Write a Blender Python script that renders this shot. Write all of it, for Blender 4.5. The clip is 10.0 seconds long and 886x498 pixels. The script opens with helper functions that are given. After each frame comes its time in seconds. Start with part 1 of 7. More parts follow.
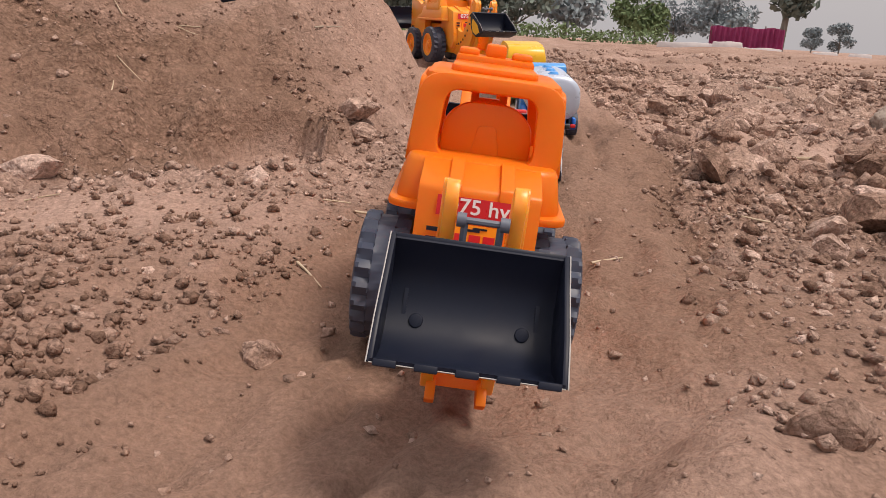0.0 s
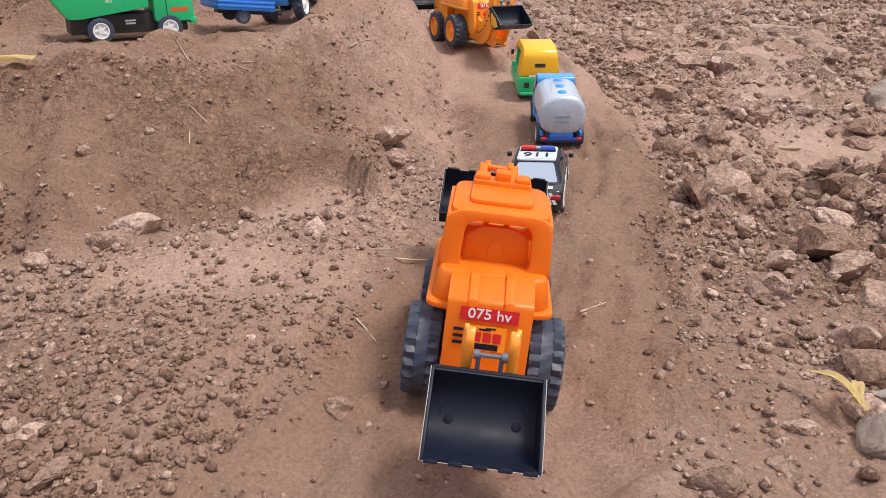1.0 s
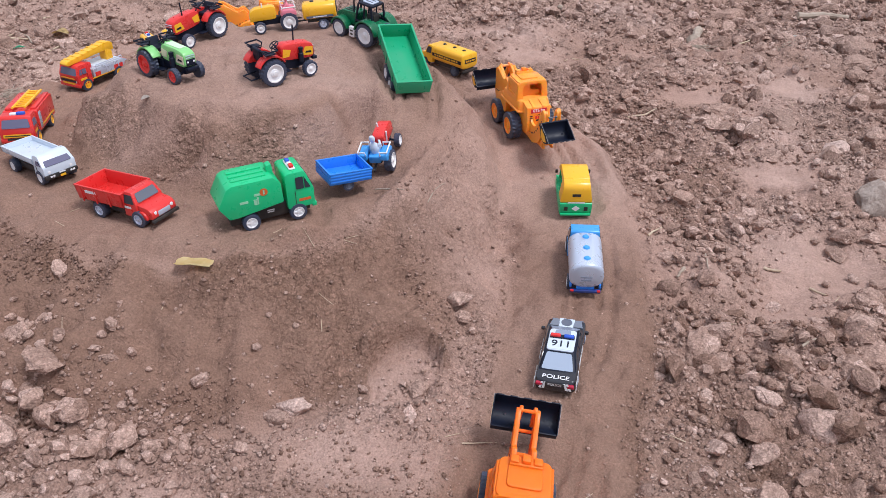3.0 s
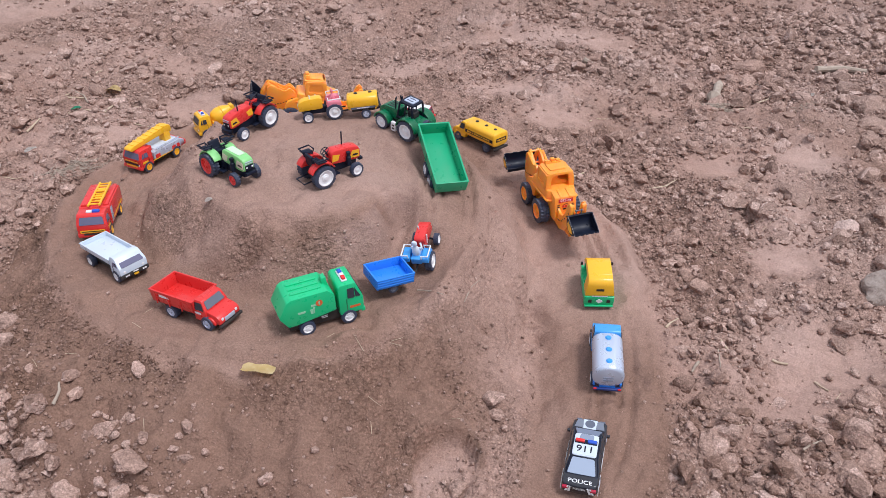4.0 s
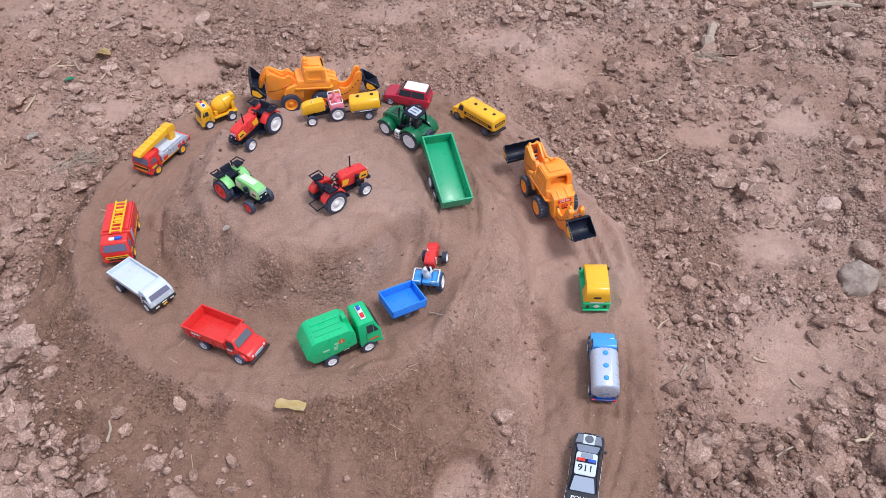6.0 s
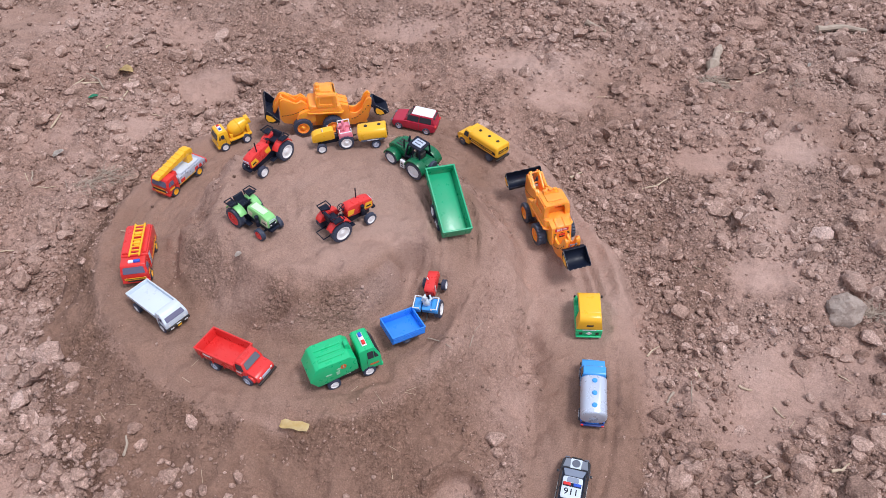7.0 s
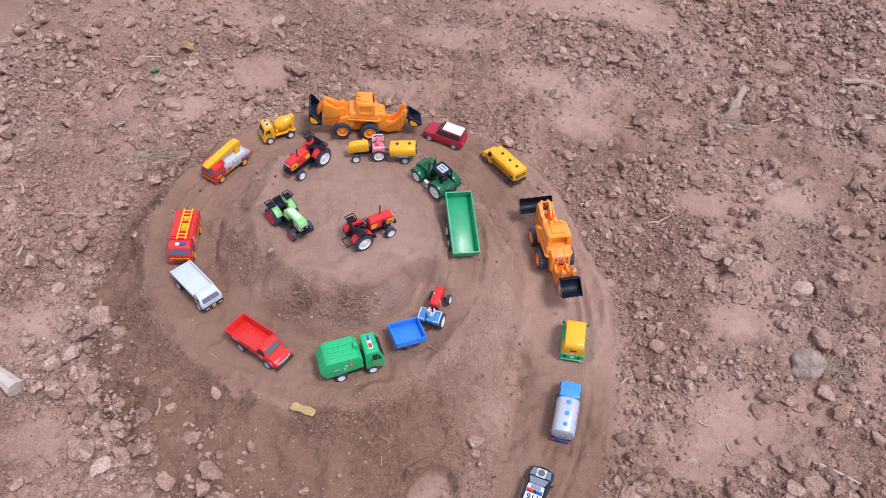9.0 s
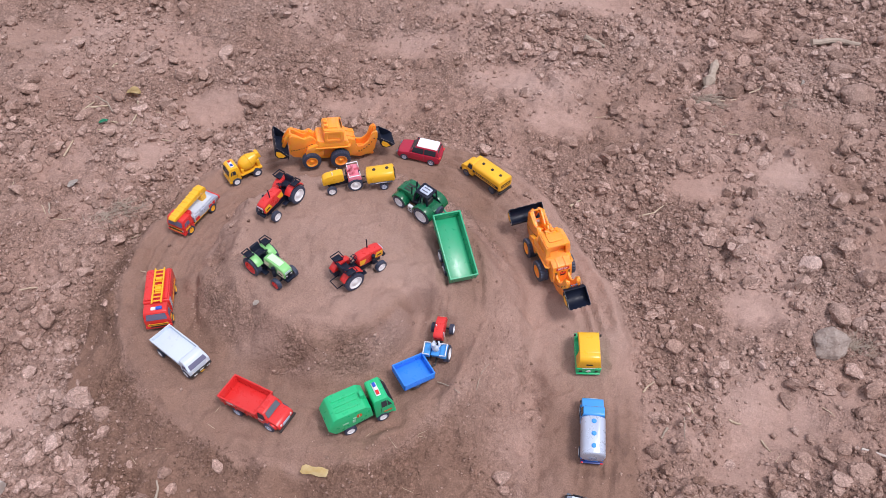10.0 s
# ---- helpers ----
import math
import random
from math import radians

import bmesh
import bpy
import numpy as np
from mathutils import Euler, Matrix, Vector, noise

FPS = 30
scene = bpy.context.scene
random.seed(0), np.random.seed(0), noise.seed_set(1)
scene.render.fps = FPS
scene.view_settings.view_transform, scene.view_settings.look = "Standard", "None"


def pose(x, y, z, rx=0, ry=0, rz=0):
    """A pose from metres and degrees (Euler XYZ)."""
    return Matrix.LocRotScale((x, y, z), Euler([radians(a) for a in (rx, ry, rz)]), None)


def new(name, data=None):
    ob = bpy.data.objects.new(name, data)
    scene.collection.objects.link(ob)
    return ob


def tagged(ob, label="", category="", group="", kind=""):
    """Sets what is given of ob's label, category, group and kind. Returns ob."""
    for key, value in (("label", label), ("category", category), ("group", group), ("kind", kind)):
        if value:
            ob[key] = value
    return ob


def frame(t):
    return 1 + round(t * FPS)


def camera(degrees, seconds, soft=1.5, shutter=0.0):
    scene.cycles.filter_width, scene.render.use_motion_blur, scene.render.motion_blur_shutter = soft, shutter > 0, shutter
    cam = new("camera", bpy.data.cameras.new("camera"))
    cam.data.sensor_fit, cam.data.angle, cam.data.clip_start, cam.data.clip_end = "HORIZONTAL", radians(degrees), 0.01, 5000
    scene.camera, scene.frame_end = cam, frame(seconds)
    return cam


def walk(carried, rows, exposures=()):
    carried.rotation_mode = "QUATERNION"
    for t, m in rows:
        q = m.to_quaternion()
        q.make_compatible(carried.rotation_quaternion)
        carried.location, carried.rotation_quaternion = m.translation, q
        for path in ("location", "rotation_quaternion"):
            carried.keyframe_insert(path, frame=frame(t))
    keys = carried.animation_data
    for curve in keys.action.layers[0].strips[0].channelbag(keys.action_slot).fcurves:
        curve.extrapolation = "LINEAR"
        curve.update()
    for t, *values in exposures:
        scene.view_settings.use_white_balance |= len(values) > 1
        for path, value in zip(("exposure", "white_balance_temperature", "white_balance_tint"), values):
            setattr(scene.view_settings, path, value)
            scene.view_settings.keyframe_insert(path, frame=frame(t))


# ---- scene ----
cam = camera(58.8, 10.0, soft=0.78)
# seconds, eye, yaw, pitch, roll
ROWS = [
    (0.0, -0.0004, 0.0013, 0.1802, -0.95, -15.55, 3.25),
    (0.5, -0.0069, -0.0474, 0.2254, -0.02, -18.34, 2.78),
    (1.0, -0.0039, -0.0814, 0.2959, 0.77, -21.96, 1.69),
    (1.5, -0.0064, -0.1005, 0.3880, 1.03, -24.85, 0.52),
    (2.0, -0.0078, -0.1208, 0.4942, 1.56, -27.46, -0.12),
    (3.3, -0.0156, -0.1855, 0.7990, 6.90, -33.85, 0.90),
    (3.5, -0.0198, -0.1850, 0.8363, 7.63, -34.01, 0.80),
    (4.0, -0.0404, -0.1796, 0.9470, 6.94, -34.27, 0.43),
    (4.5, -0.0706, -0.1693, 1.0167, 5.49, -35.25, 0.38),
    (5.0, -0.0986, -0.1452, 1.0966, 4.91, -37.83, 0.21),
    (5.5, -0.0966, -0.1004, 1.1514, 5.00, -42.43, 0.07),
    (5.7, -0.0965, -0.0816, 1.1775, 5.12, -44.38, -0.04),
    (6.8, -0.0680, -0.0550, 1.3010, 7.00, -45.50, -0.60),
    (7.0, -0.0596, -0.0609, 1.3166, 7.39, -45.76, -0.54),
    (7.5, -0.0490, -0.0802, 1.3820, 9.26, -47.76, -0.17),
    (8.0, -0.0331, -0.1004, 1.4416, 11.56, -49.86, 0.80),
    (8.5, -0.0182, -0.1130, 1.4983, 12.12, -49.91, 2.89),
    (9.0, -0.0259, -0.0817, 1.5380, 10.19, -49.19, 4.49),
    (9.5, -0.0562, -0.0278, 1.5313, 7.98, -48.77, 3.71),
    (10.0, -0.0923, 0.0180, 1.4929, 6.87, -49.16, -0.55),
]
walk(cam, [(t, pose(x, y, z, 90 + pitch, 0, yaw) @ pose(0, 0, 0, 0, 0, roll)) for t, x, y, z, yaw, pitch, roll in ROWS],
     exposures=[(0.0, 0.17, 7350, 15), (0.5, 0.31, 7050, 12), (1.0, 0.35, 6700, 10), (2.0, 0.28, 6050, 11), (3.5, 0.16, 6000, 13), (5.5, 0.17, 5950, 12), (7.5, 0.14, 6050, 15), (10.0, 0.11, 6150, 18)])

# ---- light: a bright overcast sky, the sun only a broad soft glow behind the cloud ----
SUN_TURN, SUN_UP = 115.0, 64.0
world = bpy.data.worlds.new("sky")
scene.world = world
world.use_nodes = True
nt = world.node_tree
sky = nt.nodes.new("ShaderNodeTexSky")
sky.sky_type = "NISHITA"
sky.sun_disc = False
sky.sun_elevation, sky.sun_rotation = radians(SUN_UP), radians(SUN_TURN)
sky.air_density, sky.dust_density, sky.ozone_density = 1.2, 6.0, 1.0
haze = nt.nodes.new("ShaderNodeMixRGB")
haze.inputs[0].default_value = 0.88
# an overcast sky is about a third as bright at the horizon as overhead
aloft = nt.nodes.new("ShaderNodeSeparateXYZ")
nt.links.new(nt.nodes.new("ShaderNodeTexCoord").outputs["Generated"], aloft.inputs[0])
cloud = nt.nodes.new("ShaderNodeValToRGB")
cloud.color_ramp.elements[0].position, cloud.color_ramp.elements[0].color = 0.0, (0.50, 0.515, 0.57, 1)
cloud.color_ramp.elements[1].position, cloud.color_ramp.elements[1].color = 1.0, (1.0, 1.0, 1.04, 1)
nt.links.new(aloft.outputs["Z"], cloud.inputs[0])
bright = nt.nodes.new("ShaderNodeMixRGB")
bright.blend_type = "MULTIPLY"
bright.inputs[0].default_value = 1.0
bright.inputs[2].default_value = (12.0, 12.0, 12.0, 1)
nt.links.new(cloud.outputs[0], bright.inputs[1])
nt.links.new(bright.outputs[0], haze.inputs[2])
nt.links.new(sky.outputs[0], haze.inputs[1])
nt.links.new(haze.outputs[0], nt.nodes["Background"].inputs[0])
nt.nodes["Background"].inputs[1].default_value = 0.074
sun = new("sun", bpy.data.lights.new("sun", "SUN"))
sun.data.energy, sun.data.angle, sun.data.color = 2.25, radians(16), (1.0, 0.96, 0.9)
sun.matrix_world = pose(0, 0, 3, 90 - SUN_UP, 0, 180 - SUN_TURN)
# ---- materials ----
def nodes_of(name):
    m = bpy.data.materials.new(name)
    m.use_nodes = True
    t = m.node_tree
    return m, t, t.nodes["Principled BSDF"]


def ramp(t, source, stops):
    n = t.nodes.new("ShaderNodeValToRGB")
    while len(n.color_ramp.elements) < len(stops):
        n.color_ramp.elements.new(0.5)
    for e, (p, c) in zip(n.color_ramp.elements, stops):
        e.position, e.color = p, (*c, 1) if len(c) == 3 else c
    t.links.new(source, n.inputs[0])
    return n.outputs[0]


def noise_of(t, scale, detail=6, rough=0.6, where=None):
    n = t.nodes.new("ShaderNodeTexNoise")
    n.inputs["Scale"].default_value, n.inputs["Detail"].default_value, n.inputs["Roughness"].default_value = scale, detail, rough
    if where is None:
        where = t.nodes.new("ShaderNodeTexCoord").outputs["Object"]
    t.links.new(where, n.inputs["Vector"])
    return n.outputs[0]


def mixed(t, kind, a, b, amount):
    n = t.nodes.new("ShaderNodeMixRGB")
    n.blend_type = kind
    for slot, v in ((1, a), (2, b), (0, amount)):
        if isinstance(v, (int, float)):
            n.inputs[slot].default_value = v
        elif isinstance(v, tuple):
            n.inputs[slot].default_value = (*v, 1)
        else:
            t.links.new(v, n.inputs[slot])
    return n.outputs[0]


def bumped(t, b, height, strength, distance):
    n = t.nodes.new("ShaderNodeBump")
    n.inputs["Strength"].default_value, n.inputs["Distance"].default_value = strength, distance
    t.links.new(height, n.inputs["Height"])
    t.links.new(n.outputs[0], b.inputs["Normal"])


def math_of(t, kind, a, b=0.0):
    n = t.nodes.new("ShaderNodeMath")
    n.operation = kind
    for slot, v in ((0, a), (1, b)):
        if isinstance(v, (int, float)):
            n.inputs[slot].default_value = v
        else:
            t.links.new(v, n.inputs[slot])
    return n.outputs[0]


def soil_material(name, own="", damp=False):
    """Dusty brown earth made of grains and crumbs; freshly dug earth (the attribute "fresh") is moister and darker,
    and the heap's shade is painted in with it; trodden earth (a low "loose") is pressed smooth."""
    m, t, b = nodes_of(name)
    where = t.nodes.new("ShaderNodeNewGeometry").outputs["Position"]
    broad, mid, fine = noise_of(t, 2.6, 5, 0.6, where), noise_of(t, 24, 8, 0.7, where), noise_of(t, 420, 5, 0.75, where)
    dry = ramp(t, broad, [(0.32, (0.385, 0.250, 0.203)), (0.48, (0.428, 0.285, 0.236)), (0.66, (0.470, 0.327, 0.279))])
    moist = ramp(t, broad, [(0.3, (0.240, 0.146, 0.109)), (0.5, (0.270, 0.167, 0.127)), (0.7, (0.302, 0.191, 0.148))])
    loose = t.nodes.new("ShaderNodeAttribute")
    loose.attribute_name = "loose"
    fresh = t.nodes.new("ShaderNodeAttribute")
    fresh.attribute_name = "fresh"
    if own:
        base = mixed(t, "MIX", dry, moist, 0.55) if damp else mixed(t, "MULTIPLY", dry, (1.14, 1.18, 1.20), 1.0)
        coarse = 0.8
    else:
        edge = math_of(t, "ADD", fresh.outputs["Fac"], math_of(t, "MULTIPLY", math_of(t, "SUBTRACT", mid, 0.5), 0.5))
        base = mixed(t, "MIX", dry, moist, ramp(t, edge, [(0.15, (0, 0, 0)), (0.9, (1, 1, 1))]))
        coarse = loose.outputs["Fac"]
    c = mixed(t, "OVERLAY", base, ramp(t, mid, [(0.28, (0.36, 0.355, 0.35)), (0.5, (0.5, 0.5, 0.5)), (0.72, (0.64, 0.635, 0.63))]), 0.5)
    c = mixed(t, "OVERLAY", c, ramp(t, fine, [(0.3, (0.26, 0.255, 0.25)), (0.7, (0.74, 0.74, 0.74))]), 0.65)
    height = math_of(t, "MULTIPLY", noise_of(t, 260, 6, 0.72, where), 0.0022)
    height = math_of(t, "ADD", height, math_of(t, "MULTIPLY", noise_of(t, 55, 5, 0.7, where), 0.004))
    layers = ((420, 0.0014, 0.85), (190, 0.0040, 0.9), (95, 0.0050, 0.55)) if not own else ((480, 0.0012, 0.8), (210, 0.0030, 0.8), (110, 0.0030, 0.3))
    for size, tall, deep in layers:
        cells = t.nodes.new("ShaderNodeTexVoronoi")
        cells.inputs["Scale"].default_value = size
        bent = mixed(t, "ADD", where, mixed(t, "MULTIPLY", noise_of(t, size * 0.7, 2, 0.6, where), (1.2 / size,) * 3, 1.0), 1.0)
        t.links.new(bent, cells.inputs["Vector"])
        one = t.nodes.new("ShaderNodeSeparateColor")
        t.links.new(cells.outputs["Color"], one.inputs[0])
        # each crumb is a dome of its own height; many are too low to see
        dome = math_of(t, "MAXIMUM", math_of(t, "SUBTRACT", 1.0, math_of(t, "MULTIPLY", math_of(t, "POWER", cells.outputs["Distance"], 2.0), 2.6)), 0.0)
        dome = math_of(t, "MULTIPLY", dome, math_of(t, "POWER", one.outputs[1], 1.6))
        dome = math_of(t, "MULTIPLY", dome, math_of(t, "ADD", math_of(t, "MULTIPLY", coarse, 0.9), 0.1))
        height = math_of(t, "ADD", height, math_of(t, "MULTIPLY", dome, tall))
        # shade painted into the colour: crumb tops lighter, gaps between them darker
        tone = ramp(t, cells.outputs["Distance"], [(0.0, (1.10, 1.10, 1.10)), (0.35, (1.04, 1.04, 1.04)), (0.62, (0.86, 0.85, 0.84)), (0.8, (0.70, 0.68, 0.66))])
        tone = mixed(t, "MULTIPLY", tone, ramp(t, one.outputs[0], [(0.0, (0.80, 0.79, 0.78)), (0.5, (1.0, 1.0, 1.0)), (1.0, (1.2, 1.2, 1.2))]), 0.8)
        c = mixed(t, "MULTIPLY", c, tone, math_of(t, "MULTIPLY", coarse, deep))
    if own:
        info = t.nodes.new("ShaderNodeNewGeometry").outputs["Random Per Island"] if own == "island" else t.nodes.new("ShaderNodeObjectInfo").outputs["Random"]
        c = mixed(t, "MULTIPLY", c, ramp(t, info, [(0.0, (0.66, 0.63, 0.61)), (0.3, (0.92, 0.90, 0.88)), (0.75, (1.14, 1.15, 1.15)), (1.0, (1.36, 1.42, 1.47))]), 1.0)
    # away from the heap the old field is drier and greyer
    away = t.nodes.new("ShaderNodeVectorMath")
    away.operation = "DISTANCE"
    away.inputs[1].default_value = (-0.5, 0.95, 0.1)
    t.links.new(where, away.inputs[0])
    far = math_of(t, "MULTIPLY", away.outputs["Value"], 0.5)
    old = mixed(t, "MULTIPLY", ramp(t, far, [(0.33, (0, 0, 0)), (0.62, (1, 1, 1))]), ramp(t, noise_of(t, 1.7, 4, 0.6, where), [(0.35, (0.25, 0.25, 0.25)), (0.6, (1, 1, 1))]), 1.0)
    c = mixed(t, "MULTIPLY", c, mixed(t, "MIX", (1.0, 1.0, 1.0), (0.955, 0.975, 0.980), old), 1.0)
    t.links.new(c, b.inputs["Base Color"])
    b.inputs["Roughness"].default_value = 0.96
    b.inputs["Specular IOR Level"].default_value = 0.12
    bumped(t, b, height, 1.0, 1.0)
    return m


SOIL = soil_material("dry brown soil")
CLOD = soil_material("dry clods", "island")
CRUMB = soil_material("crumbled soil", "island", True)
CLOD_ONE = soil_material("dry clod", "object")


def plastic(name, colour, rough=0.35, glow=0.0, wear=0.12, metal=0.0, shine=0.5, waxy=0.0):
    m, t, b = nodes_of(name)
    dust = ramp(t, noise_of(t, 45, 5, 0.65), [(0.45, (0, 0, 0)), (0.8, (1, 1, 1))])
    c = mixed(t, "MIX", colour, (0.33, 0.22, 0.155), mixed(t, "MULTIPLY", dust, (wear, wear, wear), 1.0))
    t.links.new(c, b.inputs["Base Color"])
    t.links.new(ramp(t, noise_of(t, 70, 4, 0.6), [(0.3, (rough * 0.8,) * 3), (0.7, (min(1, rough * 1.35),) * 3)]), b.inputs["Roughness"])
    b.inputs["Metallic"].default_value = metal
    b.inputs["Specular IOR Level"].default_value = shine
    if waxy:
        b.inputs["Subsurface Weight"].default_value = waxy
        b.inputs["Subsurface Radius"].default_value = (0.012, 0.005, 0.001)
    if glow:
        b.inputs["Subsurface Weight"].default_value = glow
        b.inputs["Subsurface Radius"].default_value = (0.007, 0.003, 0.001)
        # thin moulded walls let some daylight through
        thin = t.nodes.new("ShaderNodeBsdfTranslucent")
        thin.inputs[0].default_value = (*colour, 1)
        both = t.nodes.new("ShaderNodeMixShader")
        both.inputs[0].default_value = glow * 1.25
        t.links.new(b.outputs[0], both.inputs[1])
        t.links.new(thin.outputs[0], both.inputs[2])
        t.links.new(both.outputs[0], t.nodes["Material Output"].inputs["Surface"])
    return m


ORANGE = plastic("orange plastic", (1.0, 0.27, 0.018), 0.36, 0.28, wear=0.06)
AMBER = plastic("amber orange plastic", (1.0, 0.36, 0.05), 0.33, 0.0, wear=0.0, waxy=0.8)
BLACK = plastic("black plastic", (0.006, 0.010, 0.025), 0.45, wear=0.02, shine=0.28)
DARK = plastic("dark chassis plastic", (0.018, 0.018, 0.02), 0.5, wear=0.15)
RUBBER = plastic("tyre plastic", (0.036, 0.049, 0.088), 0.5, wear=0.10)
NIGHT = plastic("glossy black paint", (0.016, 0.018, 0.026), 0.14, wear=0.03, shine=0.7)
GREY = plastic("grey blue plastic", (0.11, 0.13, 0.18), 0.45)
WHITE = plastic("white plastic", (0.78, 0.79, 0.82), 0.3, wear=0.06)
SILVER = plastic("silver plastic", (0.54, 0.61, 0.75), 0.28, wear=0.05, metal=0.35)
RED = plastic("red plastic", (0.68, 0.034, 0.032), 0.28, wear=0.06)
CRIMSON = plastic("crimson paint", (0.42, 0.018, 0.05), 0.2, wear=0.05)
BLUE = plastic("blue plastic", (0.035, 0.24, 0.80), 0.3, wear=0.05)
SKYBLUE = plastic("sky blue plastic", (0.06, 0.33, 0.78), 0.3, wear=0.05)
YELLOW = plastic("yellow plastic", (0.88, 0.47, 0.02), 0.3, wear=0.06)
GREEN = plastic("green plastic", (0.016, 0.50, 0.20), 0.3, wear=0.05)
DEEPGREEN = plastic("deep green plastic", (0.005, 0.13, 0.055), 0.25, wear=0.05)
LIME = plastic("lime green plastic", (0.25, 0.62, 0.22), 0.3, wear=0.05)
CREAM = plastic("cream plastic", (0.72, 0.68, 0.52), 0.4)
PINK = plastic("pink plastic", (0.75, 0.22, 0.3), 0.4)
GLASS = plastic("dark toy glass", (0.03, 0.04, 0.055), 0.08, wear=0.03)
# the sky's pale reflection is put into this glass's base colour
PALEGLASS = plastic("toy glass, sky reflection in its colour", (0.25, 0.30, 0.40), 0.1, wear=0.04)
TINTGLASS = plastic("violet tinted toy glass", (0.13, 0.13, 0.21), 0.08, wear=0.04)
LIPS = plastic("worn edge plastic", (0.45, 0.44, 0.44), 0.6)
PALELIME = plastic("pale lime plastic", (0.60, 0.80, 0.56), 0.3)
# ---- the lie of the land: a heap of soil with a spiral road cut round it ----
CX, CY = -0.42, 1.05
# along the spiral, in degrees round the heap: radius, height and half width of the road, up to the edge of the top
TURNS = [-95, -59, -44, -29, -13, 18, 54, 75, 107, 139, 160, 195, 218, 250, 284, 306, 320, 345, 372, 396, 450, 510, 555, 600, 640, 672, 700, 732]
RADII = [1.35, 0.85, 0.675, 0.590, 0.515, 0.445, 0.42, 0.385, 0.385, 0.395, 0.40, 0.395, 0.385, 0.365, 0.352, 0.305, 0.282, 0.255, 0.232, 0.20, 0.20, 0.215, 0.235, 0.205, 0.20, 0.205, 0.20, 0.182]
RISES = [0.045, 0.061, 0.088, 0.094, 0.109, 0.137, 0.154, 0.166, 0.170, 0.178, 0.184, 0.188, 0.188, 0.185, 0.189, 0.190, 0.198, 0.230, 0.268, 0.298, 0.291, 0.284, 0.287, 0.290, 0.290, 0.283, 0.273, 0.262]
HALVES = [0.11, 0.10, 0.095, 0.09, 0.09, 0.09, 0.085, 0.08, 0.08, 0.075, 0.075, 0.075, 0.075, 0.075, 0.07, 0.065, 0.06, 0.055, 0.05, 0.0, 0.0, 0.0, 0.0, 0.0, 0.0, 0.0, 0.0, 0.0]
# foot of the heap, round the compass
FOOT_AT = [-100, -70, -45, -20, 20, 60, 110, 160, 190, 215, 240, 260]
FOOT_R = [0.635, 0.625, 0.57, 0.44, 0.56, 0.58, 0.56, 0.57, 0.60, 0.65, 0.67, 0.65]


def lattice(ix, iy, seed):
    n = (ix.astype(np.int64) * 374761393 + iy.astype(np.int64) * 668265263 + seed * 1442695041) & 0xFFFFFFFF
    n = ((n ^ (n >> 13)) * 1274126177) & 0xFFFFFFFF
    return ((n ^ (n >> 16)) & 0xFFFF) / 65535.0


def value_noise(x, y, seed):
    ix, iy = np.floor(x), np.floor(y)
    fx, fy = x - ix, y - iy
    fx, fy = fx * fx * fx * (fx * (fx * 6 - 15) + 10), fy * fy * fy * (fy * (fy * 6 - 15) + 10)
    a, b = lattice(ix, iy, seed), lattice(ix + 1, iy, seed)
    c, d = lattice(ix, iy + 1, seed), lattice(ix + 1, iy + 1, seed)
    return (a + (b - a) * fx) * (1 - fy) + (c + (d - c) * fx) * fy - 0.5


def fbm(x, y, size, octaves, seed, gain=0.5):
    total, amount = 0, 1.0
    for k in range(octaves):
        total = total + amount * value_noise(x * 2 ** k / size + 17.3 * k, y * 2 ** k / size - 9.1 * k, seed + k)
        amount *= gain
    return total


def cobbles(x, y, size, seed):
    """Clumped earth: rounded, uneven lumps pressed against one another, 0 to about 1 high."""
    bx, by = x + 0.35 * size * fbm(x, y, size * 0.6, 2, seed + 3), y + 0.35 * size * fbm(x, y, size * 0.6, 2, seed + 4)
    u, v = bx / size, by / size
    iu, iv = np.floor(u), np.floor(v)
    best = np.zeros(np.shape(u))
    for du in (-1, 0, 1):
        for dv in (-1, 0, 1):
            cu, cv = iu + du, iv + dv
            px, py = cu + lattice(cu, cv, seed), cv + lattice(cu, cv, seed + 1)
            tall = lattice(cu, cv, seed + 2)
            reach = 0.42 + 0.5 * tall
            tilt = 1 + 0.7 * ((u - px) * (lattice(cu, cv, seed + 5) - 0.5) + (v - py) * (lattice(cu, cv, seed + 6) - 0.5))
            d = np.hypot(u - px, v - py) / reach
            best = np.maximum(best, np.clip(1 - d * d, 0, 1) ** 0.55 * (0.15 + 0.85 * tall) * tilt)
    return best


def spiral(values, turn):
    return np.interp(turn, TURNS, values)


def plain(x, y):
    """The rough field round the heap."""
    far = np.clip(np.hypot(x, y - 1) - 2.5, 0, 60)
    return 0.066 + 0.012 * np.clip(x, -1.5, 1.5) ** 2 - 0.012 * np.clip(y - 0.8, -1, 1.4) - 0.003 * far + 0.05 * fbm(x, y, 0.55, 2, 5)


PROFILE_R = np.linspace(0, 1.6, 641)
PROFILE_A = np.arange(0, 360, 0.5)


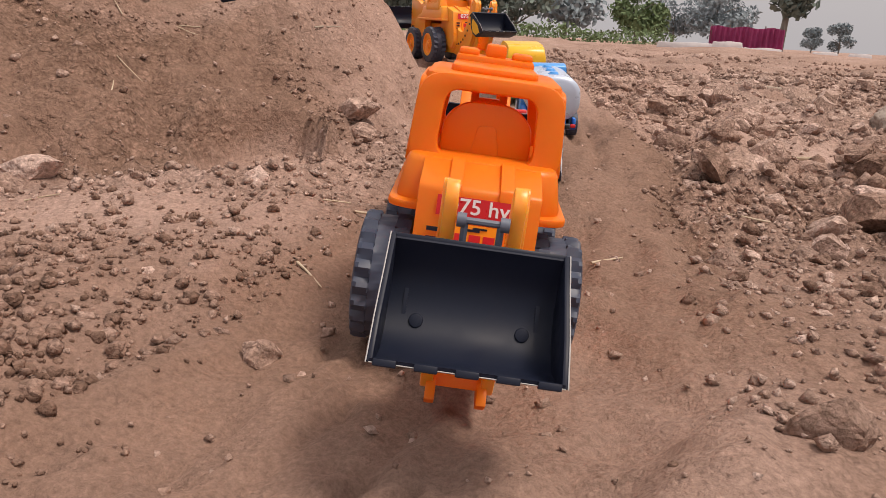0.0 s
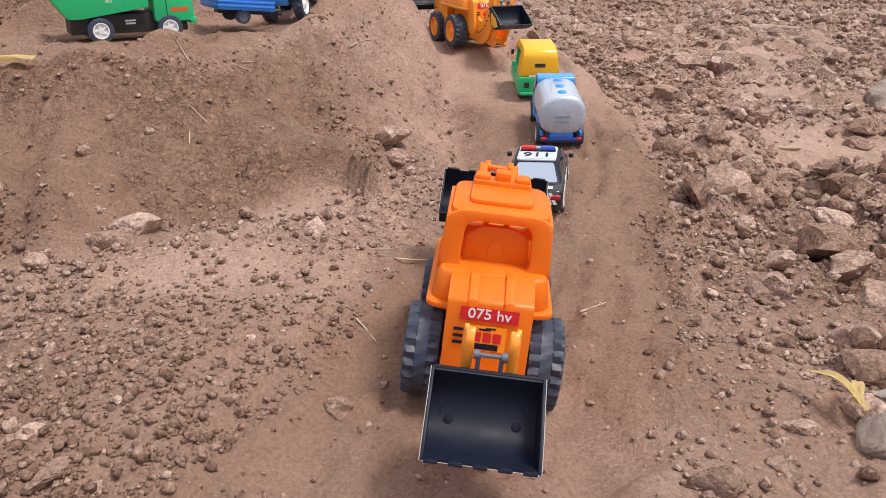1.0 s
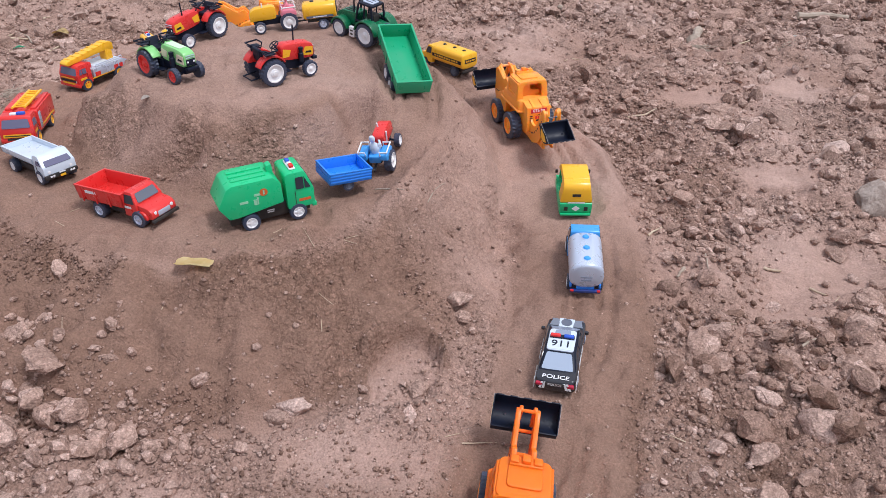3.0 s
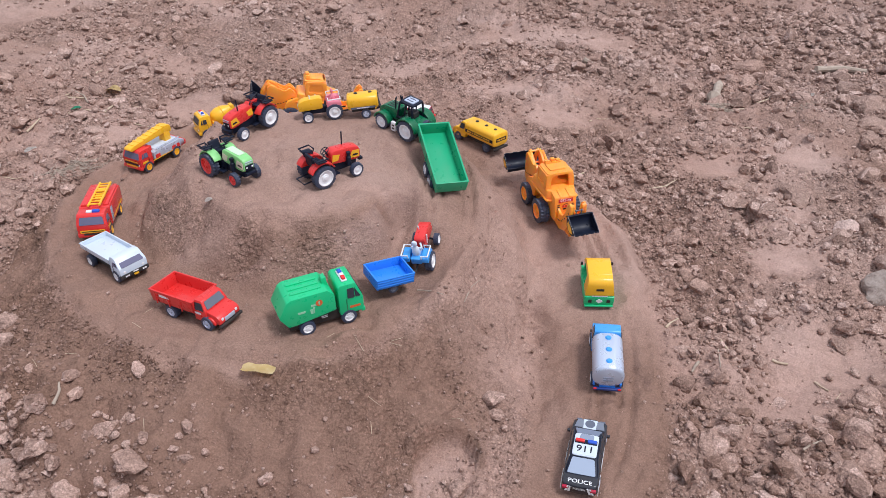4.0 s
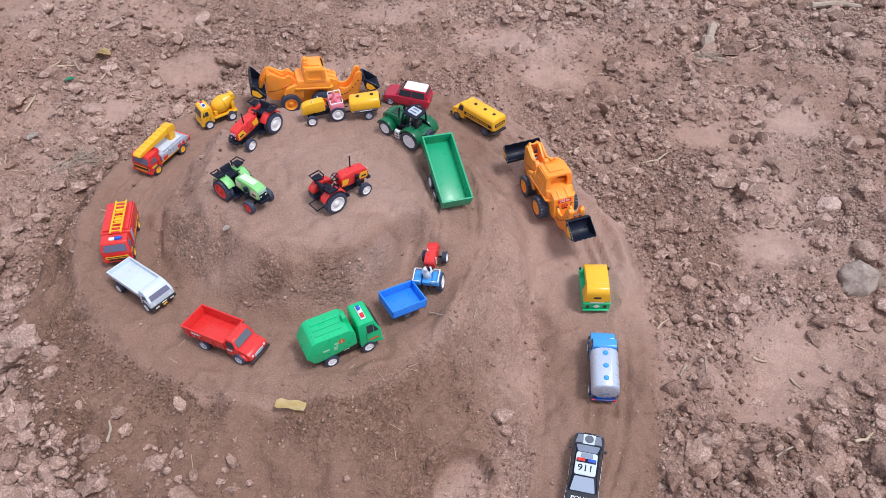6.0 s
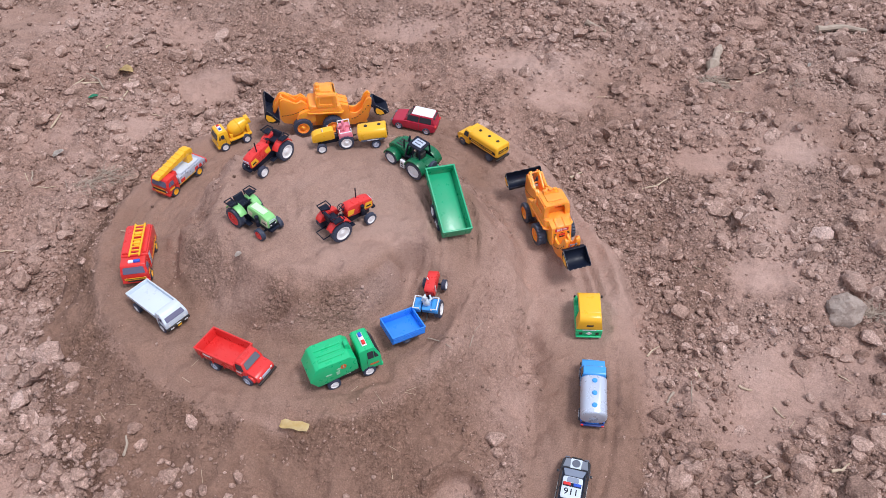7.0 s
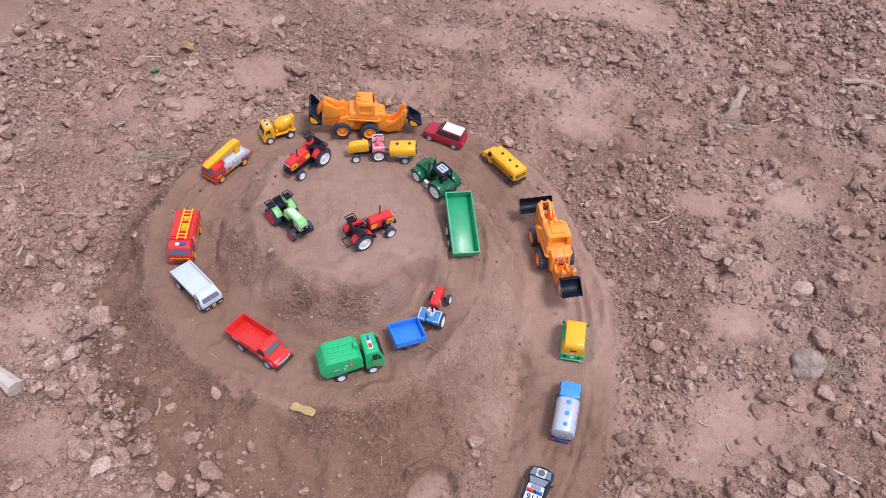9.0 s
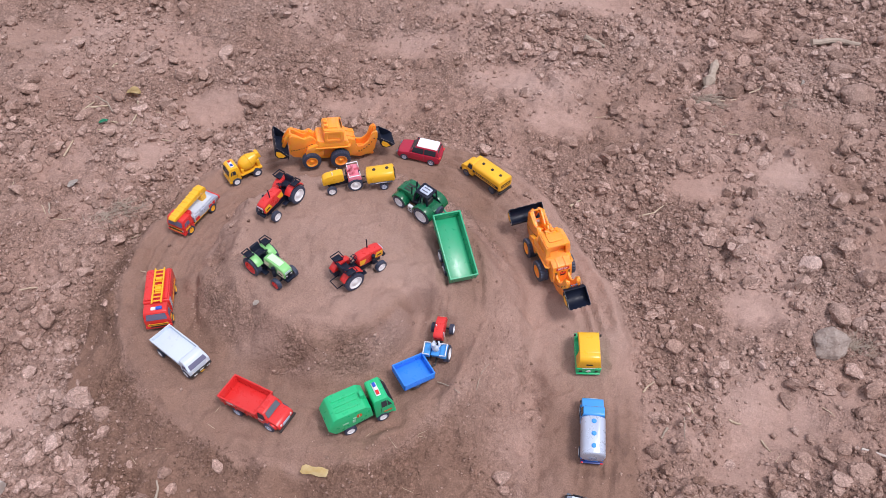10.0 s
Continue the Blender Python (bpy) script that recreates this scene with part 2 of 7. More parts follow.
def profiles():
    """Heights of the heap over angle and radius, and how much the heap counts against the field there."""
    high, share, heaps = [], [], []
    for a in PROFILE_A:
        stops = [(0.0, 0.288)]
        inner = a + 360 if a + 360 > 312 else a + 720
        turns = [t for t in (a + 720, a + 360, a, a - 360) if TURNS[0] < t <= TURNS[-1]]
        for t in turns:
            r, z, h = spiral(RADII, t), spiral(RISES, t), spiral(HALVES, t)
            foot = np.interp((a + 100) % 360 - 100, FOOT_AT + [FOOT_AT[0] + 360], FOOT_R + [FOOT_R[0]])
            if t == turns[-1] and t < 0 and r - h > foot > stops[-1][0]:
                stops.append((foot, 0.072))
            if r - h > stops[-1][0] + 0.01:
                stops.append((r - h, z))
            if r + h > stops[-1][0] + 0.01:
                stops.append((r + h, z))
        edge = stops[-1][0]
        foot = np.interp((a + 100) % 360 - 100, FOOT_AT + [FOOT_AT[0] + 360], FOOT_R + [FOOT_R[0]])
        end = max(foot, edge + 0.05)
        if end > foot - 0.001 and end - edge > 0.10:
            # the heap's lower edge breaks off in a low crumbling scarp
            stops.append((end - 0.036, 0.110))
            stops.append((end - 0.016, 0.073))
        stops.append((end, 0.07))
        r, z = zip(*stops)
        high.append(np.interp(PROFILE_R, r, z))
        heap = np.clip((max(foot, stops[-2][0] if turns[-1] > 0 else foot) + 0.03 - PROFILE_R) / 0.08, 0, 1)
        last = turns[-1]
        bed = np.clip(1 - (np.abs(PROFILE_R - spiral(RADII, last)) - spiral(HALVES, last)) / 0.06, 0, 1)
        share.append(np.maximum(heap, bed))
        heaps.append(heap)
    high, share, heaps = np.array(high), np.array(share), np.array(heaps)
    for size in (3, 2):
        kernel = np.ones(2 * size + 1) / (2 * size + 1)
        pad = np.concatenate([high[:, 2 * size:0:-1][:, -size:], high, np.repeat(high[:, -1:], size, 1)], 1)
        high = sum(w * pad[:, k:k + high.shape[1]] for k, w in enumerate(kernel))
    for size in (6, 5):
        high = sum(np.roll(high, k, 0) for k in range(-size, size + 1)) / (2 * size + 1)
        share = sum(np.roll(share, k, 0) for k in range(-size, size + 1)) / (2 * size + 1)
        heaps = sum(np.roll(heaps, k, 0) for k in range(-size, size + 1)) / (2 * size + 1)
    return high, share, heaps


HEAP, SHARE, DUG = profiles()


def polar(table, x, y):
    a = (np.degrees(np.arctan2(y - CY, x - CX)) % 360) / 0.5
    r = np.clip(np.hypot(x - CX, y - CY) / 0.0025, 0, len(PROFILE_R) - 1.001)
    ia, ir = np.floor(a).astype(int), np.floor(r).astype(int)
    fa, fr = a - ia, r - ir
    ja, ia = (ia + 1) % len(PROFILE_A), ia % len(PROFILE_A)
    return (table[ia, ir] * (1 - fr) + table[ia, ir + 1] * fr) * (1 - fa) + (table[ja, ir] * (1 - fr) + table[ja, ir + 1] * fr) * fa


def off_road(x, y):
    """Distance beyond the edge of the spiral road or of the top, 0 on them."""
    a = np.degrees(np.arctan2(y - CY, x - CX))
    r = np.hypot(x - CX, y - CY)
    best = np.full(np.shape(r), 9.0)
    for k in (-360, 0, 360, 720):
        t = (a % 360) + k
        inside = (t >= TURNS[0]) & (t <= TURNS[-1])
        gap = np.abs(r - spiral(RADII, t)) - spiral(HALVES, t)
        best = np.where(inside, np.minimum(best, gap), best)
    best = np.minimum(best, r - 0.2)
    return np.clip(best, 0, 9)


# smooth trodden patches in the rough field: middle, half sizes
BARE = [(0.47, 0.86, 0.13, 0.13), (0.40, 0.76, 0.07, 0.10), (0.46, 1.13, 0.10, 0.05), (0.37, 1.50, 0.10, 0.05), (0.62, 1.57, 0.08, 0.05), (-0.58, 1.77, 0.15, 0.07), (-0.13, 1.92, 0.12, 0.07),
        (-0.95, 1.72, 0.10, 0.08), (-1.02, 0.69, 0.07, 0.07), (-0.90, 0.46, 0.10, 0.07), (0.02, 1.72, 0.09, 0.05), (-0.17, 0.40, 0.07, 0.035), (-0.29, 0.45, 0.08, 0.03), (-0.36, 0.34, 0.05, 0.03),
        (-0.45, 2.1, 0.16, 0.08), (0.30, 1.85, 0.07, 0.05), (0.05, 2.4, 0.3, 0.12), (-1.05, 1.45, 0.06, 0.09), (0.62, 0.93, 0.06, 0.06)]


def bare(x, y):
    """1 on the trodden patches, fading to 0 round them."""
    best = np.zeros(np.shape(x))
    wob = 0.55 * fbm(x, y, 0.13, 3, 90)
    for cx, cy, rx, ry in BARE:
        best = np.maximum(best, np.clip(1.6 - 1.3 * np.hypot((x - cx) / rx, (y - cy) / ry) + wob, 0, 1))
    return best


def scooped(x, y):
    """1 in the scoop dug from the foot of the heap beside the road, 0 outside it, and how far towards its back wall."""
    u, v = (x + 0.124) * 0.96 - (y - 0.545) * 0.28, (x + 0.124) * 0.28 + (y - 0.545) * 0.96
    d = np.hypot(u / 0.040, np.where(v < 0, v * 0.6, v) / 0.040) + 0.22 * fbm(x, y, 0.03, 3, 77)
    return np.clip((1.08 - d) / 0.06, 0, 1), v


def bite(x, y, z):
    share, v = scooped(x, y)
    floor = 0.071 + 0.12 * np.clip(v, -0.05, 0.05)
    return z + share * (np.minimum(z, floor) - z)


def smooth_ground(x, y):
    """The ground without its crumbs: what things stand on."""
    share = polar(SHARE, x, y)
    return polar(HEAP, x, y) * share + plain(x, y) * (1 - share)


def berm(x, y):
    """The sharp crest between the ring road and the flank that drops to the outer road."""
    t = np.degrees(np.arctan2(y - CY, x - CX)) % 360
    t = np.where(t < 60, t + 360, t)
    off = np.hypot(x - CX, y - CY) - spiral(RADII, t) - spiral(HALVES, t) - 0.008 + 0.012 * fbm(x, y, 0.06, 3, 121)
    return np.clip((t - 285) / 25, 0, 1) * np.clip((385 - t) / 20, 0, 1) * np.exp(-np.abs(off) / 0.014)


def front_of(x, y):
    """The side of the heap's top that faces the start of the road."""
    a = np.degrees(np.arctan2(y - CY, x - CX))
    return np.clip((a + 178) / 12, 0, 1) * np.clip((-25 - a) / 15, 0, 1)


def inner_wall(x, y):
    """The pressed wall between the ring road and the top: how much a place is part of it, and how far it lies inside its foot."""
    a = np.degrees(np.arctan2(y - CY, x - CX))
    foot = np.interp(a, [-180, -147, -135, -111, -89, -46, 0], [0.310, 0.317, 0.318, 0.288, 0.246, 0.204, 0.190])
    inside = foot + 0.010 * fbm(x, y, 0.05, 3, 111) - np.hypot(x - CX, y - CY)
    return front_of(x, y) * np.clip(inside / 0.006, 0, 1) * np.clip((0.13 - inside) / 0.03, 0, 1), inside


# where the toys stand: place, heading, how deep they have sunk in, how far the nose tips down
PARKED = {
    "blue_tanker": (0.1039, 0.7715, 89.7, 0.0003, -0.8),
    "auto_rickshaw": (0.0935, 0.9452, 93.7, 0.0002, 0),
    "yellow_tanker": (-0.1507, 1.3887, 139.1, -0.0071, 4.4),
    "estate_car": (-0.3193, 1.4513, 170.3, -0.0024, -0.5),
    "mixer_truck": (-0.7273, 1.3259, -139.7, -0.0030, 3.5),
    "crane_truck": (-0.7996, 1.1734, -111.0, 0.0003, 1.5),
    "fire_truck": (-0.7816, 0.9145, -73.2, -0.0044, -4.5),
    "white_truck": (-0.7019, 0.8032, -32.7, 0.0003, -5.3),
    "red_truck": (-0.5212, 0.7046, -22.4, 0.0003, -4.1),
    "garbage_truck": (-0.3337, 0.7127, 32.4, 0.0003, -0.4),
    "blue_trailer": (-0.2461, 0.7985, 35.7, -0.0077, 6.9),
    "blue_tractor": (-0.2011, 0.8807, 85.0, 0.0007, -2.9),
    "green_trailer": (-0.2021, 1.0652, 113.1, -0.0012, -14.4),
    "cab_tractor": (-0.2803, 1.1563, 148.1, -0.0053, 0.9),
    "tank_trailer": (-0.3674, 1.2184, -168.1, 0.0003, 3.7),
    "yellow_tractor": (-0.4517, 1.2118, -159.6, 0.0030, 1.4),
    "red_tractor": (-0.5747, 1.1410, -118.1, 0.0015, 2.8),
    "lime_tractor": (-0.5427, 0.9537, -33.2, 0.0003, -1.7),
    "tall_tractor": (-0.3733, 0.9734, 47.2, -0.0018, -3.7),
    "loader_by_the_heap": (0.0103, 1.1556, 294.4, -0.0040, -5.2),
    "loader_behind": (-0.5365, 1.4112, 19.7, -0.0093, 4.8),
}


def settled(x, y, z):
    """The soil lies level under each toy's wheels."""
    rest = smooth_ground(x, y)
    for px, py, heading, sink, tip in PARKED.values():
        if abs(tip) > 6:
            continue
        c, s = math.cos(radians(heading)), math.sin(radians(heading))
        along, across = (x - px) * c + (y - py) * s, (y - py) * c - (x - px) * s
        weight = 0.9 * np.exp(-(along / 0.060) ** 6 - (across / 0.040) ** 6)
        z = z * (1 - weight) + (rest - sink - along * math.tan(radians(tip))) * weight
    return z


def ruts(x, y):
    """Shallow wheel tracks that run along the spiral road."""
    a = np.degrees(np.arctan2(y - CY, x - CX))
    r = np.hypot(x - CX, y - CY)
    total = np.zeros(np.shape(r))
    for k in (-360, 0, 360):
        t = (a % 360) + k
        inside = (t >= TURNS[0]) & (t <= 400)
        off = r - spiral(RADII, t) + 0.012 * np.sin(np.radians(t * 3.1))
        for track in (-0.047, -0.031, -0.012, 0.022, 0.043):
            total = total - inside * np.exp(-((off - track) / 0.0048) ** 2)
        total = total + 0.7 * inside * np.exp(-((np.abs(off) - spiral(HALVES, t) * 0.95) / 0.010) ** 2)
    return total


def ground_height(x, y):
    x, y = np.asarray(x, float), np.asarray(y, float)
    share = polar(SHARE, x, y)
    off = np.clip(off_road(x, y) + 0.022 * fbm(x, y, 0.07, 3, 97), 0, 9)
    wild = np.clip(off / 0.04, 0, 1)
    field = np.clip(1 - share, 0, 1) * wild
    far = np.clip((np.hypot(x, y - 1) - 3) / 12, 0, 1)
    kept = 1 - scooped(x, y)[0]
    wild = wild * (0.12 + 0.88 * kept)
    lip = np.exp(-((np.hypot((x + 0.124) / 0.044, (y - 0.545) / 0.044) - 1.15) / 0.14) ** 2) * (y > 0.548) * kept
    slope = wild * (1 - field)
    # the ground is lower and evener beside the start of the road
    field = field * np.clip((np.hypot(x, y - 0.1) - 0.1) / 0.4, 0.2, 1)
    rough = field * (1 - 0.85 * bare(x, y))
    # crumbled edges: the brink of road and top wanders a little in and out
    sway = np.clip(1.3 - 8 * np.abs(off_road(x, y) - 0.03), 0.25, 1)
    z = bite(x, y, smooth_ground(x + 0.030 * sway * fbm(x, y, 0.085, 3, 98), y + 0.030 * sway * fbm(x, y, 0.085, 3, 99)))
    z = z + wild * (0.008 + 0.030 * field) * fbm(x, y, 0.22, 3, 21)
    lumps = np.abs(fbm(x, y, 0.085, 4, 40, 0.55))
    z = z + rough * (0.030 * (0.22 - lumps))
    patchy = np.clip(0.5 + 2.2 * fbm(x, y, 0.30, 3, 71), 0, 1)
    near = np.clip(1.6 - np.hypot(x, y - 0.9) * 0.5, 0, 1) * np.clip(np.hypot(x, y - 0.12) * 2.4 - 0.25, 0.2, 1)
    coarse, middling, small = cobbles(x, y, 0.062, 200), cobbles(x, y, 0.030, 220), cobbles(x, y, 0.0155, 240)
    z = z + near * rough * (0.008 * coarse * patchy + 0.007 * middling * (0.35 + 0.65 * patchy) + 0.006 * small)
    # low broken ridges left by the plough
    z = z + near * rough * 0.035 * np.clip(0.22 - np.abs(fbm(x * 0.45 + y * 0.25, y, 0.11, 3, 101, 0.55)), 0, 1)
    foot = np.exp(-((np.hypot(x - CX, y - CY) - 0.62) / 0.08) ** 2) * (y < 1.0)
    wall, inside = inner_wall(x, y)
    # pressed by hand, but for some broken spots and the crumbling step at its foot
    broken = np.clip(5 * fbm(x, y, 0.09, 3, 113) - 0.75, 0, 1)
    pressed = wall * (1 - broken)
    flank = wild * share * np.clip(0.25 + 1.6 * fbm(x, y, 0.19, 3, 73) + foot, 0, 1) * (1 - 0.85 * pressed)
    step = np.clip(0.6 + 2.4 * fbm(x, y, 0.09, 2, 115), 0.05, 1.2)
    z = z + 0.012 * wall * np.exp(-(inside / 0.045) ** 2) * step - 0.006 * wall * broken
    z = z - 0.005 * front_of(x, y) * np.exp(-((inside + 0.006) / 0.007) ** 2) * step
    # the top's brink has broken off here and there
    brink = inside - 0.078 + 0.030 * fbm(x, y, 0.07, 3, 117)
    z = z - 0.010 * front_of(x, y) * np.clip((0.004 - brink) / 0.006, 0, 1) * np.exp(-(np.minimum(brink, 0) / 0.022) ** 2) * np.clip(0.35 + 3 * fbm(x, y, 0.10, 2, 119), 0, 1)
    around, out = np.arctan2(y - CY, x - CX), np.hypot(x - CX, y - CY)
    z = z + wild * share * (0.013 * fbm(around * 0.55, out * 0.22, 0.075, 3, 91) - 0.006 * np.clip(fbm(around * 0.55, out * 0.12, 0.03, 2, 93), 0, 1))
    z = z + flank * (0.010 * middling + 0.006 * small + 0.014 * foot * coarse) + 0.020 * lip
    z = z + far * 0.25 * fbm(x, y, 2.5, 3, 31)
    slope = slope * (1 - 0.55 * pressed)
    z = z + slope * 0.020 * fbm(x, y, 0.06, 4, 55, 0.6) - slope * 0.010 * np.clip(fbm(x, y, 0.03, 2, 58), 0, 1)
    z = z + (0.0070 * (1 - wild) + 0.007 * slope + 0.009 * rough + 0.003 * (field - rough)) * fbm(x, y, 0.022, 3, 60, 0.65)
    z = z + (1 - wild) * 0.012 * fbm(x, y, 0.075, 3, 95)
    z = z + 0.010 * berm(x, y)
    worn = 0.0042 + 0.0055 * np.clip((y - 0.5) / 0.2, 0, 1)
    z = z + worn * (1 - wild) * ruts(x, y) * np.clip(0.8 + 2.2 * fbm(x, y, 0.13, 3, 66), 0.05, 1.5)
    return settled(x, y, z)


def spaced(low, high, step, grow, reach):
    mid = list(np.arange(low, high + step / 2, step))
    left, right, s = [mid[0]], [mid[-1]], step
    while right[-1] < reach:
        s *= grow
        right.append(right[-1] + s)
        left.append(left[-1] - s)
    return np.array(left[:0:-1] + mid + right[1:])


def damp_shaded_side(x, y):
    """Where the heap was dug last and its earth is still moist: its lower flank in front, with that side's shade
    painted in.
    """
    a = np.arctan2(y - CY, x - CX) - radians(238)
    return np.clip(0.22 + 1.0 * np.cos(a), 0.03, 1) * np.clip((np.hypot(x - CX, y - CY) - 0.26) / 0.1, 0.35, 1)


def freshness(x, y):
    """How moist the earth is, from 0 to 1: the dug flanks most, the road half, the field hardly; painted shade adds to
    it.
    """
    flank = polar(DUG, x, y) * (0.26 + 0.98 * damp_shaded_side(x, y)) * np.clip(off_road(x, y) / 0.05 + 0.25 + 0.6 * fbm(x, y, 0.06, 3, 44), 0, 1)
    road = (0.50 + 0.30 * np.clip((np.hypot(x - CX, y - CY) - 0.2) / 0.08, 0, 1)) * np.clip(1 - off_road(x, y) / 0.05, 0, 1) * np.clip(0.25 + (y - 0.12) / 0.4, 0.25, 1)
    field = (1 - polar(SHARE, x, y)) * np.clip(0.05 + 0.8 * fbm(x, y, 0.28, 3, 39), 0, 0.4) * (1 - bare(x, y))
    bank = 0.6 * np.clip((x - 0.06) / 0.07, 0, 1) * np.clip((0.78 - y) / 0.2, 0, 1) * np.clip((0.42 - x) / 0.15, 0, 1)
    # scoop's back wall: moist earth plus its shadow, both darkened into the colour
    wall = 0.45 * np.exp(-((np.hypot((x + 0.124) / 0.044, (y - 0.545) / 0.044) - 1.12) / 0.16) ** 2) * (y > 0.54)
    # road and flank are lighter in colour where the outer road climbs past the heap
    climb = np.clip((x + 0.16) / 0.1, 0, 1) * np.clip((y - 0.78) / 0.2, 0, 1)
    road, flank = road * (1 - 0.65 * climb), flank * (1 - 0.6 * climb)
    pressed, inside = inner_wall(x, y)
    # the right flank's colour is lightened for the sunlight it catches
    flank = flank * (1 - 0.6 * np.clip((x + 0.10 + 0.25 * (0.75 - y)) / 0.05, 0, 1) * np.clip((y - 0.62) / 0.1, 0, 1))
    # the pressed wall's colour darkens towards its foot
    flank = flank * (1 - pressed) + pressed * (0.50 + 0.35 * np.exp(-(inside / 0.02) ** 2))
    # the sum includes a darker patch round the road's start
    return np.clip(np.maximum(flank, road) + bank + wall + 0.45 * np.exp(-(np.hypot(x + 0.17, y - 0.2) / 0.24) ** 2) + 0.22 * fbm(x, y, 0.13, 4, 37) + field - 0.5 * scooped(x, y)[0], 0, 1)


def sheet(name, xs, ys, material):
    gx, gy = np.meshgrid(xs, ys)
    gz = ground_height(gx, gy)
    n, k = len(xs), len(ys)
    mesh = bpy.data.meshes.new(name)
    i = (np.arange(k - 1)[:, None] * n + np.arange(n - 1)).ravel()
    mesh_arrays(mesh, np.stack([gx, gy, gz], -1).reshape(-1, 3), np.stack([i, i + 1, i + n + 1, i + n], 1))
    mesh.polygons.foreach_set("use_smooth", np.ones(len(mesh.polygons), bool))
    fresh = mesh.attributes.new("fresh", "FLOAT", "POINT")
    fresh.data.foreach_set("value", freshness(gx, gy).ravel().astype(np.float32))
    loose = mesh.attributes.new("loose", "FLOAT", "POINT")
    wild = 0.16 + 0.84 * np.clip(off_road(gx, gy) / 0.03, 0, 1)
    pressed = 1 - 0.75 * bare(gx, gy)
    # the sunlit flank is smoother, and its painted gap shade is weaker
    sunny = np.clip((np.cos(np.arctan2(gy - CY, gx - CX) - radians(-25)) - 0.75) / 0.2, 0, 1) * polar(DUG, gx, gy)
    patchy = np.clip(0.68 + 1.5 * fbm(gx, gy, 0.16, 4, 33), 0.25, 1) * np.where(gx < 0.25, np.clip(0.45 + 0.55 * (np.hypot(gx, gy - 0.2) - 0.15) / 0.4, 0.45, 1), 1)
    loose.data.foreach_set("value", np.clip(wild * (1 - 0.8 * scooped(gx, gy)[0]) * pressed * (1 - 0.6 * sunny) * patchy * (1 - 0.7 * inner_wall(gx, gy)[0] * np.clip(1.2 - 4 * fbm(gx, gy, 0.09, 3, 113), 0, 1)), 0, 1).ravel().astype(np.float32))
    mesh.materials.append(material)
    return new(name, mesh)


def mesh_arrays(mesh, verts, faces):
    sides = faces.shape[1]
    mesh.vertices.add(len(verts))
    mesh.vertices.foreach_set("co", np.ascontiguousarray(verts, np.float32).ravel())
    mesh.loops.add(faces.size)
    mesh.loops.foreach_set("vertex_index", np.ascontiguousarray(faces, np.int32).ravel())
    mesh.polygons.add(len(faces))
    mesh.polygons.foreach_set("loop_start", np.arange(0, faces.size, sides, dtype=np.int32))
    mesh.update(calc_edges=True)


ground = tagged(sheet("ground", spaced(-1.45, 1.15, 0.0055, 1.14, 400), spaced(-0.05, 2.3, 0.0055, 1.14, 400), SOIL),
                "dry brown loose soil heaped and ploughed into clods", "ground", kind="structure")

# ---- clods and crumbs ----
MM_CLOD = 0.001
rng = np.random.default_rng(7)


def clod_shape(level, seed):
    """A lump of earth: a ball with flats broken off it."""
    bm = bmesh.new()
    if level:
        bmesh.ops.create_icosphere(bm, subdivisions=level, radius=1.0)
    else:
        c = [bm.verts.new(p) for p in ((1, 0, 0), (0, 1, 0), (-1, 0, 0), (0, -1, 0), (0, 0, 1), (0, 0, -1))]
        for i in range(4):
            bm.faces.new((c[i], c[(i + 1) % 4], c[4]))
            bm.faces.new((c[(i + 1) % 4], c[i], c[5]))
        bm.verts.index_update()
    own = np.random.default_rng(seed)
    v = np.array([p.co for p in bm.verts])
    for _ in range(8 if level else 0):
        n = own.normal(size=3)
        n /= np.linalg.norm(n)
        d = own.uniform(0.42, 0.88)
        over = np.clip(v @ n - d, 0, None)
        v = v - over[:, None] * n * 0.76
    if level > 1:
        for wave in (2.2, 4.0, 7.0, 11.0):
            v = v * (1 + 0.16 / wave * sum(np.sin(v @ own.normal(size=(3, 1)) * wave + own.uniform(0, 6.28)) for _ in range(3)))
    v *= 1 + own.normal(size=(len(v), 1)) * (0.16, 0.13, 0.06, 0.03, 0.02)[level]
    v *= own.uniform(0.68, 1.32, 3)
    f = np.array([[q.index for q in p.verts] for p in bm.faces])
    bm.free()
    return v, f


def turned(count):
    q = rng.normal(size=(count, 4))
    q /= np.linalg.norm(q, axis=1)[:, None]
    w, x, y, z = q.T
    return np.stack([1 - 2 * (y * y + z * z), 2 * (x * y - w * z), 2 * (x * z + w * y), 2 * (x * y + w * z), 1 - 2 * (x * x + z * z), 2 * (y * z - w * x),
                     2 * (x * z - w * y), 2 * (y * z + w * x), 1 - 2 * (x * x + y * y)], 1).reshape(-1, 3, 3)


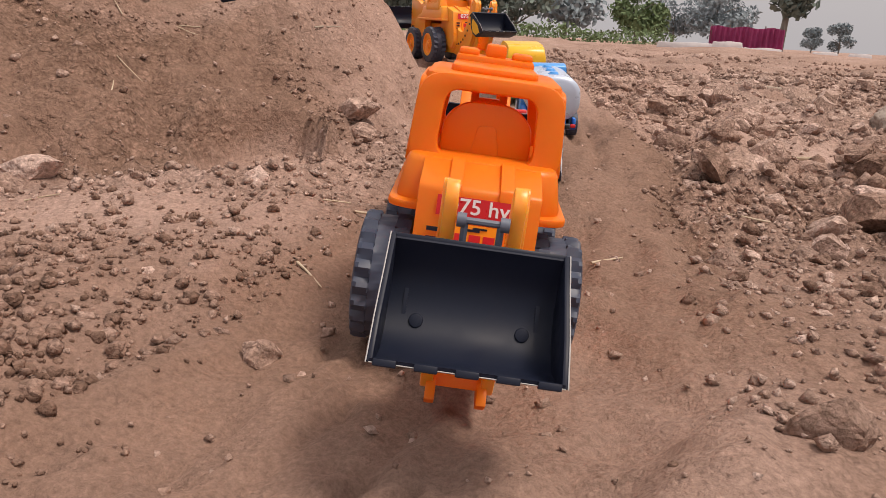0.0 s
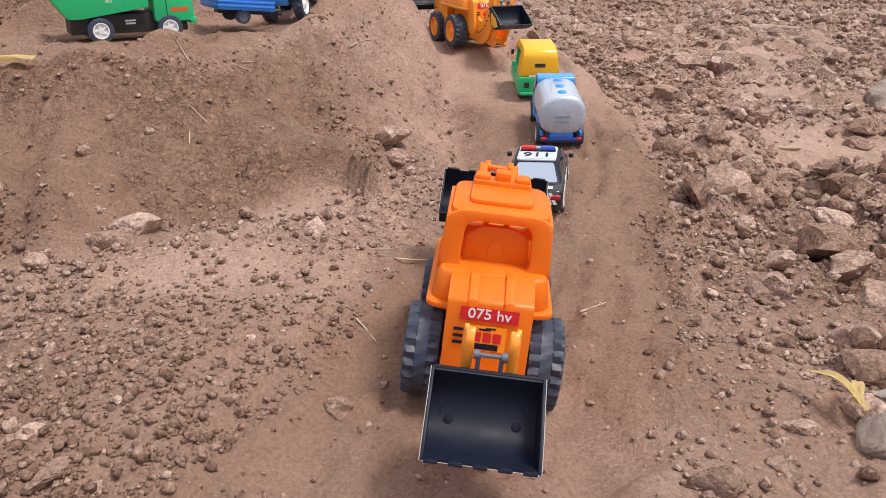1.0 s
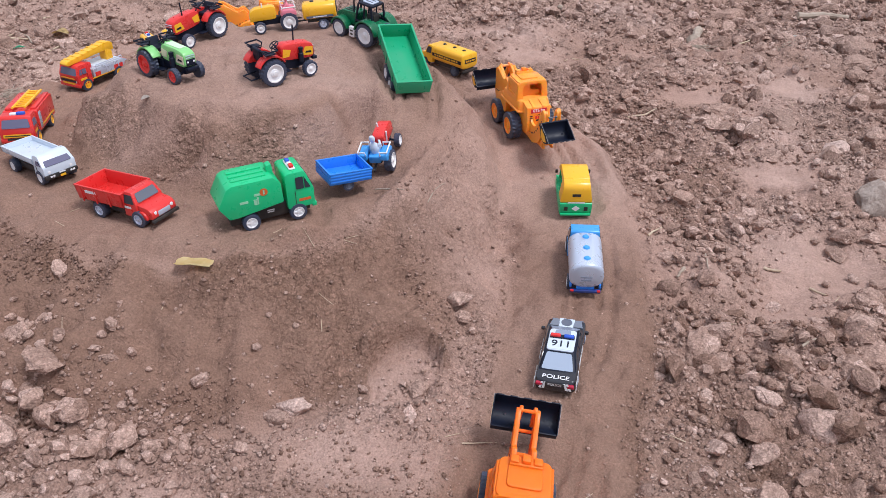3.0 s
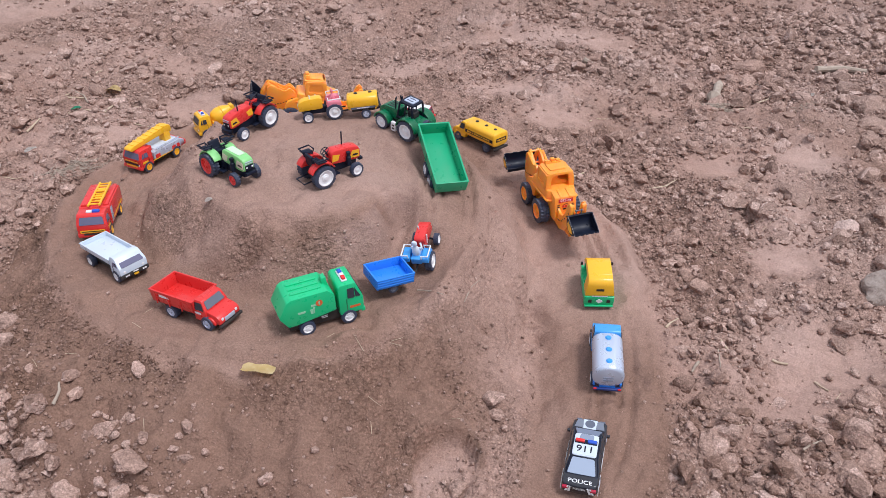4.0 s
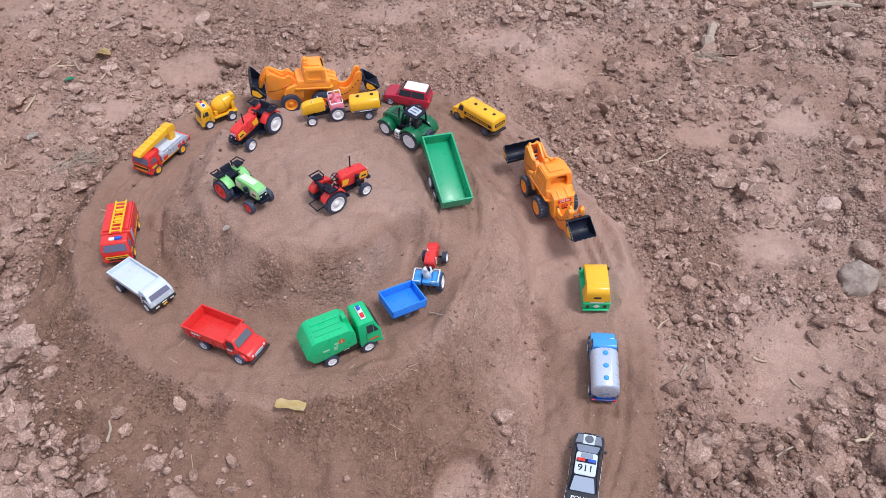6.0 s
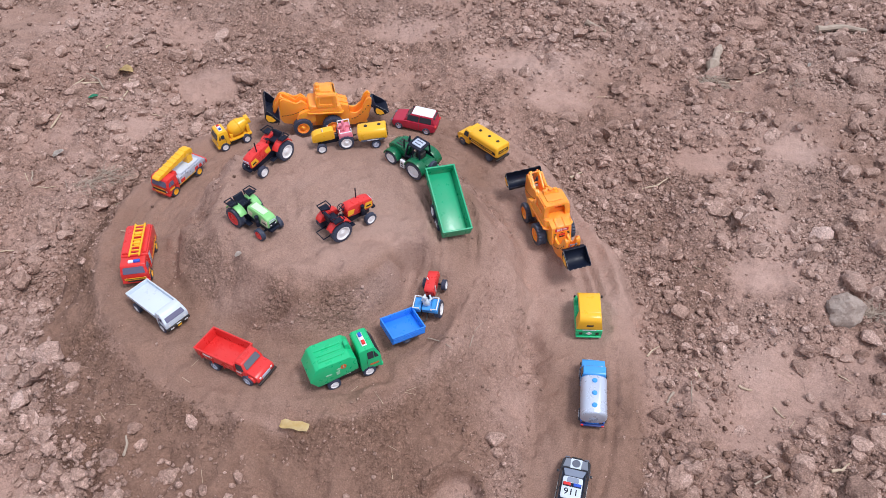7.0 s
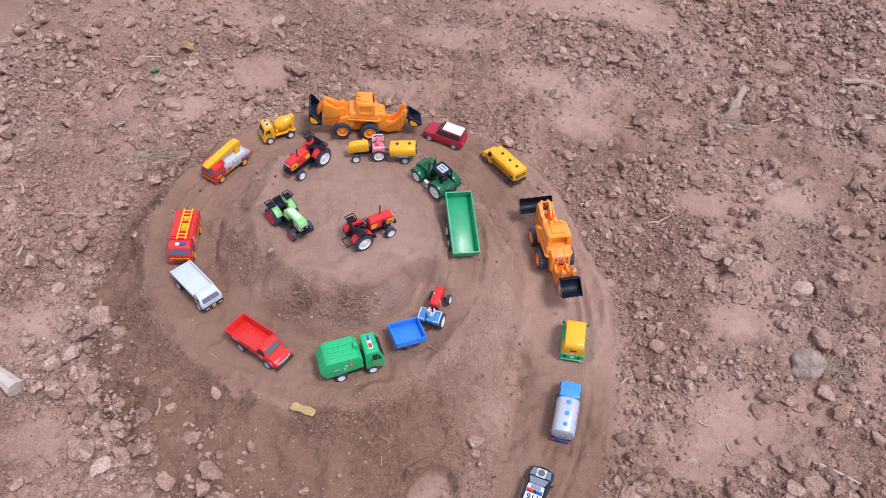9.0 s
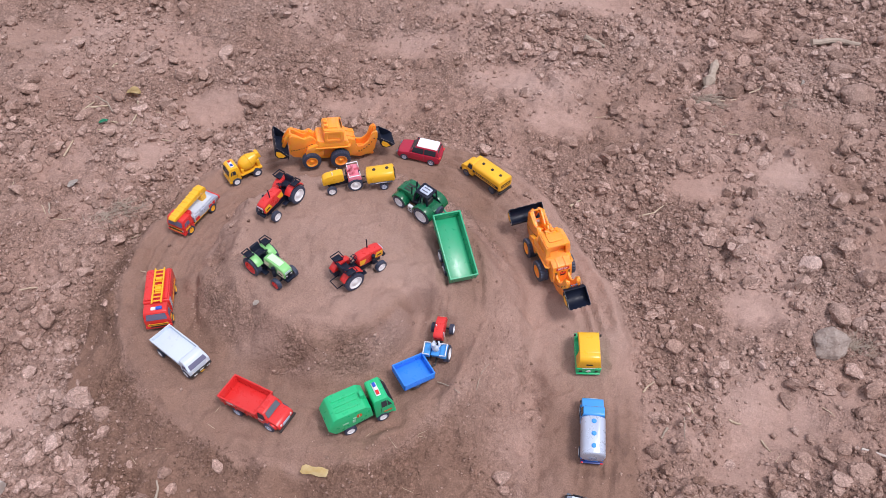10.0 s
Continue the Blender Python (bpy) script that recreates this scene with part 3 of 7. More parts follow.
def strewn(name, label, x, y, r, level, sink=0.25, material=CLOD):
    """Many lumps as one mesh lying on the ground."""
    verts, faces, start = [], [], 0
    z = ground_height(x, y)
    kinds = rng.integers(0, 10, len(x))
    for k in range(10):
        pick = kinds == k
        if not pick.any():
            continue
        v, f = clod_shape(level, 100 * level + k)
        n = int(pick.sum())
        turn = turned(n)
        body = np.einsum("nij,vj->nvi", turn, v) * r[pick][:, None, None]
        body[:, :, 2] *= 0.8
        body += np.stack([x[pick], y[pick], z[pick] + r[pick] * (0.55 - 2 * sink * rng.random(n))], 1)[:, None, :]
        verts.append(body.reshape(-1, 3))
        faces.append((f[None] + (start + np.arange(n) * len(v))[:, None, None]).reshape(-1, 3))
        start += n * len(v)
    mesh = bpy.data.meshes.new(name)
    mesh_arrays(mesh, np.concatenate(verts), np.concatenate(faces))
    mesh.polygons.foreach_set("use_smooth", np.ones(len(mesh.polygons), bool))
    if level > 1:
        mesh.set_sharp_from_angle(angle=radians(22))
    mesh.materials.append(material)
    return tagged(new(name, mesh), label, "soil", kind="stuff")


def cloddiness(x, y, heap=1.0):
    """How thickly lumps lie: none on the road and top, few on the heap, thick in the rough field and along the road's banks."""
    share, off = polar(SHARE, x, y), off_road(x, y)
    field = (1 - share) * np.clip((off - 0.012) / 0.03, 0, 1)
    patch = np.clip(0.58 + 1.8 * fbm(x, y, 0.30, 3, 12), 0.10, 1.2) * (1 + 0.5 * np.clip((x - 0.45) / 0.3, 0, 1) * np.clip((y - 1.4) / 0.3, 0, 1))
    bank = np.exp(-((off - 0.07) / 0.05) ** 2) * (x > -0.05) * (y < 1.9)
    foot = np.exp(-((np.hypot(x - CX, y - CY) - 0.655) / 0.055) ** 2) * (y < 0.95)
    heaped = (x > 0.04) * np.clip((off - 0.012) / 0.03, 0, 1) * np.clip((0.78 - y) / 0.15, 0, 1) * np.clip((0.9 - x) / 0.3, 0, 1)
    foot = foot * np.clip((-0.25 - x) / 0.15, 0.15, 1)
    zone = np.exp(-((x - 0.58) / 0.2) ** 2 - ((y - 0.67) / 0.12) ** 2)
    d = 0.9 * zone + 0.5 * heaped * np.clip(0.6 + 2.5 * fbm(x, y, 0.14, 3, 17), 0.1, 1.2) * (1 - share) + 1.6 * foot * np.clip((off - 0.03) / 0.04, 0, 1) * np.clip(0.45 + 2.2 * fbm(x, y, 0.16, 3, 13), 0, 1.2) * (1 - scooped(x, y)[0]) + field * (0.95 * patch * (1 - 0.9 * bare(x, y)) + 0.7 * bank * np.clip(0.6 + 3 * fbm(x, y, 0.2, 2, 19), 0, 1.5) + 1.3 * foot)
    heap_patch = 0.5 * np.clip(0.06 + 0.9 * fbm(x, y, 0.16, 3, 14), 0.02, 0.5)
    wall_foot = np.exp(-((inner_wall(x, y)[1] + 0.006) / 0.009) ** 2) * (y < 0.95)
    d = d * (1 - 0.85 * bare(x, y))
    # the earth beside the start of the road is crumbled to dust
    d = d * np.where(x < 0.2, np.clip(0.22 + 0.78 * (np.hypot(x, y - 0.2) - 0.12) / 0.42, 0.22, 1), 1)
    return d + heap * share * np.clip(off / 0.02, 0, 1) * heap_patch * (1 - 0.85 * inner_wall(x, y)[0]) + heap * 1.3 * share * wall_foot * np.clip(0.4 + 2 * fbm(x, y, 0.1, 2, 15), 0, 1)


def spots(count, low, high, extra=0.0, heap=1.0):
    x, y = rng.uniform(low[0], high[0], count), rng.uniform(low[1], high[1], count)
    keep = rng.random(count) < cloddiness(x, y, heap) + extra
    return x[keep], y[keep]


def sizes(n, least, most, steep):
    u = rng.random(n)
    return np.clip(least * (1 - u) ** (-1 / steep), least, most)


def finer(x, y, r):
    """The earth is broken finer beside the start of the road."""
    return r * np.clip(np.maximum(0.12 + np.hypot(x, y - 0.2) * 0.62, 0.30 + (x - 0.12) * 4.5 - 2 * (x < 0.05)), 0.14, 1)


def turned_up(x, y):
    """The bank beside the lower road, where moist earth was thrown up."""
    return (x > 0.07) & (x < 0.42 + 0.15 * fbm(x, y, 0.2, 2, 29)) & (y < 0.80 + 0.15 * fbm(x, y, 0.2, 2, 28)) & (rng.random(len(x)) < 0.6)


x, y = spots(17000, (-1.7, -0.1), (1.4, 2.7), 0.0, 0.02)
r, moist = finer(x, y, sizes(len(x), 0.0060, 0.024, 2.1)), turned_up(x, y)
strewn("clods", "dry brown earth clods scattered over the field", x[~moist], y[~moist], r[~moist], 2)
strewn("clods", "moist brown earth clods on the road's bank", x[moist], y[moist], r[moist], 2, material=CRUMB)
x, y = spots(60000, (-1.7, -0.1), (1.4, 2.7), 0.004, 0.06)
r, moist = finer(x, y, sizes(len(x), 0.0032, 0.010, 2.5)), turned_up(x, y)
strewn("clods", "small dry earth clods scattered over the field", x[~moist], y[~moist], r[~moist], 1)
strewn("clods", "small moist earth clods on the road's bank", x[moist], y[moist], r[moist], 1, material=CRUMB)
x, y = spots(130000, (-1.5, -0.05), (1.2, 2.4), 0.006)
strewn("crumbs", "small dry soil crumbs over the ground", x, y, sizes(len(x), 0.0016, 0.0044, 2.2), 0, 0.3)
# fields of fine gravelly crumbs, lying thick in patches between swept dusty ground
x, y = rng.uniform(-1.7, 1.4, 190000), rng.uniform(0.25, 2.6, 190000)
strewn_at = np.clip(-0.28 + 2.6 * fbm(x, y, 0.24, 4, 91), 0, 0.9) * (1 - polar(SHARE, x, y)) * np.clip((off_road(x, y) - 0.015) / 0.03, 0, 1) * (1 - 0.8 * bare(x, y)) * np.clip((np.hypot(x, y - 0.2) - 0.3) / 0.2, 0, 1)
keep = rng.random(len(x)) < strewn_at
x, y = x[keep], y[keep]
strewn("crumbs", "fine gravelly soil crumbs in patches over the field", x, y, sizes(len(x), 0.0022, 0.0062, 2.4), 0, 0.25)
# small clods between the lumps at the heap's foot
x, y = rng.normal(-0.56, 0.11, 1500), rng.normal(0.46, 0.075, 1500)
keep = (off_road(x, y) > 0.07) & (rng.random(len(x)) < 0.35 + 2.5 * fbm(x, y, 0.1, 3, 93)) & (y < 0.66 + 0.35 * (x + 0.56) ** 2)
x, y = x[keep], y[keep]
strewn("clods", "small clods rolled together at the heap's foot", x, y, sizes(len(x), 0.0030, 0.0095, 2.0), 1, 0.2)
# clods that have rolled together at the heap's lower edge
x, y = rng.uniform(-1.12, -0.28, 8500), rng.uniform(0.30, 1.05, 8500)
out = np.hypot(x - CX, y - CY)
thick = np.exp(-((out - 0.635 - 0.04 * np.clip((x + 0.65) / 0.25, 0, 1) - 0.05 * fbm(x, y, 0.2, 2, 23)) / 0.05) ** 2) * np.clip(0.45 + 1.8 * fbm(x, y, 0.15, 3, 24), 0, 1) * np.clip((-0.30 - x) / 0.25, 0.1, 1) * np.clip((off_road(x, y) - 0.05) / 0.04, 0, 1)
keep = rng.random(len(x)) < thick
x, y = x[keep], y[keep]
strewn("clods", "earth clods rolled together at the heap's foot", x, y, sizes(len(x), 0.0045, 0.021, 1.9), 2, 0.15)
# fine crumbs that have rolled down the flanks of the heap, thick in streaks and thin on the pressed faces
x, y = rng.uniform(-1.15, 0.35, 300000), rng.uniform(0.3, 1.8, 300000)
around, out = np.arctan2(y - CY, x - CX), np.hypot(x - CX, y - CY)
streaks = np.clip(-0.30 + 2.4 * fbm(around * 0.5, out * 0.35, 0.09, 3, 83) + 2.2 * fbm(x, y, 0.17, 3, 85), 0.01, 0.85)
brink = np.exp(-((off_road(x, y) - 0.018) / 0.014) ** 2) * np.clip(0.3 + 1.6 * fbm(x, y, 0.12, 2, 87), 0, 0.7)
keep = rng.random(len(x)) < polar(SHARE, x, y) * np.clip((off_road(x, y) - 0.004) / 0.012, 0, 1) * (streaks + 0.5 * brink) * (0.06 + 0.94 * damp_shaded_side(x, y)) * (1 - 0.8 * inner_wall(x, y)[0]) * (1 - scooped(x, y)[0])
x, y = x[keep], y[keep]
strewn("crumbs", "fine soil crumbs rolled down the heap's flanks", x, y, sizes(len(x), 0.0011, 0.0036, 2.4), 0, 0.45, CRUMB)
x, y = spots(26000, (-0.42, 0.10), (0.42, 0.70), 0.05)
strewn("crumbs", "fine dry soil crumbs beside the road", x, y, sizes(len(x), 0.0009, 0.0032, 2.0), 0, 0.35)
x, y = rng.normal(-0.16, 0.075, 2600), rng.normal(0.27, 0.075, 2600)
keep = off_road(x, y) > 0.008
x, y = x[keep], y[keep]
strewn("crumbs", "loose pile of dry soil crumbs at the road's edge", x, y, sizes(len(x), 0.0010, 0.0044, 2.0), 1, 0.4, CRUMB)
x, y = rng.normal(-0.215, 0.06, 2800), rng.normal(0.15, 0.07, 2800)
keep = (x < -0.09 - 0.25 * np.clip(0.2 - y, 0, 0.2) + 0.05 * fbm(x, y, 0.06, 2, 18)) & (y < 0.26)
x, y = x[keep], y[keep]
strewn("crumbs", "loose dry soil crumbs spilled beside the road's start", x, y, sizes(len(x), 0.0009, 0.0046, 2.0), 1, 0.4, CRUMB)
x, y = spots(9000, (-5, 2.55), (6, 9))
strewn("clods", "large dry clods in the ploughed field beyond", x, y, sizes(len(x), 0.008, 0.034, 2.3), 1, 0.5)
x, y = spots(26000, (-2.4, 2.4), (2.4, 3.7), 0.05)
strewn("clods", "small dry clods in the far field", x, y, sizes(len(x), 0.0045, 0.016, 2.2), 0, 0.3)
x, y = spots(2600, (1.3, -0.1), (4.5, 2.6))
strewn("clods", "dry clods in the field beside the heap", x, y, sizes(len(x), 0.010, 0.04, 2.0), 1)

# lumps large enough to tell apart: place, half size in millimetres
NEAR_HEAP = [(0.421, 1.398, 30), (0.539, 1.387, 34), (0.374, 0.753, 12), (-0.886, 0.709, 28), (-0.832, 0.678, 20), (-0.575, 0.605, 14), (-0.253, 0.458, 18), (-0.625, 0.374, 26), (-0.487, 1.883, 22), (0.142, 1.48, 22), (0.26, 1.183, 22), (0.118, 1.577, 16), (-1.272, 0.951, 26)]
FAR_LUMPS = [(-1.135, 0.9, 18), (-1.101, 1.709, 18), (-1.182, 1.318, 15), (0.652, 0.99, 20), (0.404, 1.365, 22), (0.272, 2.122, 28), (0.715, 1.346, 26), (0.7, 1.12, 30), (0.62, 1.28, 24)]
BY_ROAD = [(0.239, 0.604, 22), (0.236, 0.34, 19), (0.364, 0.509, 29), (0.291, 0.46, 20), (0.284, 0.4, 18), (-0.059, 0.644, 13), (0.245, 0.551, 14), (0.239, 0.465, 14), (-0.105, 0.46, 12), (-0.161, 0.392, 9), (-0.338, 0.317, 13), (-0.208, 0.35, 7), (0.261, 0.485, 11), (0.345, 0.586, 18), (0.166, 0.423, 7), (0.315, 0.55, 16), (0.3, 0.36, 15), (0.33, 0.43, 17)]
AT_START = [(-0.105, 0.512, 13), (-0.245, 0.468, 20), (0.112, 0.196, 12), (-0.062, 0.274, 8), (-0.066, 0.262, 4.5), (-0.045, 0.264, 4.5), (0.263, 0.416, 14), (0.208, 0.358, 8), (0.207, 0.262, 12), (-0.178, 0.201, 11), (-0.199, 0.223, 8), (-0.158, 0.195, 6), (-0.148, 0.219, 5), (-0.136, 0.258, 5), (-0.08, 0.29, 6), (0.221, 0.496, 13), (-0.067, 0.66, 15), (-0.057, 0.596, 12), (-0.356, 0.48, 12), (-0.035, 0.258, 3), (-0.12, 0.371, 5), (-0.118, 0.32, 5), (0.21, 0.42, 11), (0.168, 0.46, 6), (0.15, 0.22, 8), (0.17, 0.25, 9)]
RIGHT_BANK = [(0.265, 1.032, 16), (0.278, 0.991, 17), (0.237, 1.007, 12), (0.247, 0.981, 12), (0.246, 0.921, 17), (0.218, 0.907, 10), (0.231, 0.832, 19), (0.223, 0.758, 17), (0.252, 0.635, 23), (0.223, 0.66, 13), (0.279, 0.695, 15), (0.36, 0.613, 22), (0.467, 0.64, 26), (0.541, 0.641, 31), (0.509, 0.744, 18), (0.512, 0.778, 20), (0.556, 0.791, 19), (0.59, 0.797, 16), (0.597, 0.74, 31)]
RIGHT_FIELD = [(0.562, 0.709, 17), (0.576, 0.678, 14), (0.541, 0.823, 11), (0.6, 0.973, 19), (0.576, 0.95, 15), (0.6, 0.938, 14), (0.628, 0.949, 15), (0.65, 1.126, 32), (0.379, 0.925, 10), (0.384, 0.985, 10), (0.426, 0.714, 12), (0.395, 0.661, 9), (0.397, 0.686, 9), (0.418, 0.623, 13), (0.484, 0.746, 10), (0.349, 0.661, 15), (0.636, 0.787, 26), (0.465, 0.99, 8)]
TOP_FIELD = [(0.406, 1.97, 28), (0.465, 1.965, 38), (0.537, 1.941, 28), (0.207, 1.943, 20), (0.186, 1.821, 17), (0.205, 1.78, 19), (0.329, 2.024, 32), (0.686, 1.937, 27), (0.783, 2.227, 30), (0.855, 2.07, 54), (0.87, 1.952, 44), (0.843, 1.836, 34), (0.649, 2.059, 31), (0.624, 2.016, 19), (0.556, 1.594, 21), (0.532, 1.63, 17), (0.506, 1.553, 16), (0.529, 1.545, 16), (0.475, 1.544, 13), (0.39, 1.72, 15), (0.409, 1.78, 20), (0.814, 1.745, 33), (0.288, 1.461, 14), (0.185, 1.48, 10), (0.614, 2.232, 37)]
LEFT_FIELD = [(-1.614, 1.786, 22), (-1.07, 1.682, 24), (-1.022, 1.544, 14), (-1.319, 1.383, 18), (-1.042, 1.324, 13), (-1.089, 1.304, 19), (-1.063, 1.405, 17), (-1.09, 1.369, 21), (-1.151, 1.354, 21), (-1.087, 1.247, 17), (-1.375, 1.241, 20), (-1.102, 1.454, 28), (-0.992, 1.495, 13), (-1.305, 1.268, 14), (-1.303, 1.423, 13), (-1.466, 1.712, 21), (-1.243, 1.513, 19)]
LEFT_EDGE = [(-1.412, 1.054, 24), (-1.386, 1.082, 21), (-1.067, 0.963, 19), (-1.034, 0.988, 12), (-1.192, 0.919, 17), (-1.262, 1.046, 8), (-0.741, 0.592, 9)]
TOP_RIGHT = [(0.548, 1.982, 20), (0.418, 1.808, 19), (0.697, 1.958, 28), (0.637, 2.042, 15), (0.67, 2.047, 15), (0.616, 1.867, 16), (0.634, 1.826, 17), (0.545, 1.692, 12), (0.544, 1.654, 17), (0.581, 1.66, 18), (0.565, 1.614, 19), (0.483, 1.563, 13), (0.514, 1.903, 19), (0.685, 2.153, 21)]
HEAP_FOOT = [(-0.597, 0.519, 17), (-0.618, 0.51, 10), (-0.647, 0.515, 9), (-0.535, 0.489, 10), (-0.569, 0.525, 6), (-0.511, 0.476, 6), (-0.576, 0.45, 13), (-0.555, 0.449, 13), (-0.468, 0.485, 9), (-0.449, 0.424, 12), (-0.487, 0.438, 9), (-0.633, 0.386, 31), (-0.581, 0.392, 14), (-0.626, 0.442, 23), (-0.662, 0.42, 16), (-0.66, 0.483, 7), (-0.69, 0.487, 6), (-0.564, 0.411, 13), (-0.52, 0.417, 9), (-0.471, 0.522, 14), (-0.567, 0.489, 7), (-0.511, 0.449, 8), (-0.594, 0.366, 7), (-0.57, 0.363, 9), (-0.535, 0.373, 8), (-0.449, 0.396, 9), (-0.441, 0.447, 8), (-0.578, 0.573, 5), (-0.62, 0.543, 8), (-0.609, 0.546, 7), (-0.476, 0.553, 8), (-0.417, 0.416, 9)]
LUMPS = []
for k in range(8):
    v, f = clod_shape(3, 900 + k)
    mesh = bpy.data.meshes.new("clod")
    mesh_arrays(mesh, v, f)
    mesh.polygons.foreach_set("use_smooth", np.ones(len(mesh.polygons), bool))
    mesh.set_sharp_from_angle(angle=radians(24))
    mesh.materials.append(CLOD_ONE)
    LUMPS.append(mesh)
extra_x, extra_y = spots(700, (-0.9, 0.15), (0.9, 1.9), 0.0, 0.0)
extra = [(a, b, 1000 * s) for a, b, s in zip(extra_x, extra_y, finer(extra_x, extra_y, sizes(len(extra_x), 0.009, 0.02, 2.6)))][:150]
for i, (px, py, half) in enumerate(LEFT_EDGE + TOP_RIGHT + HEAP_FOOT + RIGHT_BANK + RIGHT_FIELD + TOP_FIELD + LEFT_FIELD + NEAR_HEAP + FAR_LUMPS + BY_ROAD + AT_START + extra):
    ob = new("clod", LUMPS[i % 8])
    ob.parent = ground
    s = half * MM_CLOD * 0.96
    lift = float(ground_height(np.array(px), np.array(py))) - 0.005 + s * (0.45 if py < 0.3 else 0.35)
    ob.matrix_world = Matrix.LocRotScale((px, py, lift), Euler((rng.uniform(-0.5, 0.5), rng.uniform(-0.5, 0.5), rng.uniform(0, 6.28))), (s * rng.uniform(0.95, 1.3), s * rng.uniform(0.85, 1.1), s * rng.uniform(0.6, 0.9)))


# a pale grey stone in the field beside the road
m, t, b = nodes_of("pale grey stone")
here = t.nodes.new("ShaderNodeNewGeometry").outputs["Position"]
c = ramp(t, noise_of(t, 60, 8, 0.72, here), [(0.3, (0.30, 0.23, 0.195)), (0.5, (0.42, 0.34, 0.295)), (0.72, (0.53, 0.45, 0.40))])
t.links.new(c, b.inputs["Base Color"])
b.inputs["Roughness"].default_value = 0.92
bumped(t, b, noise_of(t, 110, 8, 0.75, here), 1.0, 0.006)
STONE = m
for px, py, half, turn, shape in ((0.613, 1.046, 50, 20, 4), (0.20, 0.236, 15, 70, 2)):
    v, f = clod_shape(4, 940 + shape)
    mesh = bpy.data.meshes.new("stone")
    mesh_arrays(mesh, v, f)
    mesh.polygons.foreach_set("use_smooth", np.ones(len(mesh.polygons), bool))
    mesh.set_sharp_from_angle(angle=radians(26))
    mesh.materials.append(STONE)
    stone = tagged(new("stone", mesh), "pale grey stone half sunk among the clods", "stone")
    s = half * MM_CLOD
    stone.matrix_world = Matrix.LocRotScale((px, py, float(ground_height(np.array(px), np.array(py))) + s * 0.22), Euler((0.25, -0.2, radians(turn))), (s * 1.1, s * 0.75, s * 0.7))
# ---- making things: the toys are drawn in millimetres, nose towards +x ----
MM = 0.001


def stand(x, y, heading, length=0.07, width=0.045, sink=0.0015, roll=0.0, tip=0.0):
    """A pose on the ground with the nose (+x) towards heading. roll: leaning to its right; tip: nose down."""
    c, s = math.cos(radians(heading)), math.sin(radians(heading))
    spots = [(x + a * c - b * s, y + a * s + b * c) for a, b in ((length / 2, 0), (-length / 2, 0), (0, width / 2), (0, -width / 2))]
    f, r, l, q = [float(smooth_ground(np.array(u), np.array(v))) for u, v in spots]
    ahead = Vector((length * c, length * s, f - r)).normalized()
    side = Vector((-width * s, width * c, l - q)).normalized()
    up = ahead.cross(side).normalized()
    side = up.cross(ahead)
    m = Matrix((ahead, side, up)).transposed().to_4x4()
    m.translation = (x, y, (f + r) / 2 - sink)
    return m @ pose(0, 0, 0, roll, tip, 0)


def parked(name):
    x, y, heading, sink, tip = PARKED[name]
    return stand(x, y, heading, sink=sink, tip=tip)


def thing(name, m, label, category, group=""):
    ob = new(name)
    ob.empty_display_size = 0.02
    ob.matrix_world = m
    return tagged(ob, label, category, group)


def mesh_of(name, bm, material, smooth=True, scale=MM):
    mesh = bpy.data.meshes.new(name)
    bmesh.ops.recalc_face_normals(bm, faces=bm.faces)
    if scale != 1:
        bmesh.ops.scale(bm, vec=(scale, scale, scale), verts=bm.verts)
    bm.to_mesh(mesh)
    bm.free()
    if smooth:
        mesh.polygons.foreach_set("use_smooth", np.ones(len(mesh.polygons), bool))
        mesh.set_sharp_from_angle(angle=radians(38))
    mesh.materials.append(material)
    return mesh


def part(name, bm, material, parent, label="", smooth=True, scale=MM):
    ob = new(name, mesh_of(name, bm, material, smooth, scale))
    ob.parent = parent
    return tagged(ob, label) if label else ob


def joined(bm, own):
    if bm is None:
        return own
    mesh = bpy.data.meshes.new("tmp")
    own.to_mesh(mesh)
    own.free()
    bm.from_mesh(mesh)
    bpy.data.meshes.remove(mesh)
    return bm


def softened_edges(own, bevel, segments=2, sharp=30):
    if bevel:
        edges = [e for e in own.edges if len(e.link_faces) == 2 and e.calc_face_angle(0) > radians(sharp)]
        bmesh.ops.bevel(own, geom=edges, offset=bevel, segments=segments, profile=0.5, affect="EDGES", clamp_overlap=True)


def box(x0, x1, y0, y1, z0, z1, bevel=0.0, bm=None, m=None):
    own = bmesh.new()
    bmesh.ops.create_cube(own, size=1, matrix=Matrix.LocRotScale(((x0 + x1) / 2, (y0 + y1) / 2, (z0 + z1) / 2), None, (x1 - x0, y1 - y0, z1 - z0)))
    softened_edges(own, bevel)
    if m:
        bmesh.ops.transform(own, matrix=m, verts=own.verts)
    return joined(bm, own)


def lay(axis, a, b, c):
    return {"y": (a, c, b), "x": (c, a, b), "z": (a, b, c)}[axis]


def rounded(points, r, n=3):
    """A polygon with its corners rounded."""
    out = []
    k = len(points)
    for i, p in enumerate(points):
        p, a, b = Vector(p), Vector(points[i - 1]), Vector(points[(i + 1) % k])
        cut = min(r, (a - p).length * 0.45, (b - p).length * 0.45)
        s, e = p + (a - p).normalized() * cut, p + (b - p).normalized() * cut
        for j in range(n + 1):
            t = j / n
            out.append(tuple(s * (1 - t) ** 2 + p * 2 * t * (1 - t) + e * t * t))
    return out


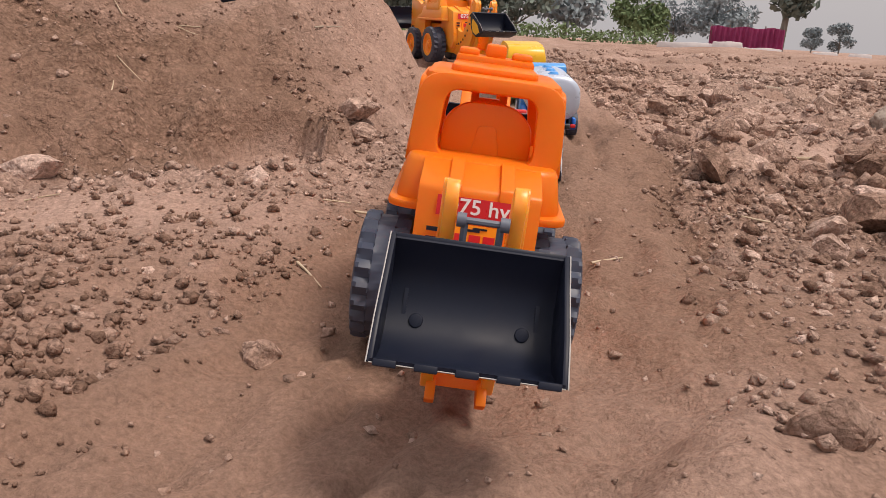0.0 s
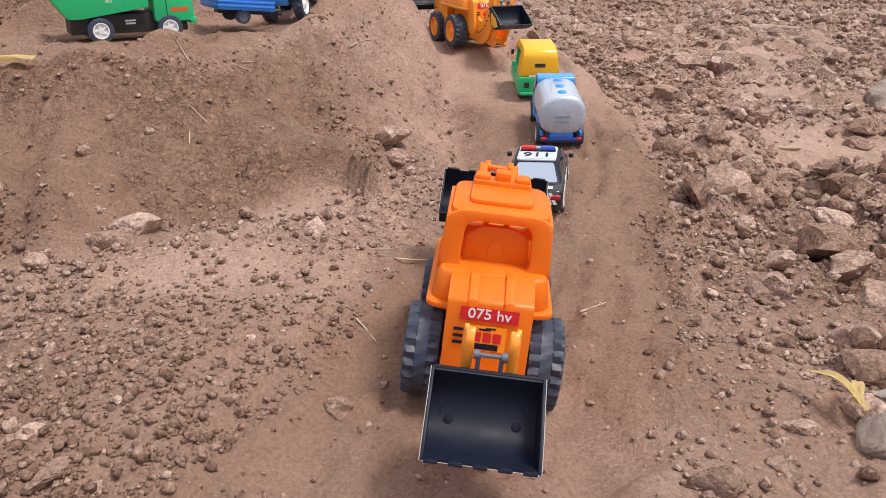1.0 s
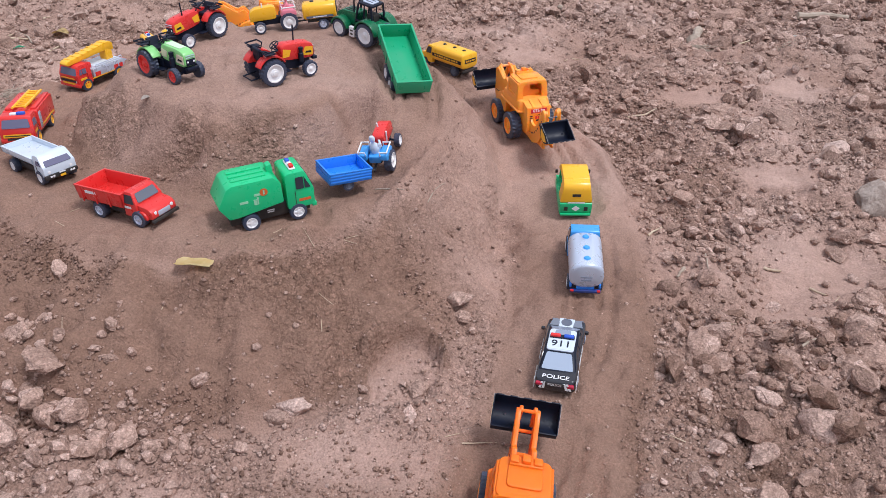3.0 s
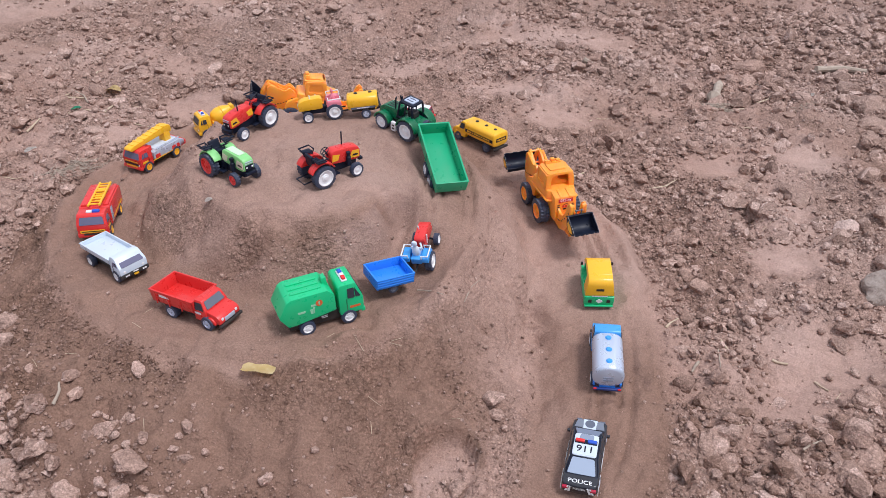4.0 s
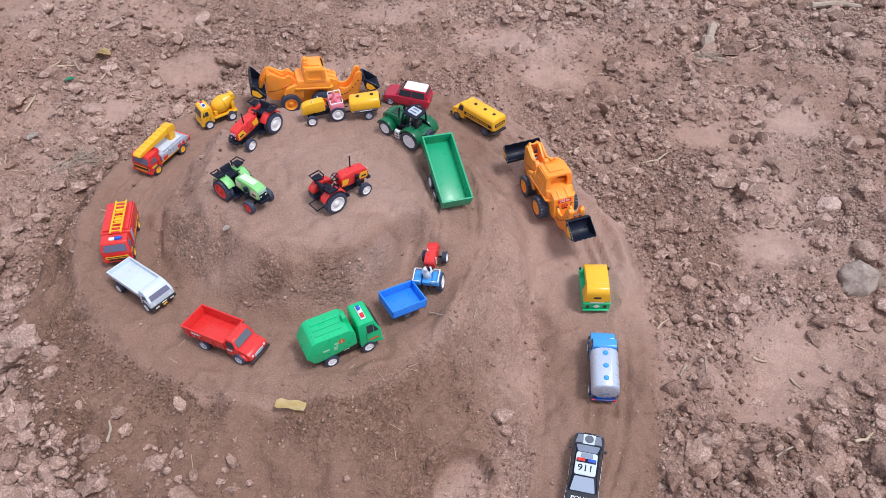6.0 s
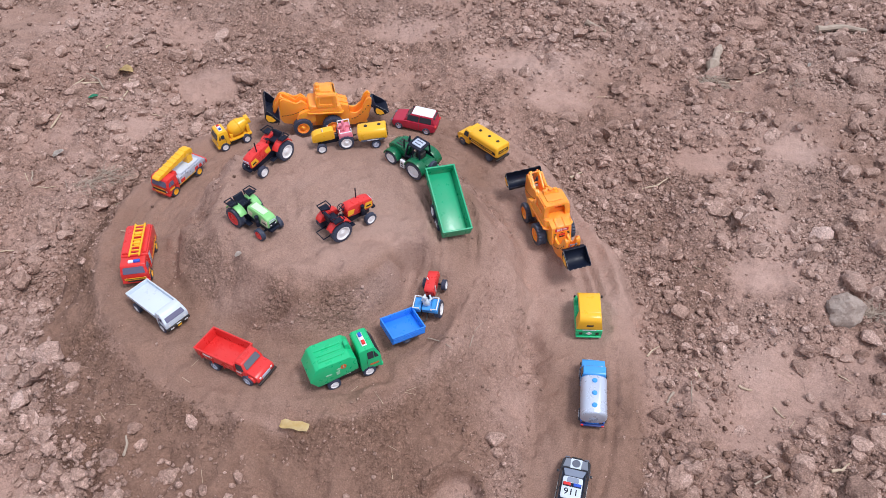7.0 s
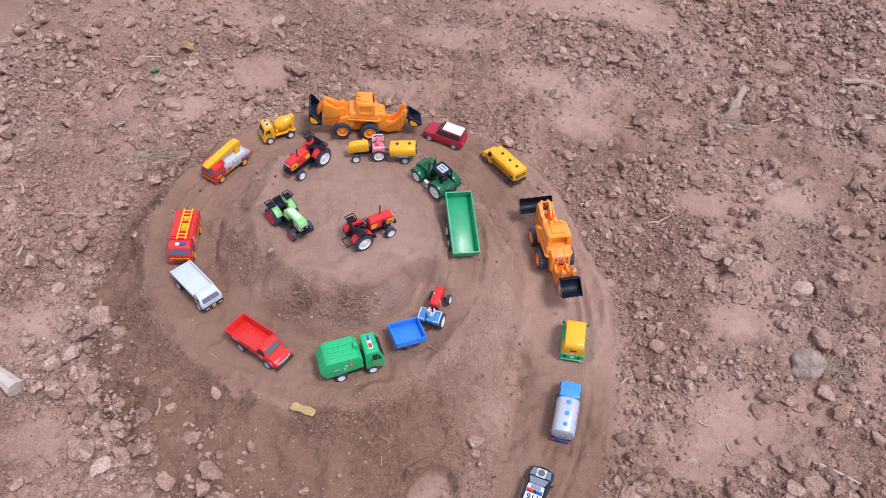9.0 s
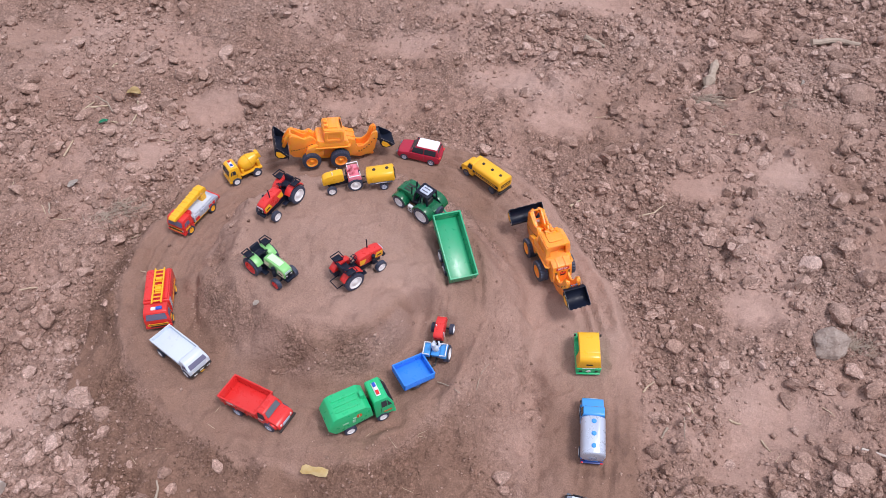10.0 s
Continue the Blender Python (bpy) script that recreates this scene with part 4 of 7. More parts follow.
def plate(points, c0, c1, axis="y", bevel=0.0, bm=None, taper=None):
    """A flat outline given depth along an axis. taper: (z from, z to, width there) narrows the top."""
    own = bmesh.new()
    lows = [own.verts.new(lay(axis, a, b, c0)) for a, b in points]
    highs = [own.verts.new(lay(axis, a, b, c1)) for a, b in points]
    own.faces.new(lows)
    own.faces.new(highs[::-1])
    for i in range(len(points)):
        j = (i + 1) % len(points)
        own.faces.new((lows[i], lows[j], highs[j], highs[i]))
    bmesh.ops.recalc_face_normals(own, faces=own.faces)
    softened_edges(own, bevel)
    if taper:
        narrowed(own, *taper)
    return joined(bm, own)


def narrowed(own, z0, z1, k):
    for v in own.verts:
        t = min(1, max(0, (v.co.z - z0) / (z1 - z0)))
        v.co.y *= 1 + (k - 1) * t


def framed(outer, inner, c0, c1, axis="x", bevel=0.0, bm=None):
    """A plate with a hole; both outlines have equally many points."""
    own = bmesh.new()
    loops = [[own.verts.new(lay(axis, a, b, c)) for a, b in pts] for c in (c0, c1) for pts in (outer, inner)]
    n = len(outer)
    for i in range(n):
        j = (i + 1) % n
        for p, q in ((0, 1), (1, 3), (3, 2), (2, 0)):
            own.faces.new((loops[p][i], loops[p][j], loops[q][j], loops[q][i]))
    bmesh.ops.recalc_face_normals(own, faces=own.faces)
    softened_edges(own, bevel)
    return joined(bm, own)


def lathe(profile, segments=24, axis="y", at=(0, 0, 0), bm=None, squash=(1, 1)):
    """A profile of (radius, place along the axis) turned round it."""
    own = bmesh.new()
    rows = []
    for r, h in profile:
        if r < 1e-6:
            rows.append([own.verts.new(Vector(lay(axis, 0, 0, h)) + Vector(at))])
        else:
            rows.append([own.verts.new(Vector(lay(axis, r * math.cos(a) * squash[0], r * math.sin(a) * squash[1], h)) + Vector(at))
                         for a in (2 * math.pi * i / segments for i in range(segments))])
    for a, b in zip(rows, rows[1:]):
        for i in range(segments):
            j = (i + 1) % segments
            if len(a) == 1 and len(b) > 1:
                own.faces.new((a[0], b[i], b[j]))
            elif len(b) == 1 and len(a) > 1:
                own.faces.new((a[i], a[j], b[0]))
            elif len(a) > 1:
                own.faces.new((a[i], a[j], b[j], b[i]))
    for row in (rows[0], rows[-1]):
        if len(row) > 1:
            own.faces.new(row)
    return joined(bm, own)


def tube(points, radius, sides=8, bm=None):
    """A bar swept along points; radius may be one per point."""
    own = bmesh.new()
    points = [Vector(p) for p in points]
    radii = radius if isinstance(radius, (list, tuple)) else [radius] * len(points)
    rings = []
    for i, p in enumerate(points):
        d = (points[min(i + 1, len(points) - 1)] - points[max(i - 1, 0)]).normalized()
        u = d.cross(Vector((0.31, 0.17, 0.93))).normalized()
        w = d.cross(u)
        rings.append([own.verts.new(p + radii[i] * (math.cos(a) * u + math.sin(a) * w)) for a in (2 * math.pi * k / sides for k in range(sides))])
    for a, b in zip(rings, rings[1:]):
        for i in range(sides):
            own.faces.new((a[i], a[(i + 1) % sides], b[(i + 1) % sides], b[i]))
    own.faces.new(rings[0])
    own.faces.new(rings[-1])
    return joined(bm, own)


def ring(radius, r, m, sides=6, segments=20, bm=None):
    """A thin hoop in the plane z = 0 of m."""
    own = bmesh.new()
    loops = []
    for i in range(segments):
        a = 2 * math.pi * i / segments
        loops.append([own.verts.new(m @ Vector(((radius + r * math.cos(b)) * math.cos(a), (radius + r * math.cos(b)) * math.sin(a), r * math.sin(b)))) for b in (2 * math.pi * k / sides for k in range(sides))])
    for i in range(segments):
        p, q = loops[i], loops[(i + 1) % segments]
        for k in range(sides):
            own.faces.new((p[k], q[k], q[(k + 1) % sides], p[(k + 1) % sides]))
    return joined(bm, own)


def pane(corners, depth=0.6, bm=None, round_by=0.0):
    """A thin slab on four or more corners in space, standing proud by depth."""
    pts = [Vector(c) for c in corners]
    n = (pts[1] - pts[0]).cross(pts[-1] - pts[0]).normalized()
    if round_by:
        pts = [Vector(p) for p in rounded([tuple(p) for p in pts], round_by, 2)]
    own = bmesh.new()
    a = [own.verts.new(p + n * depth) for p in pts]
    b = [own.verts.new(p - n * depth) for p in pts]
    own.faces.new(a)
    own.faces.new(b[::-1])
    for i in range(len(pts)):
        j = (i + 1) % len(pts)
        own.faces.new((a[i], a[j], b[j], b[i]))
    return joined(bm, own)


def lettering(name, words, size, m, material, parent, wide=1.0):
    """Raised words; m takes their plane (x right, y up) into the toy, in millimetres."""
    curve = bpy.data.curves.new(name, "FONT")
    curve.body, curve.size, curve.extrude = words, size, 0.15
    curve.align_x = curve.align_y = "CENTER"
    curve.resolution_u = 3
    curve.offset = size * 0.012
    ob = bpy.data.objects.new(name, curve)
    mesh = bpy.data.meshes.new_from_object(ob)
    bpy.data.objects.remove(ob)
    mesh.transform(Matrix.Scale(MM, 4) @ m @ Matrix.Diagonal((wide, 1, 1, 1)))
    mesh.materials.append(material)
    made = new(name, mesh)
    made.parent = parent
    return made


def facing(at, right, up):
    """The plane of a sign: its middle, the way its words run and the way they stand."""
    r, u = Vector(right).normalized(), Vector(up).normalized()
    u = (u - r * u.dot(r)).normalized()
    m = Matrix((r, u, r.cross(u))).transposed().to_4x4()
    m.translation = at
    return m


def bars(m, rows, bm=None):
    """Plain bars in a sign's plane, each (x, y, width, height)."""
    for x, y, w, h in rows:
        own = bmesh.new()
        bmesh.ops.create_cube(own, size=1, matrix=m @ Matrix.LocRotScale((x, y, 0), None, (w, h, 0.4)))
        bm = joined(bm, own)
    return bm


WHEELS = {}


def tyre_mesh(r, w, kind, material, bore):
    """One moulded ring whose tread stands proud in staggered, slanting lugs or fine blocks."""
    h, n = w / 2, (22 if r > 20 else 15) if kind == "lug" else 22
    low = r * (0.925 if kind == "lug" else 0.965)
    count = n * 4
    mid = r * (0.955 if kind == "lug" else 0.99)
    rows = [(bore, -h, 0), (r * 0.86, -h, 0), (low, -h * 0.92, 1), (r, -h * 0.78, 1), (r, -h * 0.36, 1), (mid, -h * 0.32, 0), (mid, h * 0.32, 0), (r, h * 0.36, 1), (r, h * 0.78, 1), (low, h * 0.92, 1), (r * 0.86, h, 0), (bore, h, 0), (bore, h * 0.4, 0)]
    bm = bmesh.new()
    rings = []
    for radius, y, tread in rows:
        ring = []
        for i in range(count):
            a = i / count
            phase = (a * n + (0.5 if y > 0 else 0.0) + 0.35 * abs(y) / h) % 1.0
            k = radius if not tread or radius == low and phase >= 0.5 else (r * 0.985 if radius == low else radius) if phase < 0.5 else low
            ring.append(bm.verts.new((k * math.cos(2 * math.pi * a), y, k * math.sin(2 * math.pi * a))))
        rings.append(ring)
    for a, b in zip(rings, rings[1:]):
        for i in range(count):
            j = (i + 1) % count
            bm.faces.new((a[i], a[j], b[j], b[i]))
    bm.faces.new(rings[0])
    bm.faces.new(rings[-1])
    return mesh_of("wheel", bm, material)


def wheel(parent, x, y, r, w, rim, kind="road", z=None, tyre=None):
    """A tyre with its rim; the outer side is the one away from the toy's middle."""
    tyre = tyre or RUBBER
    key = (r, w, rim.name, kind, tyre.name)
    if key not in WHEELS:
        h = w / 2
        rr = r * (0.68 if kind == "lug" and r < 22 else 0.62)
        tm = tyre_mesh(r, w, kind, tyre, rr)
        if kind == "lug":
            bm = lathe([(rr * 1.02, h * 0.4), (rr * 1.02, h * 1.0), (rr * 0.92, h * 1.02), (rr * 0.84, h * 0.72), (rr * 0.5, h * 0.60), (rr * 0.42, h * 0.84), (rr * 0.26, h * 0.9), (rr * 0.22, h * 1.05), (0, h * 1.08)], 32)
        else:
            bm = lathe([(rr * 1.02, h * 0.5), (rr * 1.02, h * 1.02), (rr * 0.9, h * 1.04), (rr * 0.82, h * 0.7), (rr * 0.45, h * 0.62), (rr * 0.36, h * 0.95), (0, h * 1.0)], 28)
            for i in range(5):
                m = Matrix.Rotation(2 * math.pi * i / 5, 4, "Y")
                bm = box(rr * 0.3, rr * 0.88, h * 0.6, h * 0.9, -rr * 0.14, rr * 0.14, rr * 0.03, bm, m)
        WHEELS[key] = tm, mesh_of("rim", bm, rim)
    tm, rm = WHEELS[key]
    ob = new("wheel", tm)
    ob.parent = parent
    ob.location = (x * MM, y * MM, (r if z is None else z) * MM)
    if y < 0:
        ob.rotation_euler = (0, 0, math.pi)
    rim_ob = new("rim", rm)
    rim_ob.parent = ob
    return ob


def wheels(parent, xs, y, r, w, rim, kind="road", tyre=None):
    for x in xs:
        for s in (1, -1):
            wheel(parent, x, s * y, r, w, rim, kind, tyre=tyre)
# ---- the orange loaders ----
def bmesh_moved(bm, m):
    bmesh.ops.transform(bm, matrix=m, verts=bm.verts)
    return bm


def bucket(parent, x, z, width, size, turn, tail=False, name="bucket", across=0):
    """An open black scoop whose mouth faces +x when turn is 0; its back hangs at (x, z)."""
    outer = [(0, 14), (-6, 9), (-9, 0), (-8, -9), (-2, -16), (6, -18.5), (17, -19), (17.5, -18), (7, -17), (-1, -14.5), (-6.2, -8), (-7.2, 0), (-4.6, 8), (0.8, 12.6)]
    m = Matrix.Translation((x, across, z)) @ Matrix.Rotation(radians(turn), 4, "Y") @ Matrix.Rotation(math.pi if tail else 0, 4, "Z") @ Matrix.Scale(size, 4)
    h = width / 2 / size
    shell = plate(outer, -h, h)
    sides = [(1, 14), (-6, 9), (-9, 0), (-8, -9), (-2, -16), (6, -18.5), (17, -19), (13, -8), (6, 4)]
    for s in (-1, 1):
        shell = plate(sides, s * h - 0.7, s * h + 0.7, bevel=0.4, bm=shell)
    for s in (-0.62, 0.62):
        shell = lathe([(0, 0), (2, 0), (1.7, 1.0), (0, 1.3)], 10, "x", (-6.9, s * h, -6), shell)
        shell = box(-7.3, -6.6, s * h * 1.25 - 0.5, s * h * 1.25 + 0.5, -12, 9, 0, shell)
    shell = box(-8.5, 0.5, -h, h, 12.6, 14.2, 0.4, shell)
    bmesh.ops.transform(shell, matrix=m, verts=shell.verts)
    b = part(name, shell, BLACK, parent)
    teeth = None
    for i in range(5):
        y = (i - 2) * h * 0.42
        teeth = box(16.4, 18.4, y - h * 0.12, y + h * 0.12, -19.6, -18.0, 0.25, teeth)
    bmesh.ops.transform(teeth, matrix=m, verts=teeth.verts)
    part("cutting_edge", teeth, BLACK, b)
    rim = None
    for s in (-1, 1):
        y = s * (h + 0.72)
        rim = tube([(1, y, 14), (6, y, 4), (13, y, -8), (17, y, -19)], 0.16, 5, rim)
    rim = tube([(17.6, -h, -18.9), (17.6, h, -18.9)], 0.14, 5, rim)
    bmesh.ops.transform(rim, matrix=m, verts=rim.verts)
    for s in (-1, 1):
        mark = plate([(0, 6), (-5, 2), (-6.5, -7), (-1, -14), (8, -16), (7, -6)], s * (h + 0.75) - 0.12, s * (h + 0.75) + 0.12)
        mark = bmesh_moved(mark, m)
        part("side_sticker", mark, YELLOW, b, "yellow sticker")
    part("worn_lip", rim, LIPS, b, "pale worn moulding edge")
    return b


def loader(m, label, colour=ORANGE, rim=AMBER, closed=False, rear_size=1.15, rear_across=0, rear_width=80):
    t = thing("toy_loader", m, label, "toy loader", "toy loaders")
    # chassis, bonnet and the flared skirt under the cab
    body = plate([(-72, 18), (-66, 40), (-40, 52), (40, 52), (58, 46), (62, 22), (50, 15), (-60, 13)], -17, 17, bevel=2)
    part("chassis", body, colour, t)
    part("bonnet", plate(rounded([(20, 28), (20, 75), (38, 74.5), (56.5, 69), (63, 30), (56, 22)], 2.0), -21.5, 21.5, bevel=1.3), colour, t)
    skirt = plate(rounded([(-34, -31), (38, -31), (42, -25), (42, 25), (38, 31), (-34, 31), (-38, 25), (-38, -25)], 7), 58, 75, axis="z", bevel=2.4)
    for v in skirt.verts:
        k = 1 - 0.10 * (v.co.z - 58) / 17
        v.co.x, v.co.y = v.co.x * k, v.co.y * k
    skirt = plate(rounded([(-38, -33), (42, -33), (45, -26), (45, 26), (42, 33), (-38, 33), (-40, 26), (-40, -26)], 7), 56, 59, axis="z", bevel=0.8, bm=skirt)
    part("skirt", skirt, colour, t)
    # cab: two rounded window frames, roof, side pillars
    cab = new("cab")
    cab.parent = t
    front = rounded([(-29.5, 70), (29.5, 70), (27, 104.5), (-27, 104.5)], 10, 5)
    hole = rounded([(-18.5, 74), (18.5, 74), (17, 99), (-17, 99)], 6, 5)
    fr = framed(front, hole, 24, 30, "x", 0.8)
    for v in fr.verts:
        v.co.x -= 0.10 * (v.co.z - 72)
    part("front_frame", fr, colour, cab)
    back = rounded([(-29, 70), (29, 70), (26.5, 102), (-26.5, 102)], 9, 5)
    bhole = rounded([(-18, 80), (18, 80), (16, 96), (-16, 96)], 4, 5)
    bk = framed(back, bhole, -19, -14, "x", 0.8)
    for s in ((-6, 6) if not closed else (-6,)):
        bk = box(-18, -15, s - 1.6, s + 1.6, 76, 99, 0.4, bk)
    if not closed:
        bk = box(-18, -15, -7, 7, 89, 92, 0.4, bk)
    part("back_frame", bk, colour, cab)
    roof = plate(rounded([(-20, -25), (27, -26), (27, 26), (-20, 25)], 8), 98.5, 104.5, axis="z", bevel=2.6)
    roof = plate(rounded([(-16, -16), (16, -17), (16, 17), (-16, 16)], 5), 103.5, 107, axis="z", bevel=1.4, bm=roof)
    part("roof", roof, colour, cab)
    part("roof_block", box(-18, -7, -16, 16, 104, 109.5, 1.4), colour, cab)
    for y in (-11, 0, 11):
        part("roof_lug", box(-17, -8.5, y - 4.2, y + 4.2, 108.5, 112 if y else 114.5, 1.4), colour, cab)
    # raised strips added in place of two reflections on the bonnet
    for s in (-1, 1):
        rib = plate(rounded([(36, 73), (36, 76.4), (40, 76), (57, 70.4), (58.2, 66), (57, 65.5), (54, 68)], 1.0), s * 9 - 2.3, s * 9 + 2.3, bevel=0.8)
        part("bonnet_reflection_strip", rib, colour, t)
    for s in (-1, 1):
        side = framed(rounded([(-18, 70), (28, 70), (25, 102), (-17, 102)], 4, 4), rounded([(-11, 79), (20, 79), (18, 96), (-10, 96)], 5, 4), s * 28 - 1.6, s * 28 + 1.6, "y", 0.5)
        narrowed(side, 70, 102, 0.92)
        part("side_frame", side, colour, cab)
    if not closed:
        dash = plate(rounded([(-17.6, 72), (17.6, 72), (17, 88), (9, 94.5), (-9, 94.5), (-17, 88)], 5, 4), 17, 21, "x", 1.0)
        dash = plate(rounded([(-6, 72), (6, 72), (3.5, 86), (-3.5, 86)], 2), 19, 21.5, "x", 0.8, dash)
        part("seat", dash, colour, t)
    if closed:
        part("window_panel", plate(rounded([(-19, 74), (19, 74), (19, 83), (3, 85), (0, 88), (-1, 100), (-17.4, 100)], 2, 4), 15, 17, "x", 0.4), colour, cab)
        for s in (-1, 1):
            part("window_panel", plate(rounded([(-12, 78), (21, 78), (19, 97), (-11, 97)], 5, 4), s * 26 - 0.6, s * 26 + 0.6, "y"), colour, cab)
        part("back_panel", plate(rounded([(-19, 76), (19, 76), (19, 82), (-1, 84), (-2, 98), (-17, 98)], 2, 4), -17.5, -16, "x"), colour, cab)
        for s in (-1, 1):
            part("front_cheek", plate(rounded([(44, 16), (44, 58), (56, 52), (66, 44), (78, 44), (90, 56), (96, 78), (104, 86), (111, 82), (112, 62), (106, 38), (94, 20), (72, 11)], 4), s * 13.5 - 2.4, s * 13.5 + 2.4, bevel=0.8), colour, t)
            for i in range(8):
                part("dash_mark", box(60 + 6 * i, 63 + 6 * i, s * 16 - 0.2, s * 16 + 0.2, 26 + 0.75 * i * i, 28.5 + 0.75 * i * i), BLACK, t)
            part("side_spot", bars(facing((-20, s * 25.4, 62), (-s, 0, 0), (0, 0, 1)), [(0, 0, 9, 8)]), STICKER_AMBER, t)
            part("rear_cheek", plate(rounded([(-34, 30), (-36, 70), (-50, 84), (-62, 76), (-92, 90), (-100, 84), (-100, 36), (-90, 24), (-60, 20)], 5), s * 15 - 2.4, s * 15 + 2.4, bevel=0.9), colour, t)
            for i in range(9):
                part("dash_mark", box(-96 + 6 * i, -93 + 6 * i, s * 17.5 - 0.2, s * 17.5 + 0.2, 44 + 0.4 * i * i * 0.6, 46 + 0.4 * i * i * 0.6), BLACK, t)
            part("hip", plate(rounded([(-66, 26), (-58, 56), (-34, 66), (-20, 66), (-20, 30)], 6), s * 24 - 5, s * 24 + 5, bevel=2), colour, t)
        part("rear_infill", plate(rounded([(-34, 28), (-36, 60), (-92, 52), (-94, 30), (-60, 22)], 4), -13, 13, bevel=1.2), colour, t)
    # narrow arm and scoop at the nose
    arm = new("front_arm")
    arm.parent = t
    for s in (-1, 1):
        y = s * 9.5
        part("arm_plate", plate(rounded([(56, 26), (64, 30), (84, 28), (98, 46), (103, 79), (107, 85), (112, 80), (110, 60), (108, 32), (100, 14), (70, 14), (56, 18)], 3), y - 2.0, y + 2.0, bevel=0.7), AMBER, arm)
        part("arm_lever", plate(rounded([(94, 56), (100, 81), (105, 84), (109, 77), (110, 60), (107, 50), (100, 48)], 2.5), y - 1.0 + s * 1.8, y + 1.0 + s * 1.8, bevel=0.4), AMBER, arm)
    part("arm_deck", plate([(52, 24), (98, 22), (101, 16), (60, 11), (50, 13)], -8, 8, bevel=1.0), colour, arm)
    for s in (-1, 1):
        part("lower_prong", plate([(84, 20), (102, 18), (106, 14), (102, 10.5), (86, 12)], s * 8 - 1.6, s * 8 + 1.6, bevel=0.5), colour, arm)
    link = tube([(113, -6, 74), (113, 6, 74)], 1.0)
    for s in (-1, 1):
        link = lathe([(2.1, -1.3), (2.1, 1.3)], 12, "y", (113, s * 6, 74), link)
        link = tube([(113, s * 5, 74), (112, s * 5, 60)], 1.1, 6, link)
    part("bucket_link", link, GREY, arm, "grey blue plastic hinge pin")
    bucket(t, 126, 56, 47, 1.1, -30)
    # wide arm and scoop at the tail
    rear = new("rear_arm")
    rear.parent = t
    for s in (-1, 1):
        y = s * 10
        part("arm_plate", plate(rounded([(-34, 44), (-38, 72), (-52, 82), (-62, 70), (-84, 86), (-96, 92), (-101, 86), (-92, 72), (-88, 50), (-84, 30), (-66, 22), (-44, 30)], 4), y - 2.6, y + 2.6, bevel=0.8), colour, rear)
        part("arm_lever", plate(rounded([(-92, 90), (-99, 93), (-112, 70), (-116, 52), (-110, 48), (-104, 62)], 3), y * 0.75 - 1.8, y * 0.75 + 1.8, bevel=0.6), colour, rear)
    for x, z in ((-96, 88), (-88, 66), (-60, 62)):
        part("cross_bar", tube([(x, -11, z), (x, 11, z)], 2.0, 8), colour, rear)
    part("arm_deck", plate([(-40, 30), (-80, 34), (-92, 26), (-60, 16), (-40, 18)], -9, 9, bevel=1.0), colour, rear)
    bucket(t, -117, 52, rear_width, rear_size, 108, True, across=rear_across)
    front, back = (20, -49) if closed else (34, -34)
    wheels(t, [front], 32, 25 if not closed else 24, 19, rim, "lug")
    wheels(t, [back], 30, 22.5, 17, rim, "lug")
    part("axle", tube([(front, -30, 24), (front, 30, 24)], 3, 8), DARK, t)
    part("axle", tube([(back, -28, 22), (back, 28, 22)], 3, 8), DARK, t)
    # stickers on the bonnet's sloping face
    slope = facing((58.4, 0, 63), (0, 1, 0), (-6.5, 0, 41))
    sign = part("sticker", bars(slope, [(0, 0, 29, 7)]), STICKER_RED, t, "red sticker with white lettering")
    lettering("words", "075 hv", 7.4, slope @ Matrix.Translation((0, 0.2, 0.3)), WHITE, sign, 1.08)
    low = facing((60.5, 0, 50), (0, 1, 0), (-6.5, 0, 41))
    badge = part("sticker", bars(low, [(0, 0.8, 19, 13)]), STICKER_AMBER, t, "amber sticker with plain bars")
    part("bar_mark", bars(low @ Matrix.Translation((0, 0, 0.3)), [(-5, 1.6, 4.0, 5), (0, 1.6, 4.0, 5), (5, 1.6, 4.0, 5)]), STICKER_RED, badge)
    part("bar_mark", bars(low @ Matrix.Translation((0, 0, 0.3)), [(0, -3.4, 12, 3), (-1.5, 5.6, 6, 0.9), (1.5, 6.4, 5, 0.7)]), BLACK, badge)
    for s in (-1, 1):
        for z in (-2.5, 1, 4.5):
            part("stripe", bars(low, [(s * 14.5, z, 5, 1.5)]), BLACK, t)
    for s in (-1, 1):
        side = facing((8, s * 33.6, 67), (-s, 0, 0), (0, 0, 1))
        spot = part("sticker", bars(facing((4, s * 27, 76.5), (-s, 0, 0), (0, 0, 1)), [(0, 0, 8, 5)]), STICKER_RED, t)
        part("dash_mark", bars(facing((70, s * 12.1, 22), (-s, 0, 0), (0, 0, 1)), [(i * 5 - 10, 2 * math.sin(i), 2.6, 1.4) for i in range(7)]), BLACK, t)
        part("dash_mark", bars(facing((-66, s * 12.8, 50), (-s, 0, 0), (0, 0, 1)), [(i * 5 - 12, 3 + 2 * math.sin(i * 0.9), 2.4, 1.4) for i in range(6)]), BLACK, t)
    return t


STICKER_RED = plastic("red sticker", (0.62, 0.02, 0.03), 0.3, wear=0.04)
STICKER_AMBER = plastic("amber sticker", (0.95, 0.30, 0.02), 0.3, wear=0.04)
loader(stand(0.0133, 0.327, 267.3, roll=-8), "bright orange plastic toy loader with black scoops on the dirt road", rear_size=0.92, rear_width=72)
loader(parked("loader_by_the_heap"), "orange plastic toy loader with orange rims parked by the heap", AMBER, AMBER, True, 0.9, -12)
loader(parked("loader_behind"), "amber orange plastic toy loader seen side on behind the heap", AMBER, AMBER, True)
